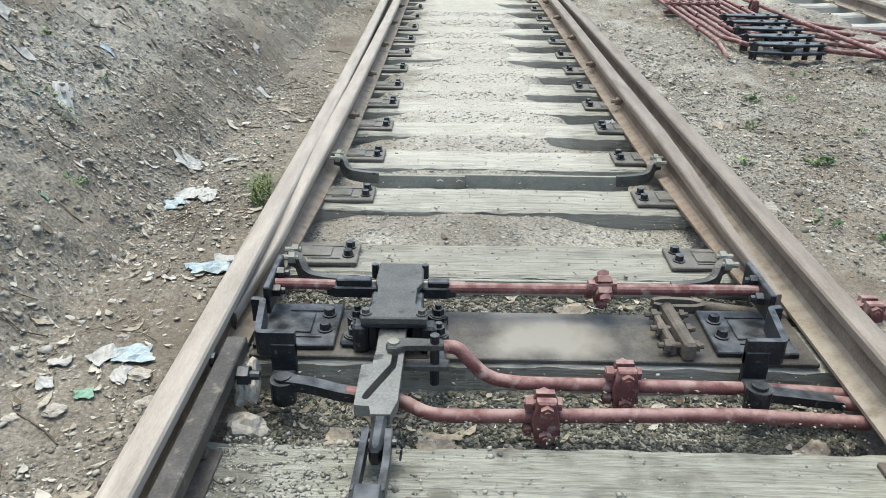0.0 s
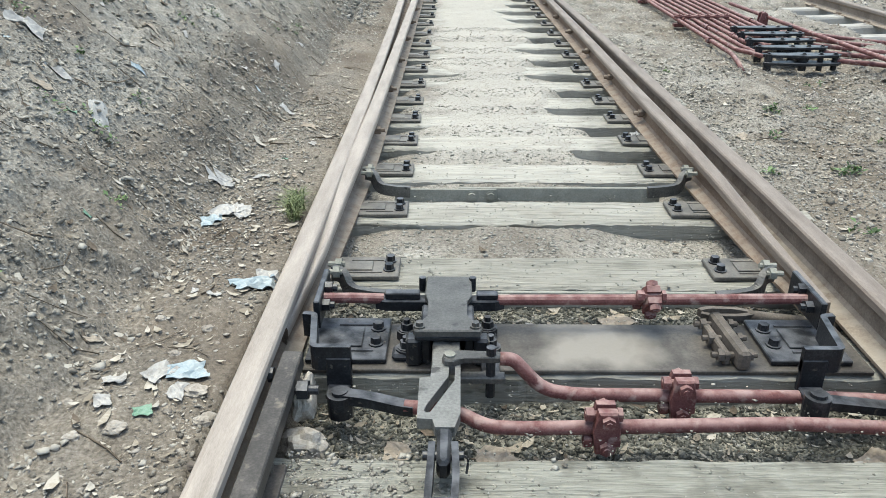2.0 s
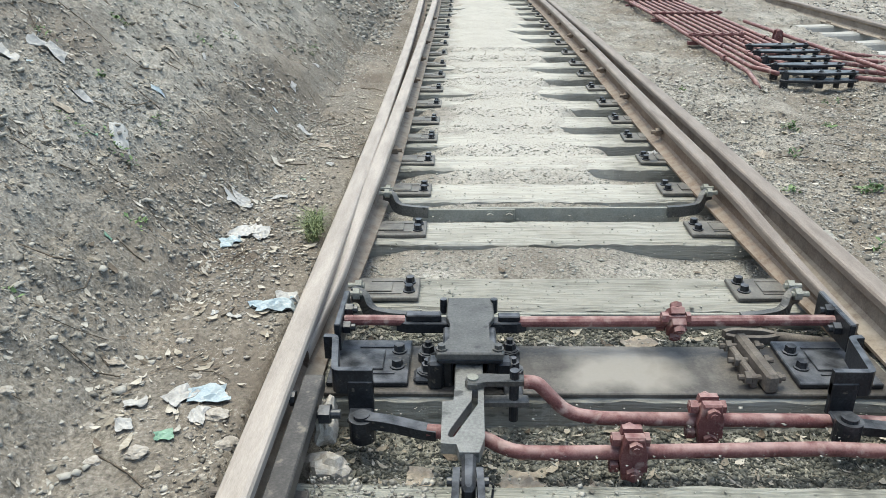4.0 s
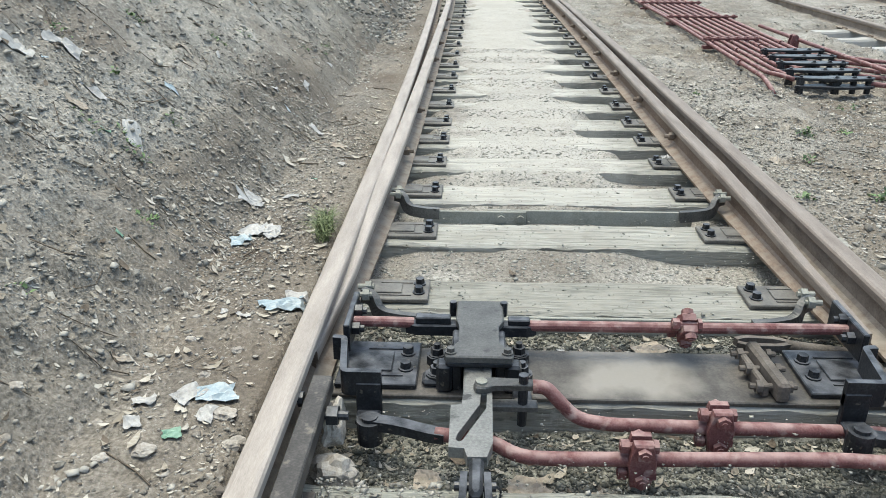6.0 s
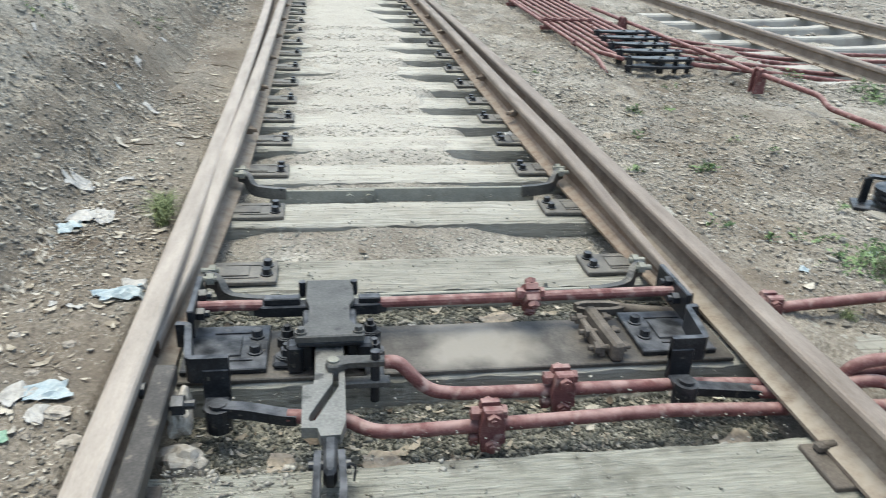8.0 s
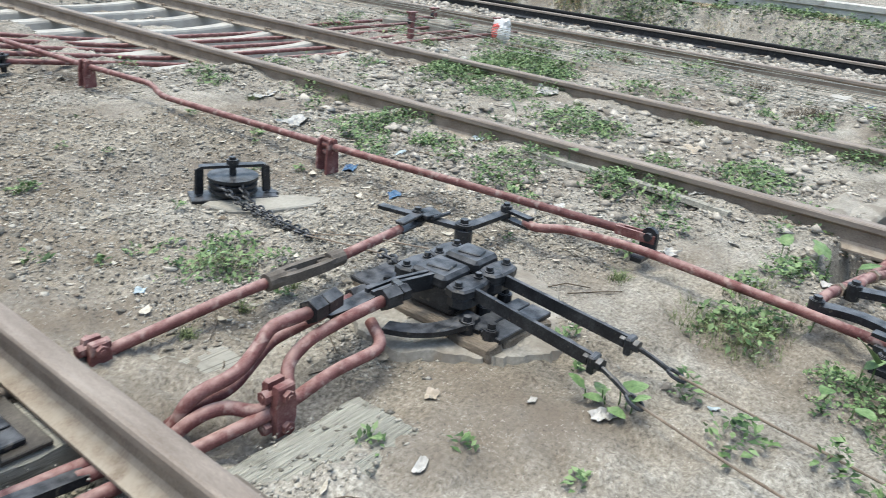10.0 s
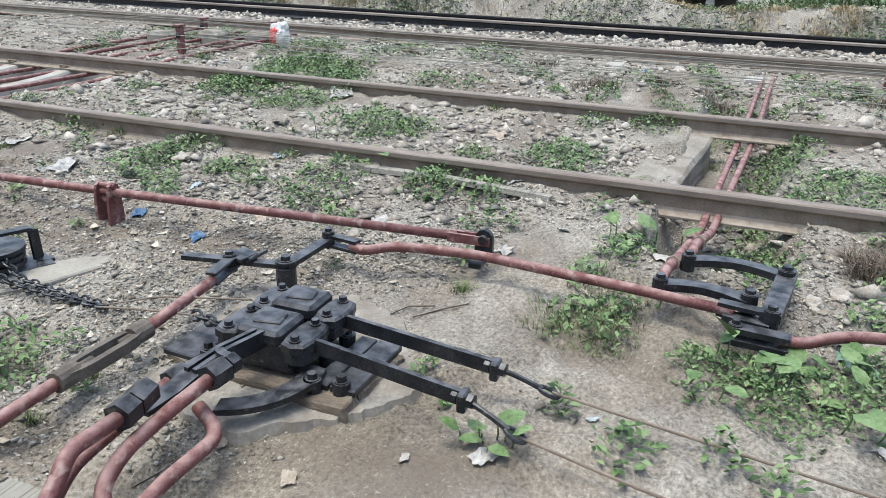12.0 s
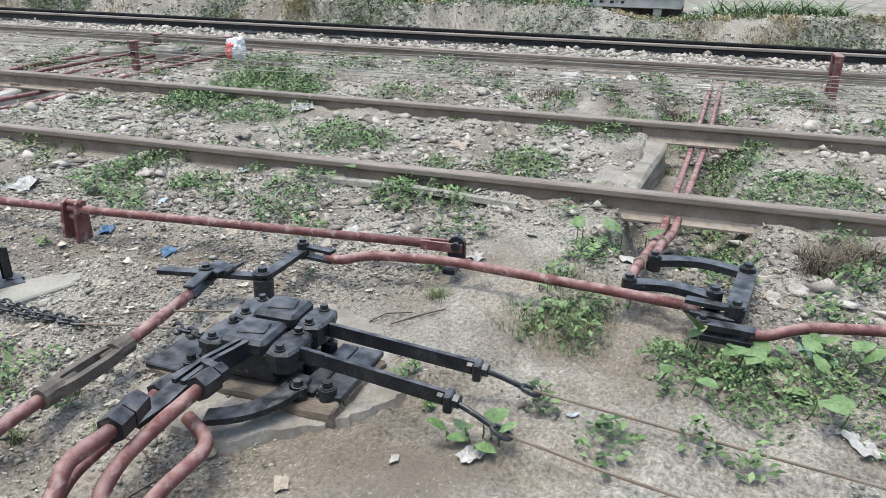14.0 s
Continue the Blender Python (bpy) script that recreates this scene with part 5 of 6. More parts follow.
for k in range(5):
    x, y = 2.0 + 0.045 * k, 5.98 + 0.33 * k
    t = thing("rod_crank", (x + 0.28, y, 0.0), "black painted flat crank joining rods at a corner", "crank", "cranks in a row")
    for z, dy in ((0.045, 0.0), (0.10, 0.02)):
        bm = bmesh.new()
        prism(bm, [(x, y + dy - 0.035), (x + 0.3, y + dy - 0.075), (x + 0.52, y + dy - 0.045), (x + 0.56, y + dy), (x + 0.52, y + dy + 0.045), (x + 0.3, y + dy + 0.07), (x, y + dy + 0.035), (x - 0.03, y + dy)], z, z + 0.02, 0.004)
        part("arm", bm, BLACK, t)
    bm = bmesh.new()
    prism(bm, [(x + 0.24, y - 0.02), (x + 0.30, y - 0.02), (x + 0.27, y + 0.22), (x + 0.21, y + 0.22)], 0.07, 0.09, 0.004)
    part("side_arm", bm, BLACK, t)
    for dx, dy in ((0.01, 0.01), (0.27, 0.0), (0.40, 0.005), (0.51, 0.01)):
        bm = bmesh.new()
        rod(bm, (x + dx, y + dy, 0.0), (x + dx, y + dy, 0.122), 0.03 if dx < 0.3 else 0.022, 10)
        hexbolt(bm, x + dx, y + dy, 0.120, 0.013, 0.008)
        part("pin", bm, BLACK, t)
    r = thing("cross_rod", (x + 0.6, y, 0.03), "red painted rod passing between concrete sleepers", "rod", "cross rods")
    bm = bmesh.new()
    tube(bm, [(x + 0.5, y + 0.01, 0.075), (x + 0.66, y + 0.01, 0.06), (3.3, y - 0.04, 0.01), (3.9, y - 0.07, -0.045), (5.9, y - 0.15, -0.05), (6.4, y - 0.2, 0.02), (8.5, y - 0.3, 0.06)], 0.0195, 10, 0.1)
    part("red_rod", bm, RED, r, smooth=True)

# ---- concrete sleepers laid bare under the next track, sunk ones under the far track ----


def concrete_sleeper(x0, x1, y, z, label):
    t = thing("concrete_sleeper", ((x0 + x1) / 2, y, z), label, "sleeper", "concrete sleepers")
    bm = bmesh.new()
    L_ = x1 - x0
    prof, pts = [], []
    for k in range(25):
        u = k / 24
        wst = 1 - 0.3 * math.exp(-((u - 0.5) / 0.22) ** 2) - 0.22 * math.exp(-(u / 0.05) ** 2) - 0.22 * math.exp(-((u - 1) / 0.05) ** 2)
        top = -0.045 * math.exp(-((u - 0.5) / 0.25) ** 2) + 0.02 * (math.exp(-((u - 0.2) / 0.06) ** 2) + math.exp(-((u - 0.8) / 0.06) ** 2))
        pts.append((x0 + u * L_, y, z))
        prof.append([(-0.13 * wst, -0.2), (0.13 * wst, -0.2), (0.10 * wst, -0.02 + top), (0.085 * wst, top), (-0.085 * wst, top), (-0.10 * wst, -0.02 + top)])
    sweep(bm, pts, prof)
    part("block", bm, CONCRETE, t)
    for s, x in ((1, x0 + 0.2 * L_), (-1, x0 + 0.8 * L_)):
        for q in (-1, 1):
            bm = bmesh.new()
            tube(bm, [(x + q * 0.07, y - 0.05, z + 0.035), (x + q * 0.11, y, z + 0.045), (x + q * 0.07, y + 0.05, z + 0.035)], 0.010, 6)
            part("rail_clip", bm, RUST, t)
    return t


for y in (5.80, 6.45, 7.1, 7.75, 8.4, 9.05, 9.7):
    concrete_sleeper(3.42, 6.42, y, -0.03, "grey waisted concrete sleeper standing bare of ballast")
for k in range(13):
    concrete_sleeper(8.2, 11.2, -2.2 + 0.68 * k, -0.005, "dusty concrete sleeper half buried under the far rails")
TAR = surface("tarred_rail", [(0.008, 0.008, 0.009), (0.014, 0.014, 0.015), (0.03, 0.03, 0.03)], 9.0, 0.9, bump=0.4, fine=90)
rail("check_rail", line([(10.74, -20), (10.74, 2), (10.74, 40)], 2.0), "black oiled rail lying close beside another rail", z0=0.035, top=TAR, web=TAR)

# ---- channel walls under the next track ----
for x0, x1, y0, y1, z1 in ((3.56, 3.98, 0.84, 0.99, -0.03), (4.13, 5.72, 0.77, 1.06, -0.004)):
    bm = bmesh.new()
    box(bm, x0, x1, y0, y1, -0.3, z1, 0.02, -5)
    bmesh.ops.subdivide_edges(bm, edges=bm.edges[:], cuts=5, use_grid_fill=True)
    for v in bm.verts:
        v.co += 0.03 * noise.noise_vector(v.co * 5) + 0.022 * noise.noise_vector(v.co * 17)
    tagged(part("channel_wall", bm, PAD), "rough cast concrete edge of a rod channel", "kerb", "channel walls")

# ---- wires, posts and blocks beyond the next track ----
for k in range(13):
    x = 6.35 + 0.14 * k + 0.05 * math.sin(k * 2.1)
    t = thing("signal_wire", (x, 0, 0.2), "thin grey signal wire stretched low over weeds", "wire", "signal wires")
    bm = bmesh.new()
    pts = [(x + 0.05 * math.sin(j + k), y, 0.17 + 0.10 * ((k * 7) % 5) / 5 + 0.05 * math.cos(j * 1.7 + k)) for j, y in enumerate((-14, -9, -5, -0.56, 3, 6.2, 9, 14))]
    sweep(bm, smooth_path(pts, 1.5, 3), circle(0.0032, 5))
    part("wire", bm, GREY, t)


def wire_post(x, y, h, w, label):
    t = thing("wire_post", (x, y, 0), label, "post", "wire posts")
    bm = bmesh.new()
    for s in ((-1, 1) if w > 0.05 else (0,)):
        box(bm, x + s * w - 0.03, x + s * w + 0.03, y - 0.03, y + 0.03, -0.1, h, 0.005)
    part("upright", bm, RED, t)
    bm = bmesh.new()
    box(bm, x - w - 0.03, x + w + 0.03, y - 0.034, y + 0.034, h, h + 0.02, 0.004)
    part("cross_bar", bm, RED, t)
    bm = bmesh.new()
    box(bm, x - w, x + w, y - 0.012, y + 0.012, h * 0.45, h * 0.52, 0.004)
    part("cross_bar", bm, RED, t)
    for k in range(3):
        bm = bmesh.new()
        rod(bm, (x - w * 0.5 + k * w * 0.5, y - 0.02, h * 0.7), (x - w * 0.5 + k * w * 0.5, y + 0.02, h * 0.7), 0.03, 10)
        part("pulley", bm, BLACK, t)


wire_post(7.95, -0.57, 0.38, 0.13, "red steel wire post with pulleys on rubble")
wire_post(6.72, 5.9, 0.30, 0.03, "rusty short wire post with a black head")
wire_post(7.85, 6.5, 0.24, 0.03, "rusty short wire post with a black head")
wire_post(7.95, 5.62, 0.24, 0.03, "rusty short wire post with a black head")
for x, y, h in ((7.75, 6.3, 0.2), (8.0, 5.85, 0.18), (7.6, 6.9, 0.16)):
    bm = bmesh.new()
    box(bm, x - 0.12, x + 0.12, y - 0.15, y + 0.15, -0.1, h * 0.7, 0.04, 12)
    tagged(part("concrete_block", bm, PAD), "weathered concrete foundation block in weeds", "block", "concrete blocks")
for k in range(4):
    t = thing("far_rod", (12, 5 + k, 0.05), "red painted rod lying near a platform", "rod", "far rods")
    bm = bmesh.new()
    tube(bm, [(11.4, 5.6 + 0.5 * k, 0.05), (13.0, 5.2 + 0.62 * k, 0.12), (16.0, 4.2 + 0.9 * k, 0.1)], 0.03, 8)
    part("red_rod", bm, RED, t)

# ---- low platform edge with painted marks ----
WHITE = surface("dirty_whitewash", [(0.3, 0.29, 0.265), (0.46, 0.45, 0.42), (0.58, 0.57, 0.54)], 4.0, 0.85, bump=0.3, fine=60, spots=(0.3, 0.27, 0.24), spot_scale=6, spot_cut=0.6)
pf = thing("platform_edge", (13.4, 8, 0.3), "long whitewashed concrete beam on short posts", "platform")
bm = bmesh.new()
box(bm, 12.9, 14.2, 0.95, 26, 0.41, 0.64, 0.01)
box(bm, 12.86, 12.92, 0.95, 26, 0.59, 0.68, 0.01)
part("beam", bm, WHITE, pf)
for y in np.arange(1.3, 24, 2.9):
    bm = bmesh.new()
    box(bm, 12.95, 13.15, y - 0.06, y + 0.06, -0.1, 0.41, 0.01)
    part("post", bm, WHITE, pf)
for k in range(26):
    y = 1.8 + 0.16 * k + 0.3 * (k // 6)
    bm = bmesh.new()
    box(bm, 12.894, 12.899, y, y + 0.055, 0.47, 0.505, 0.0)
    part("painted_mark", bm, BLACK, pf)
# dark sheet added at the back, standing in for shade under the beam
bm = bmesh.new()
box(bm, 14.15, 14.2, 0.95, 26, -0.1, 0.41, 0.0)
part("back_wall", bm, PLATE, pf)

# ---- stones, clods and chips on the earth ----
RS = np.random.RandomState(5)


def mesh_from(name, verts, faces, material, kind_label, category, parent=None, smooth=False):
    me = bpy.data.meshes.new(name)
    v = np.asarray(verts, float).reshape(-1, 3)
    f = np.asarray(faces, int)
    me.vertices.add(len(v))
    me.vertices.foreach_set("co", v.reshape(-1))
    me.loops.add(f.size)
    me.loops.foreach_set("vertex_index", f.reshape(-1))
    me.polygons.add(len(f))
    me.polygons.foreach_set("loop_start", np.arange(0, f.size, f.shape[1]))
    me.update()
    me.validate()
    for m in material if isinstance(material, (list, tuple)) else [material]:
        me.materials.append(m)
    return tagged(new(name, me), kind_label, category, kind="stuff")


ICO = bmesh.new()
bmesh.ops.create_icosphere(ICO, subdivisions=1, radius=1)
ICO_V = np.array([v.co[:] for v in ICO.verts])
ICO.verts.ensure_lookup_table()
ICO_F = np.array([[v.index for v in f.verts] for f in ICO.faces])
ICO.free()


OCT_V = np.array([(1, 0, 0), (-1, 0, 0), (0, 1, 0), (0, -1, 0), (0, 0, 1), (0, 0, -1)], float) * 1.15
OCT_F = np.array([(0, 2, 4), (2, 1, 4), (1, 3, 4), (3, 0, 4), (2, 0, 5), (1, 2, 5), (3, 1, 5), (0, 3, 5)])


def pebbles(name, x, y, size, material, label, flat=0.6, sink=0.25, z=None, small=False):
    """Uneven stones, or sharp little crumbs of fewer faces."""
    n = len(x)
    shape, sides = (OCT_V, OCT_F) if small else (ICO_V, ICO_F)
    z = ground_z(x, y) if z is None else z
    jit = 1 + 1.1 * (RS.rand(n, len(shape), 1) - 0.5)
    v = shape[None] * jit * size[:, None, None] * np.stack([0.7 + 0.8 * RS.rand(n), 0.7 + 0.8 * RS.rand(n), flat * (0.6 + 0.8 * RS.rand(n))], -1)[:, None]
    a = RS.rand(n) * 6.283
    c, s = np.cos(a)[:, None], np.sin(a)[:, None]
    tl = (RS.rand(n)[:, None] - 0.5) * 1.2
    vx, vy, vz = v[..., 0] * c - v[..., 1] * s, v[..., 0] * s + v[..., 1] * c, v[..., 2] + v[..., 0] * tl * 0.6
    v = np.stack([vx + x[:, None], vy + y[:, None], vz + (z + size * flat * (0.5 - sink))[:, None]], -1)
    f = (sides[None] + len(shape) * np.arange(n)[:, None, None]).reshape(-1, 3)
    return mesh_from(name, v, f, material, label, "stones")


def area(n, x0, x1, y0, y1, keep=None):
    x, y = x0 + (x1 - x0) * RS.rand(n), y0 + (y1 - y0) * RS.rand(n)
    if keep is not None:
        k = keep(x, y)
        x, y = x[k], y[k]
    return x, y


def clear(x, y):
    on_rail = (np.abs(x + 0.88) < 0.075) | (np.abs(x - 0.88) < 0.075) | (np.abs(x - 4.04) < 0.07) | (np.abs(x - 5.78) < 0.07)
    patch = LAT[2](x, y, 0.9) + 0.6 * LAT[3](x, y, 2.3)
    return ~on_rail & (patch > -0.25 + 0.3 * (RS.rand(len(x)) - 0.5))


def bare(x, y):
    """Not on the smooth trodden earth about the lock."""
    pad = ((x - 2.1) / 0.85) ** 4 + ((y - 1.55) / 0.75) ** 4
    return clear(x, y) & (pad > 1.3 * RS.rand(len(x)) ** 2.2 - 0.12)


def patchy(x, y):
    """Gathered in patches, with smooth earth between them."""
    k = LAT[1](x, y, 0.9) + 0.8 * LAT[2](x, y, 3.1)
    return clear(x, y) & (k > -0.05 + 0.5 * (RS.rand(len(x)) - 0.5))


def power(n, lo, hi, k=2.2):
    u = RS.rand(n)
    return lo * (1 + u * ((hi / lo) ** (1 - k) - 1)) ** (1 / (1 - k))


CLOD = surface("earth_clods", [(0.14, 0.129, 0.11), (0.265, 0.249, 0.217), (0.41, 0.39, 0.346)], 30.0, 0.95, bump=0.8, fine=150, island=0.38)
DUSTY = surface("pale_crumbs", [(0.2, 0.192, 0.165), (0.29, 0.28, 0.247), (0.38, 0.37, 0.33)], 30.0, 0.95, bump=0.5, fine=150, island=0.25)
OILY = surface("oil_darkened_clods", [(0.058, 0.059, 0.05), (0.115, 0.116, 0.10), (0.195, 0.194, 0.17)], 25.0, 0.85, bump=0.8, fine=140, island=0.3)
x, y = area(75000, -4.0, -0.96, 1.0, 7.0, patchy)
pebbles("bank_crumbs", x, y, power(len(x), 0.003, 0.009, 2.4), CLOD, "small earth crumbs scattered over the bank", 0.6, 0.3, small=True)
x, y = area(7000, -4.2, -1.3, 0.9, 8.5, clear)
pebbles("bank_clods", x, y, power(len(x), 0.006, 0.02, 3.0), CLOD, "earth clods scattered over the bank", 0.55, 0.3)
x, y = area(5000, -3.6, -1.0, 0.9, 7.5, clear)
pebbles("bank_stones", x, y, power(len(x), 0.003, 0.013, 2.6), STONE, "small pale stones scattered over the bank", 0.45)
x, y = area(9000, -4.5, -1.2, 8.0, 14.0, clear)
pebbles("far_bank_clods", x, y, power(len(x), 0.01, 0.04), CLOD, "earth clods on the far part of the bank")
x, y = area(80000, 0.95, 4.6, -0.4, 6.0, bare)
pebbles("verge_crumbs", x, y, power(len(x), 0.003, 0.009, 2.4), CLOD, "small earth crumbs between the tracks", 0.6, 0.3, small=True)
x, y = area(5000, 0.95, 4.6, -0.4, 6.5, bare)
pebbles("verge_clods", x, y, power(len(x), 0.006, 0.02, 3.0), CLOD, "earth clods between the tracks", 0.5, 0.3)
x, y = area(34000, 1.0, 3.0, -0.3, 2.5, clear)
pebbles("trodden_crumbs", x, y, power(len(x), 0.0022, 0.008, 2.5), CLOD, "fine earth crumbs on trodden earth about the lock", 0.6, 0.3, small=True)
x, y = area(1500, 1.0, 3.0, -0.3, 2.5, clear)
pebbles("trodden_clods", x, y, power(len(x), 0.004, 0.013, 2.6), CLOD, "earth clods on trodden earth about the lock", 0.55, 0.3)
x, y = area(2600, 3.1, 6.6, -1.0, 6.0, clear)
pebbles("verge_rubble", x, y, power(len(x), 0.012, 0.05, 2.4), STONE, "pale broken rubble about the next track", 0.5, 0.2, small=True)
x, y = area(6500, 1.02, 6.6, -0.6, 9.0, bare)
pebbles("verge_stones", x, y, power(len(x), 0.003, 0.016, 2.6), STONE, "small pale stones between the tracks", 0.5)
x, y = area(30000, 4.2, 13, -3, 12, clear)
pebbles("far_stones", x, y, power(len(x), 0.008, 0.04, 2.4), STONE, "pale rubble about the far tracks", 0.6, 0.2, small=True)
x, y = area(4500, 8.9, 10.5, -3, 10)
pebbles("far_ballast", x, y, power(len(x), 0.02, 0.045, 1.6), STONE, "pale broken ballast between far rails", 0.8)


def crib(x, y):
    k = np.ones(len(x), bool)
    for s in SLEEPER_Y:
        k &= np.abs(y - s) > 0.118
    return k & ~((np.abs(y - 2.03) < 0.15))


x, y = area(13000, -0.80, 0.84, 1.54, 1.91, crib)
pebbles("crib_clods", x, y, power(len(x), 0.002, 0.010, 2.5), OILY, "oil-darkened clods in the crib under the pipes", 0.7, 0.25, small=True)
x, y = area(9000, -0.80, 0.82, 2.15, 2.44, crib)
pebbles("crib_clods", x, y, power(len(x), 0.002, 0.010, 2.5), OILY, "oil-darkened clods in the crib under a rod", 0.7, 0.25, small=True)
x, y = area(14000, -0.85, 0.85, 2.7, 8.0, crib)
pebbles("crib_earth", x, y, power(len(x), 0.003, 0.010, 2.6), DUSTY, "fine earth crumbs between timber sleepers", 0.5, 0.3, small=True)
x, y = area(9000, -0.72, 0.8, 1.28, 6.5)
x, y = x[np.abs(y - 2.03) > 0.16], y[np.abs(y - 2.03) > 0.16]
pebbles("sleeper_crumbs", x, y, power(len(x), 0.0015, 0.005, 2.6), DUSTY, "crumbs of earth lying on sleepers", 0.5, 0.2, np.maximum(ground_z(x, y), -0.003), True)

x, y = area(2600, -0.78, -0.05, 1.30, 1.57)
x, y = np.concatenate([x, 0.99 + 0.5 * RS.rand(350)]), np.concatenate([y, 1.30 + 0.27 * RS.rand(350)])
keep_ = (x > 0.9) | (RS.rand(len(x)) < np.clip(0.9 - (x + 0.78) * 1.6, 0.08, 1))
pebbles("sleeper_clods", x[keep_], y[keep_], power(keep_.sum(), 0.002, 0.009, 2.5), CLOD, "earth clods lying over a sleeper's end", 0.5, 0.2, np.maximum(ground_z(x[keep_], y[keep_]), -0.004), True)


def chips(name, x, y, size, material, label):
    """Thin curled flakes: leaves, bark and scraps."""
    n = len(x)
    z = ground_z(x, y) + 0.004
    a, l, w = RS.rand(n) * 6.283, size, size * (0.14 + 0.5 * RS.rand(n) ** 1.5)
    curl = size * (0.15 + 0.35 * RS.rand(n))
    u = np.array([[-1, 0], [-0.3, -1], [-0.3, 1], [0.4, -0.8], [0.4, 0.8], [1, 0.1]])
    px, py = u[None, :, 0] * l[:, None], u[None, :, 1] * w[:, None]
    lift = (np.abs(u[:, 0]) ** 2)[None] * curl[:, None] + 0.3 * RS.rand(n, 6) * w[:, None]
    c, s = np.cos(a)[:, None], np.sin(a)[:, None]
    X, Y = px * c - py * s + x[:, None], px * s + py * c + y[:, None]
    slope = np.where(x < -1.35, 0.9, 0.0)[:, None]
    v = np.stack([X, Y, z[:, None] + lift - (X - x[:, None]) * slope], -1)
    t = np.array([[0, 1, 2], [1, 3, 2], [2, 3, 4], [3, 5, 4]])
    f = (t[None] + 6 * np.arange(n)[:, None, None]).reshape(-1, 3)
    return mesh_from(name, v, f, material, label, "scraps")


PALELEAF = surface("bleached_leaf", [(0.24, 0.21, 0.165), (0.36, 0.325, 0.265), (0.50, 0.47, 0.41)], 40.0, 0.85, bump=0.2, fine=120, island=0.4)
BARK = surface("dark_twig", [(0.07, 0.055, 0.04), (0.13, 0.105, 0.08), (0.20, 0.165, 0.13)], 30.0, 0.9, bump=0.3, fine=120)
x, y = area(26000, -4.0, -1.1, 0.9, 8.5, patchy)
chips("dull_litter", x, y, power(len(x), 0.004, 0.018, 2.7), CLOD, "grey bark and earth flakes on the bank")
x, y = area(30000, -4.0, -1.0, 0.9, 8.5, patchy)
chips("leaf_litter", x, y, power(len(x), 0.004, 0.024, 2.7), PALELEAF, "bleached leaf and bark scraps on the bank")
x, y = area(14000, 1.0, 5.0, -0.6, 6.5, bare)
chips("dull_litter", x, y, power(len(x), 0.004, 0.02, 2.7), CLOD, "grey bark and earth flakes between tracks")
x, y = area(20000, 1.05, 8.0, -0.6, 8.0, bare)
chips("leaf_litter", x, y, power(len(x), 0.005, 0.035, 2.4), PALELEAF, "bleached leaf and bark scraps between tracks")
x, y = area(9000, -3.8, 8.0, 0.0, 8.0, clear)
chips("dark_litter", x, y, power(len(x), 0.006, 0.03, 2.5), BARK, "dark bark scraps on the earth")
x, y = area(16000, -4.4, -1.0, 6.0, 14.0, clear)
chips("far_litter", x, y, power(len(x), 0.008, 0.035, 2.6), CLOD, "grey flakes on the far part of the bank")
x, y = area(16000, 1.0, 4.0, 5.0, 13.0, clear)
chips("far_litter", x, y, power(len(x), 0.008, 0.035, 2.6), CLOD, "grey flakes on far earth between tracks")
x, y = area(3500, -4.4, 4.0, 5.5, 13.0, lambda u, w: clear(u, w) & (np.abs(u) > 1.0))
chips("far_litter", x, y, power(len(x), 0.008, 0.035, 2.6), PALELEAF, "bleached scraps on far earth beside the track")
x, y = area(2600, 1.0, 3.0, 0.2, 2.5, patchy)
chips("trodden_litter", x, y, power(len(x), 0.004, 0.022, 2.5), PALELEAF, "bleached scraps on trodden earth about the lock")
x, y = area(600, -0.78, 0.8, 1.5, 2.45, crib)
chips("crib_litter", x, y, power(len(x), 0.008, 0.03), PALELEAF, "bleached scraps in the cribs")
x, y = area(420, -1.4, -1.0, 1.0, 6.0)
chips("path_litter", x, y, power(len(x), 0.008, 0.04, 2.2), PALELEAF, "bleached scraps trodden into the path")

# twigs
v, f = [], []
for k in range(260):
    left = RS.rand() < 0.6
    x0 = -1.05 - 2.3 * RS.rand() if left else 1.1 + 4.5 * RS.rand()
    y0 = 1.0 + 5 * RS.rand()
    a, l, r = RS.rand() * 6.28, 0.03 + 0.09 * RS.rand(), 0.0015 + 0.002 * RS.rand()
    for j in range(3):
        s = (j - 1) * l
        cx, cy = x0 + s * math.cos(a) + 0.2 * l * (j == 1), y0 + s * math.sin(a)
        cz = float(ground_z(cx, cy)) + 0.006
        for q in range(3):
            v.append((cx - math.sin(a) * r * math.cos(q * 2.1), cy + math.cos(a) * r * math.cos(q * 2.1), cz + r * math.sin(q * 2.1)))
    b0 = k * 9
    for j in range(2):
        for q in range(3):
            f.append((b0 + j * 3 + q, b0 + j * 3 + (q + 1) % 3, b0 + j * 3 + 3 + (q + 1) % 3, b0 + j * 3 + 3 + q))
mesh_from("twigs", v, f, BARK, "thin dry twigs strewn on the earth", "twigs")

# ---- plants ----


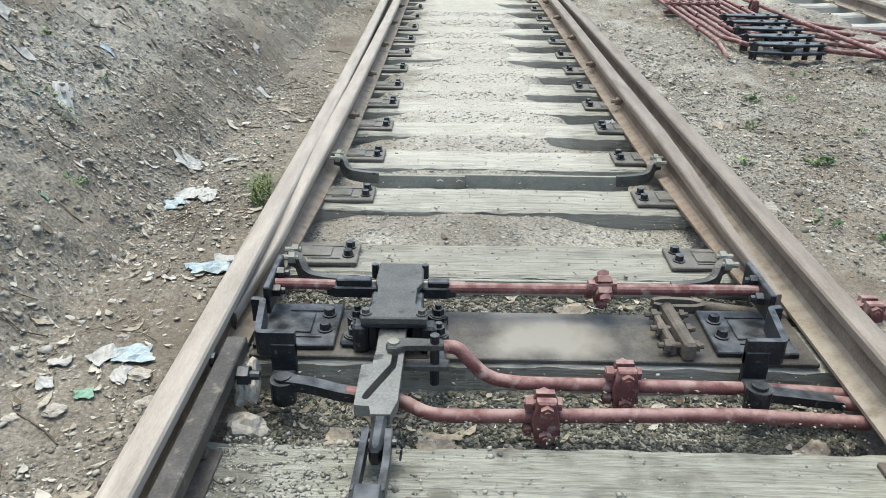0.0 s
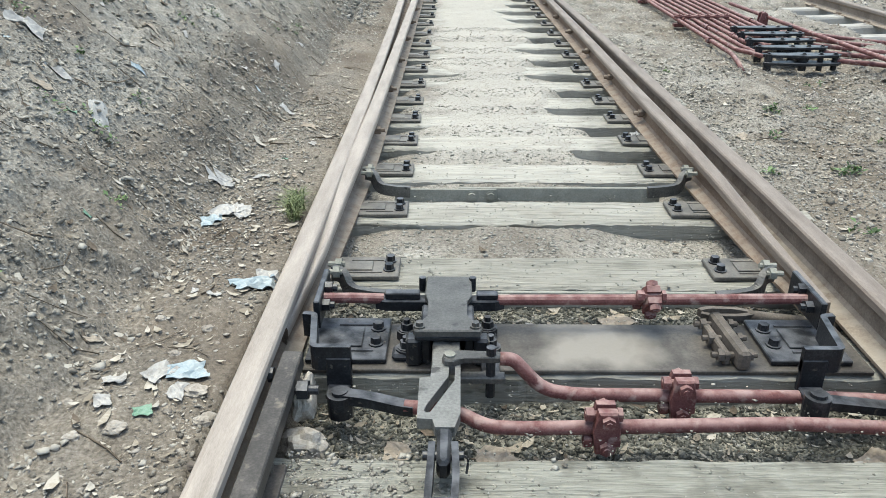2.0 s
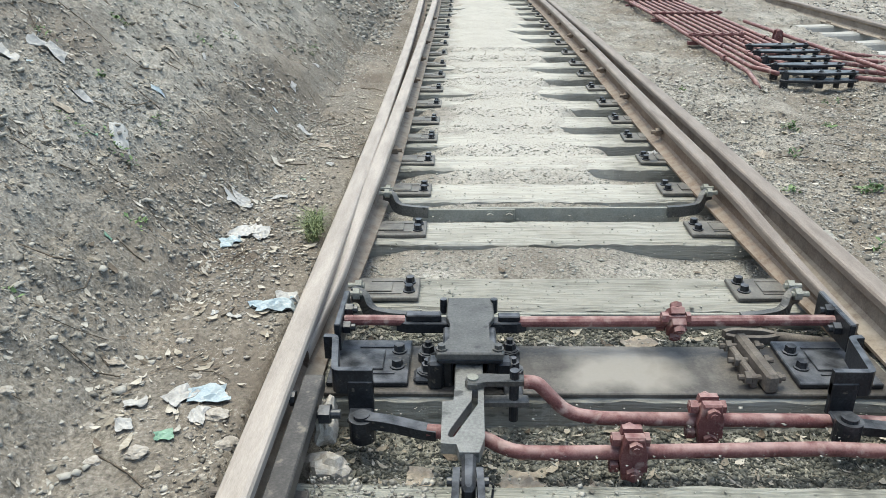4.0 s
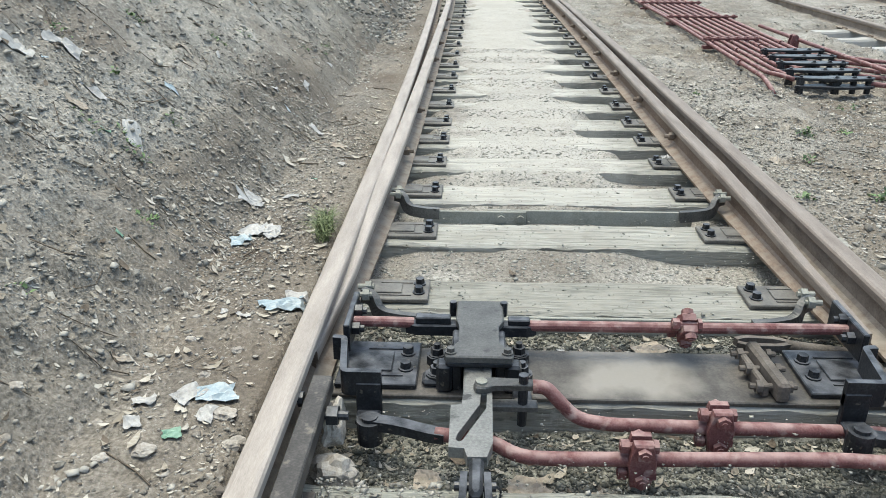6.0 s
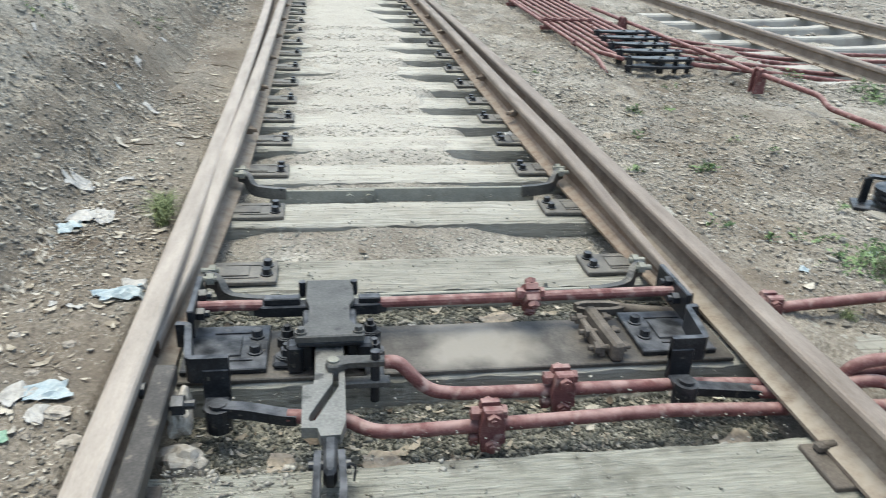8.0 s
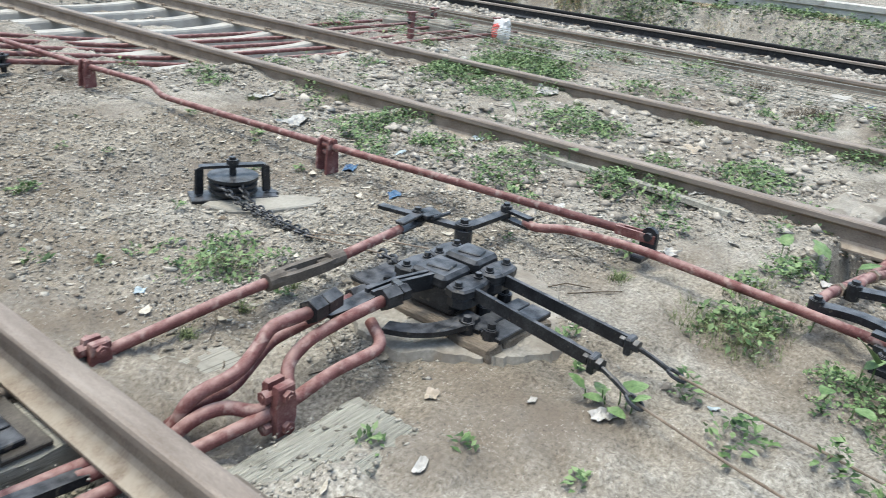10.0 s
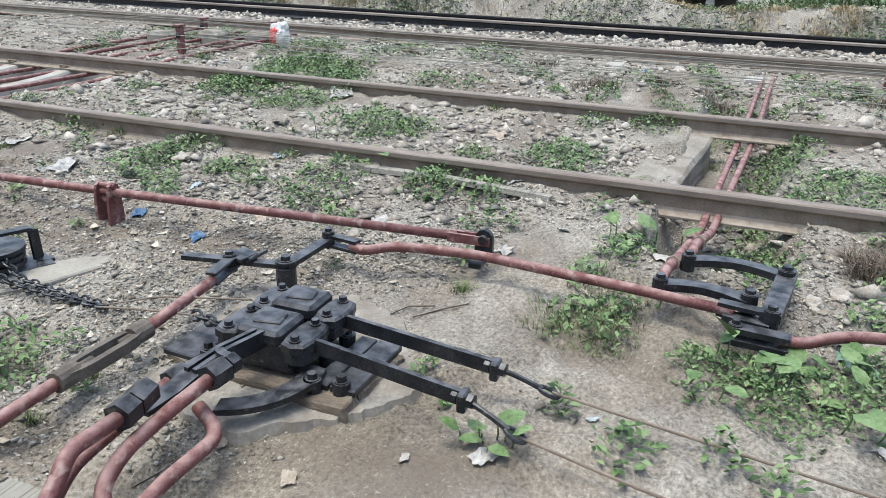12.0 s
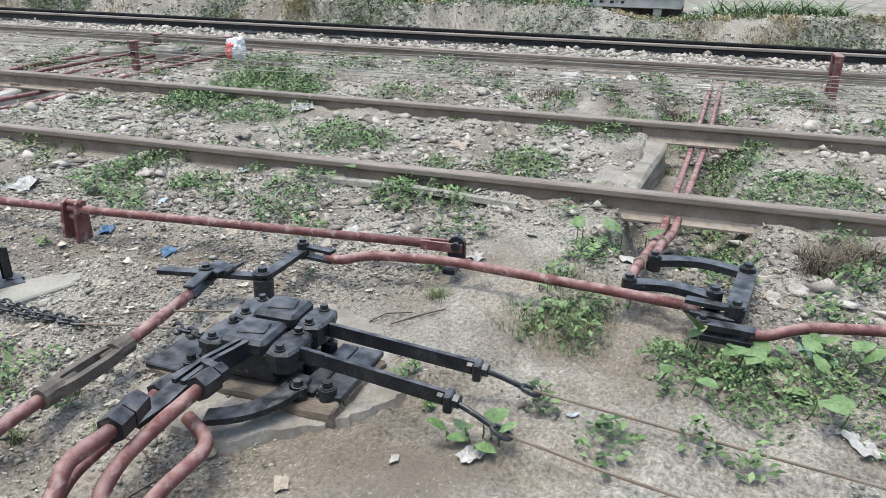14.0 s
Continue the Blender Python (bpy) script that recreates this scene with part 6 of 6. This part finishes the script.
def weeds(name, spots, material, label, leaf=0.02, tall=0.05, narrow=0.45, per=900):
    """Clumps of small leaves on short stems; spots: x, y, radius, share."""
    V, F = [], []
    for cx, cy, rad, share in spots:
        n = int(per * rad * rad * 12 * share) + 12
        rr_, aa = rad * np.sqrt(RS.rand(n)) * (0.6 + 0.7 * RS.rand(n)), RS.rand(n) * 6.283
        x, y = cx + rr_ * np.cos(aa), cy + rr_ * np.sin(aa) * (0.6 + 0.4 * RS.rand())
        h = tall * (0.15 + RS.rand(n)) * np.clip(1.25 - rr_ / rad, 0.25, 1.2)
        z = ground_z(x, y) + h
        a, up = RS.rand(n) * 6.283, 0.2 + 0.9 * RS.rand(n)
        L_ = leaf * (0.5 + RS.rand(n))
        W_ = L_ * narrow * (0.7 + 0.6 * RS.rand(n))
        dx, dy, dz = np.cos(a) * np.cos(up), np.sin(a) * np.cos(up), np.sin(up)
        sx, sy = -np.sin(a), np.cos(a)
        P0 = np.stack([x, y, z], -1)
        D = np.stack([dx, dy, dz], -1) * L_[:, None]
        S = np.stack([sx, sy, 0.3 * (RS.rand(n) - 0.5)], -1) * W_[:, None]
        tip = P0 + D * 2 - np.stack([0 * x, 0 * x, L_ * 0.5], -1)
        quad = np.stack([P0, P0 + D * 0.9 + S, tip, P0 + D * 0.9 - S], 1)
        b0 = sum(len(q) for q in V)
        V.append(quad.reshape(-1, 3))
        F.append(np.arange(n * 4).reshape(n, 4) + b0)
    return mesh_from(name, np.concatenate(V), np.concatenate(F), material, label, "weeds")


def tufts(name, spots, material, label, tall=0.12, per=260, wide=0.003):
    """Clumps of thin bent blades."""
    V, F, b0 = [], [], 0
    for cx, cy, rad, share in spots:
        n = int(per * rad * 8 * share) + 8
        rr_, aa = rad * RS.rand(n), RS.rand(n) * 6.283
        x, y = cx + rr_ * np.cos(aa), cy + rr_ * np.sin(aa)
        z = ground_z(x, y) - 0.004
        H_ = tall * (0.4 + 0.9 * RS.rand(n))
        a = RS.rand(n) * 6.283
        lean = H_ * (0.4 + 1.3 * RS.rand(n))
        d = np.stack([np.cos(a), np.sin(a), 0 * a], -1)
        s = np.stack([-np.sin(a), np.cos(a), 0 * a], -1) * wide
        P0 = np.stack([x, y, z], -1)
        P1 = P0 + d * lean[:, None] * 0.35 + np.stack([0 * a, 0 * a, H_ * 0.7], -1)
        P2 = P0 + d * lean[:, None] + np.stack([0 * a, 0 * a, H_ * (0.75 + 0.3 * RS.rand(n))], -1)
        q = np.stack([P0 - s, P0 + s, P1 + s * 0.8, P1 - s * 0.8, P1 - s * 0.8, P1 + s * 0.8, P2 + s * 0.15, P2 - s * 0.15], 1)
        V.append(q.reshape(-1, 3))
        F.append((np.arange(n * 8).reshape(n * 2, 4)) + b0)
        b0 += n * 8
    return mesh_from(name, np.concatenate(V), np.concatenate(F), material, label, "grass")


def scattered(n, x0, x1, y0, y1, r0, r1, share=1.0):
    return [(x0 + (x1 - x0) * RS.rand(), y0 + (y1 - y0) * RS.rand(), r0 + (r1 - r0) * RS.rand() ** 2, share) for _ in range(n)]


weeds("crank_weeds", [(2.53, 0.43, 0.17, 1.2), (2.48, 0.28, 0.2, 1.2), (2.56, 0.57, 0.12, 1), (2.54, 0.10, 0.18, 1), (2.76, 0.0, 0.12, 0.8), (2.3, 0.3, 0.12, 0.5), (2.7, -0.25, 0.25, 0.8), (2.35, -0.1, 0.2, 0.5), (3.45, 0.85, 0.14, 0.7), (3.9, 0.42, 0.22, 0.8), (3.6, 0.35, 0.15, 0.6)], LEAF, "fresh green low weeds growing round the cranks", 0.0105, 0.05, 0.5, 1250)
weeds("verge_weeds", [(4.05, 1.9, 0.25, 0.6), (3.85, 1.7, 0.15, 0.5), (4.78, 1.51, 0.28, 0.9), (4.88, 2.8, 0.32, 0.8), (3.81, 1.96, 0.2, 0.8), (5.56, 4.36, 0.4, 0.9), (6.85, 4.55, 0.5, 0.9), (3.83, 3.57, 0.25, 0.7), (4.5, 0.32, 0.25, 0.8), (5.2, 0.3, 0.25, 0.7), (3.7, 0.4, 0.25, 1.0), (4.7, 2.6, 0.2, 0.6), (5.66, 4.57, 0.25, 0.8), (5.3, 3.7, 0.35, 0.7), (6.15, 4.46, 0.3, 0.8), (6.5, 4.0, 0.4, 0.9), (6.0, 3.4, 0.25, 0.6), (5.72, 1.1, 0.22, 0.7), (5.66, 0.29, 0.28, 0.9), (4.2, 1.1, 0.15, 0.5), (2.15, 0.88, 0.06, 0.8), (2.02, 0.68, 0.10, 0.5), (2.09, 0.45, 0.08, 0.6), (2.05, 0.32, 0.07, 0.5), (4.7, -0.1, 0.4, 0.6), (3.6, 3.6, 0.3, 0.35), (4.1, 4.5, 0.3, 0.4), (4.3, 2.95, 0.15, 0.6)] + scattered(95, 3.2, 7.4, -1.5, 6, 0.05, 0.2, 0.45) + scattered(40, 2.95, 4.0, -0.6, 4.5, 0.04, 0.14, 0.6) + [(2.72, 0.98, 0.14, 0.5), (2.83, 0.84, 0.12, 0.5), (3.0, 1.0, 0.1, 0.5), (2.62, 0.84, 0.1, 0.4)], LEAF, "dull green low weeds between tracks", 0.015, 0.07, 0.5, 1000)
weeds("far_weeds", scattered(46, 6.3, 8.3, -3, 8, 0.12, 0.4, 0.6) + scattered(85, 11.0, 12.8, -5, 12, 0.25, 0.6, 0.8) + [(9.0, 4.7, 0.3, 0.6), (8.2, 4.2, 0.5, 0.7), (8.3, 3.2, 0.4, 0.7)], LEAF, "green weeds about the far track", 0.022, 0.09, 0.5, 260)
weeds("verge_sprigs", [(1.55, 3.66, 0.07, 1.2), (1.56, 4.67, 0.07, 1), (1.13, 3.59, 0.05, 1), (1.68, 2.47, 0.2, 0.8), (1.85, 2.6, 0.1, 0.5), (2.52, 3.3, 0.06, 0.5), (3.6, 5.1, 0.15, 0.7), (1.9, 2.35, 0.08, 0.3), (1.4, 4.2, 0.04, 0.8)] + scattered(30, 1.1, 3.2, -0.2, 6, 0.015, 0.05, 0.8), LEAF, "small green sprigs in bare earth", 0.014, 0.04, 0.45, 900)
weeds("bank_sprigs", [(-2.1, 4.0, 0.06, 0.8), (-1.9, 4.6, 0.05, 0.8), (-1.85, 5.0, 0.05, 0.6), (-1.75, 3.0, 0.05, 0.7), (-2.3, 3.0, 0.05, 0.5)] + scattered(22, -2.9, -1.45, 1.6, 6.5, 0.015, 0.05, 0.5), LEAF, "sparse green sprigs on the bank", 0.012, 0.03, 0.45, 700)
tufts("rail_tuft", [(-1.03, 3.05, 0.045, 2.0), (-1.05, 3.15, 0.04, 2.0), (-1.02, 2.96, 0.03, 1.5)], GRASSY, "green grass tuft growing against a rail", 0.055, 200, 0.002)
tufts("verge_grass", [(2.69, 1.0, 0.16, 0.7), (2.8, 0.85, 0.14, 0.7), (3.01, 0.97, 0.12, 0.6), (2.62, 0.85, 0.12, 0.6), (2.74, 1.39, 0.05, 0.6), (1.55, 2.16, 0.02, 0.8), (1.76, 2.15, 0.02, 0.6), (1.3, 2.1, 0.03, 0.6), (1.62, 1.95, 0.02, 0.5), (1.7, 2.45, 0.12, 0.4)] + scattered(30, 3.2, 7.6, -1.5, 6, 0.05, 0.15, 0.4), GRASSY, "thin dull grass in tufts between tracks", 0.035, 420, 0.0016)
tufts("dry_weed", [(3.63, -0.02, 0.10, 1.2), (3.75, -0.2, 0.12, 1.0), (3.5, 0.0, 0.08, 0.8)] + scattered(14, 6.4, 8.2, -3, 6, 0.1, 0.25, 0.5), BARK, "dry brown brittle weed on the verge", 0.08, 300, 0.0022)
tufts("far_dry_grass", scattered(70, 11.2, 12.9, -6, 13, 0.2, 0.5, 0.9) + scattered(24, 12.8, 16, -8, 0.4, 0.3, 0.7, 1.0), DRYGRASS, "pale dry grass on the strip before a platform", 0.07, 150, 0.0045)
tufts("reed_clump", [(13.2, -0.3, 0.35, 1.0), (13.5, -1.0, 0.5, 0.8), (13.1, 0.3, 0.3, 0.6)], LEAF, "tall bent green reeds beside rubble", 0.5, 160, 0.014)


def big_leaf(x, y, z, size, ang, lift, label="broad green dusty leaf standing on a stem"):
    t = thing("broad_leaf", (x, y, 0.0), label, "leaf", "broad leaves")
    bm = bmesh.new()
    out = [(0, 0), (0.35, 0.42), (0.75, 0.40), (1.1, 0.2), (1.25, 0.0), (1.1, -0.2), (0.75, -0.40), (0.35, -0.42)]
    c = bm.verts.new((0.6, 0, 0.05))
    vs = [bm.verts.new((u, w, 0.10 * abs(w) * 2 - 0.10 * u * u)) for u, w in out]
    for a, b in zip(vs, vs[1:] + vs[:1]):
        bm.faces.new((a, b, c))
    bmesh.ops.transform(bm, matrix=Matrix.Translation((x, y, z)) @ Matrix.Rotation(ang, 4, "Z") @ Matrix.Rotation(-lift, 4, "Y") @ Matrix.Scale(size, 4), verts=bm.verts)
    part("blade", bm, LEAF, t)
    bm = bmesh.new()
    tube(bm, [(x + 0.03, y + 0.01, float(ground_z(x, y)) - 0.01), (x + 0.01, y, z * 0.5), (x, y, z)], 0.0025, 5)
    part("stem", bm, LEAF, t)


for x, y, z, s, a, l in ((2.60, 0.47, 0.10, 0.10, 2.3, 0.9), (2.52, 0.40, 0.07, 0.07, -1.2, 0.3), (2.48, 0.33, 0.07, 0.075, -0.6, 0.3), (2.56, 0.28, 0.07, 0.07, 2.2, 0.3), (2.42, 0.55, 0.06, 0.055, 3.0, 0.2), (2.36, 0.47, 0.06, 0.06, -2.2, 0.2), (2.62, 0.12, 0.07, 0.07, 0.4, 0.3), (2.66, 0.02, 0.08, 0.07, -1.0, 0.3), (2.58, -0.06, 0.07, 0.07, -2.4, 0.3), (1.90, 1.02, 0.03, 0.05, 2.0, 0.2), (1.88, 1.0, 0.03, 0.05, -1.8, 0.1), (1.93, 0.97, 0.03, 0.045, -0.5, 0.2), (1.92, 1.03, 0.035, 0.045, 1.0, 0.3), (3.47, 0.80, 0.08, 0.09, 1.4, 0.7), (3.55, 0.86, 0.06, 0.07, 0.2, 0.5), (4.33, 2.94, 0.12, 0.09, 2.0, 1.2), (3.52, 0.70, 0.06, 0.07, -1.2, 0.5)):
    big_leaf(x, y, z, s, a, l)
LEAFY = np.random.RandomState(21)
for k in range(32):
    cx, cy, spread_ = ((2.52, 0.30, 0.16), (2.66, 0.02, 0.12), (3.5, 0.8, 0.10), (1.91, 1.0, 0.03), (4.3, 2.3, 0.3))[(0, 0, 1, 1, 2, 3, 4)[k % 7]]
    x, y = cx + spread_ * LEAFY.randn(), cy + spread_ * LEAFY.randn()
    big_leaf(x, y, float(ground_z(x, y)) + 0.03 + 0.05 * LEAFY.rand(), 0.032 + 0.05 * LEAFY.rand(), 6.28 * LEAFY.rand(), 0.1 + 0.7 * LEAFY.rand())

# ---- litter, each piece a thing of its own ----
TINTS = {
    "white": PAPER,
    "blue": surface("pale_blue_wrapper", [(0.22, 0.29, 0.34), (0.36, 0.43, 0.46), (0.52, 0.55, 0.55)], 25.0, 0.4, bump=0.2, fine=90),
    "brown": surface("buff_paper", [(0.25, 0.21, 0.16), (0.36, 0.31, 0.25), (0.48, 0.43, 0.36)], 20.0, 0.8, bump=0.2, fine=90),
    "green": surface("faded_green_plastic", [(0.10, 0.22, 0.15), (0.2, 0.33, 0.24), (0.36, 0.46, 0.38)], 20.0, 0.4, bump=0.2, fine=90),
    "deepblue": surface("blue_plastic", [(0.03, 0.07, 0.16), (0.06, 0.13, 0.24), (0.12, 0.2, 0.3)], 20.0, 0.4, bump=0.2, fine=90),
    "red": surface("red_plastic", [(0.45, 0.06, 0.06), (0.58, 0.11, 0.10), (0.65, 0.25, 0.22)], 12.0, 0.4, bump=0.2, fine=90),
    "orange": surface("orange_wrapper", [(0.4, 0.14, 0.05), (0.5, 0.2, 0.08), (0.55, 0.3, 0.15)], 12.0, 0.5, bump=0.2, fine=90),
}
NAMES = {"white": "crumpled dirty white plastic scrap lying on earth", "blue": "crumpled pale blue plastic wrapper on earth", "brown": "torn buff paper scrap on earth", "green": "faded green plastic scrap on earth", "deepblue": "crumpled blue plastic bag on earth", "red": "torn red plastic scrap on earth", "orange": "flat orange wrapper on earth"}


def scrap(x, y, size, tint, ang=None, long=1.0, puff=0.16, z=None):
    size *= 0.68
    k = RS.rand() * 100
    ang = RS.rand() * 6.28 if ang is None else ang
    bm = bmesh.new()
    bmesh.ops.create_grid(bm, x_segments=7, y_segments=7, size=1)
    ca, sa = math.cos(ang), math.sin(ang)
    for v in bm.verts:
        u, w = v.co.x, v.co.y
        rim = 1 + 0.4 * noise.noise((u * 0.9 + k, w * 0.9, k)) + 0.12 * noise.noise((u * 3 + k, w * 3, 0))
        px, py = u * size * long * rim * 0.5, w * size * rim * 0.5
        X, Y = x + px * ca - py * sa, y + px * sa + py * ca
        g = float(ground_z(X, Y)) if z is None else z
        v.co = Vector((X, Y, g + 0.006 + size * puff * max(0, 0.35 + noise.noise((u * 2.2 + k, w * 2.2, k * 2)) + 0.4 * noise.noise((u * 5 + k, w * 5, 1)))))
    r = bmesh.ops.extrude_face_region(bm, geom=bm.faces[:])
    bmesh.ops.translate(bm, verts=[q for q in r["geom"] if isinstance(q, bmesh.types.BMVert)], vec=(0, 0, 0.0015))
    return tagged(part("litter_scrap", bm, TINTS[tint]), NAMES[tint], "litter", "scraps of litter")


for x, y, s, c, a, l in ((-1.40, 3.30, 0.10, "white", 0.3, 1.5), (-1.30, 3.02, 0.16, "white", 0.8, 1.3), (-1.34, 2.92, 0.12, "blue", 2.0, 1.2), (-1.24, 2.98, 0.10, "white", 1.2, 1.2), (-1.25, 3.41, 0.05, "white", 0.1, 2.2), (-1.41, 3.36, 0.08, "white", 0.4, 1.2), (-1.04, 2.38, 0.13, "blue", 0.5, 1.7), (-1.02, 2.46, 0.08, "white", 0.2, 1.3), (-1.22, 2.31, 0.035, "white", 0.0, 1.0), (-1.15, 2.28, 0.03, "white", 2.6, 2.5), (-1.10, 1.84, 0.11, "blue", 0.3, 1.5), (-1.17, 1.83, 0.10, "white", 1.0, 1.2), (-1.28, 1.80, 0.07, "white", 0.3, 1.2), (-1.27, 1.70, 0.06, "white", 2.0, 1.2), (-1.16, 1.67, 0.05, "green", 0.4, 1.4), (-1.10, 1.75, 0.07, "white", 1.5, 1.2), (-1.36, 4.57, 0.07, "white", 2.7, 2.0), (-1.17, 4.23, 0.05, "brown", 2.9, 2.5), (-1.80, 3.10, 0.09, "white", 2.0, 2.2), (-1.95, 3.15, 0.06, "white", 0.6, 2.0), (-2.12, 3.3, 0.13, "white", 0.3, 1.3), (-2.2, 3.05, 0.14, "white", 1.0, 1.3), (-1.95, 3.0, 0.06, "brown", 0.4, 1.6), (-1.84, 2.98, 0.03, "green", 0.2, 1.6), (-1.62, 2.5, 0.025, "green", 0.2, 1.2), (-1.2, 3.7, 0.03, "green", 0.3, 1.3), (-1.6, 4.6, 0.06, "white", 1.8, 1.6), (-1.42, 2.0, 0.04, "brown", 1.0, 2.0)):
    scrap(x, y, s, c, a, l)
for x, y, s, c, a, l in ((0.17, 2.32, 0.10, "brown", 0.4, 1.5), (-0.08, 1.62, 0.09, "brown", 0.8, 1.2), (-0.26, 1.66, 0.11, "brown", 0.2, 1.5), (-0.12, 2.30, 0.03, "white", 0.4, 1.2), (0.62, 1.60, 0.10, "white", 0.3, 1.8), (0.70, 1.66, 0.08, "brown", 0.7, 1.8), (-0.52, 1.68, 0.10, "brown", 1.5, 1.2), (-0.45, 1.60, 0.05, "blue", 0.3, 1.2)):
    scrap(x, y, s, c, a, l)
scrap(0.60, 4.08, 0.06, "white", 0.5, 1.2, 0.4, 0.045)
for x, y, s, c, a, l in ((2.27, 0.04, 0.085, "white", 0.5, 1.7), (2.55, 0.22, 0.14, "brown", 0.4, 1.6), (2.50, 0.12, 0.08, "brown", 1.4, 1.6), (2.76, 0.10, 0.12, "green", 0.2, 1.8), (5.70, 1.51, 0.18, "white", 0.5, 1.2), (5.03, 2.02, 0.18, "brown", 0.2, 1.4), (5.72, 3.53, 0.25, "white", 0.5, 1.3), (5.91, 3.30, 0.16, "white", 0.9, 1.3), (4.18, 2.80, 0.16, "blue", 1.4, 2.0), (4.14, 3.24, 0.12, "brown", 0.9, 1.3), (4.30, 3.27, 0.13, "brown", 0.4, 1.1), (2.93, 3.05, 0.10, "deepblue", 0.5, 1.5), (2.81, 2.62, 0.08, "deepblue", 0.9, 1.3), (4.15, 1.36, 0.14, "deepblue", 0.2, 1.6), (4.01, 1.58, 0.07, "white", 0.9, 1.2), (2.14, 0.79, 0.035, "blue", 1.3, 1.4), (1.78, 1.18, 0.035, "white", 0.1, 1.2), (1.62, 1.41, 0.05, "brown", 0.5, 1.6), (3.16, 2.50, 0.09, "brown", 2.2, 1.6), (5.83, -0.11, 0.13, "orange", 1.3, 1.8), (3.06, 0.98, 0.06, "white", 0.4, 1.4), (8.0, 1.5, 0.1, "deepblue", 0.4, 1.0), (1.86, 1.0, 0.07, "white", 2.6, 1.5), (1.13, 1.05, 0.09, "white", 0.1, 1.8), (1.2, 1.16, 0.05, "brown", 0.4, 1.6), (1.34, 1.22, 0.04, "white", 0.3, 1.6), (1.75, 2.6, 0.05, "blue", 0.9, 1.0), (1.36, 2.45, 0.05, "blue", 0.9, 1.0), (1.25, 4.3, 0.07, "brown", 0.9, 1.4), (3.3, 0.72, 0.10, "white", 1.0, 1.8), (3.3, 2.0, 0.10, "white", 0.4, 1.3), (3.45, 2.3, 0.12, "brown", 0.6, 1.3), (3.3, 3.9, 0.2, "white", 0.3, 1.5), (3.6, 4.6, 0.2, "white", 0.2, 1.5), (3.5, 1.2, 0.07, "white", 0.4, 1.4)):
    scrap(x, y, s, c, a, l)
BAGWHITE = surface("white_bag_plastic", [(0.55, 0.54, 0.53), (0.68, 0.67, 0.66), (0.76, 0.75, 0.74)], 14.0, 0.4, bump=0.3, fine=50)
bag = thing("carrier_bag", (7.7, 5.35, 0.1), "crumpled red and white plastic carrier bag on a post", "bag")
lump("white_side", 7.64, 5.33, 0.17, 0.08, 0.10, 0.15, BAGWHITE, "", "", 2.0, bag)
lump("red_side", 7.585, 5.37, 0.15, 0.06, 0.06, 0.085, TINTS["red"], "", "", 5.0, bag)
for k in range(70):
    left = k < 35
    x = -1.1 - 2.0 * RS.rand() if left else 3.1 + 4.6 * RS.rand()
    y = (1.3 + 5 * RS.rand()) if left else (-1.0 + 6.5 * RS.rand())
    scrap(x, y, 0.025 + 0.045 * RS.rand() ** 2 + (0 if left else 0.04), ("white", "white", "brown", "brown", "blue")[k % 5], None, 1 + RS.rand())

# ---- single stones and a split plank ----
for k, (x, y, s) in enumerate(((-1.38, 1.73, 0.028), (-1.11, 2.07, 0.03), (-1.17, 1.95, 0.028), (-1.05, 1.76, 0.05), (-1.53, 1.67, 0.03), (-1.30, 1.58, 0.03), (-1.27, 2.13, 0.025), (-1.0, 1.66, 0.045), (-1.2, 1.6, 0.04), (5.35, 2.2, 0.05), (6.2, 1.9, 0.06), (3.3, 0.1, 0.05), (3.2, 0.2, 0.04), (4.2, 2.5, 0.06), (4.25, 2.2, 0.06), (7.0, 2.4, 0.08), (7.3, 0.3, 0.08), (7.6, -0.2, 0.1), (7.4, -1.0, 0.1), (4.0, 3.66, 0.055), (3.72, 3.45, 0.06), (3.63, 0.90, 0.06))):
    s *= 0.65 if k < 9 else 1.0
    lump("stone", x, y, float(ground_z(x, y)) + 0.15 * s, s, s * 0.8, s * 0.5, STONE, "rounded pale grey stone half sunk in earth", "stone", 11.0 + k)
for k in range(26):
    x, y = 12.9 + 1.6 * RS.rand(), -1.6 + 2.3 * RS.rand()
    lump("rubble", x, y, 0.1 + 0.15 * RS.rand(), 0.2, 0.25, 0.16, WHITE, "whitewashed broken rubble beside the platform's end", "rubble", 40.0 + k)
bm = bmesh.new()
sweep(bm, [(3.93, 2.62, 0.03), (3.90, 1.95, 0.035), (3.86, 1.35, 0.03)], [(-0.03, -0.012), (0.03, -0.012), (0.026, 0.014), (-0.026, 0.014)])
for v in bm.verts:
    v.co += 0.012 * noise.noise_vector(v.co * 5)
tagged(part("split_plank", bm, WOOD), "split weathered plank lying along a rail", "plank")
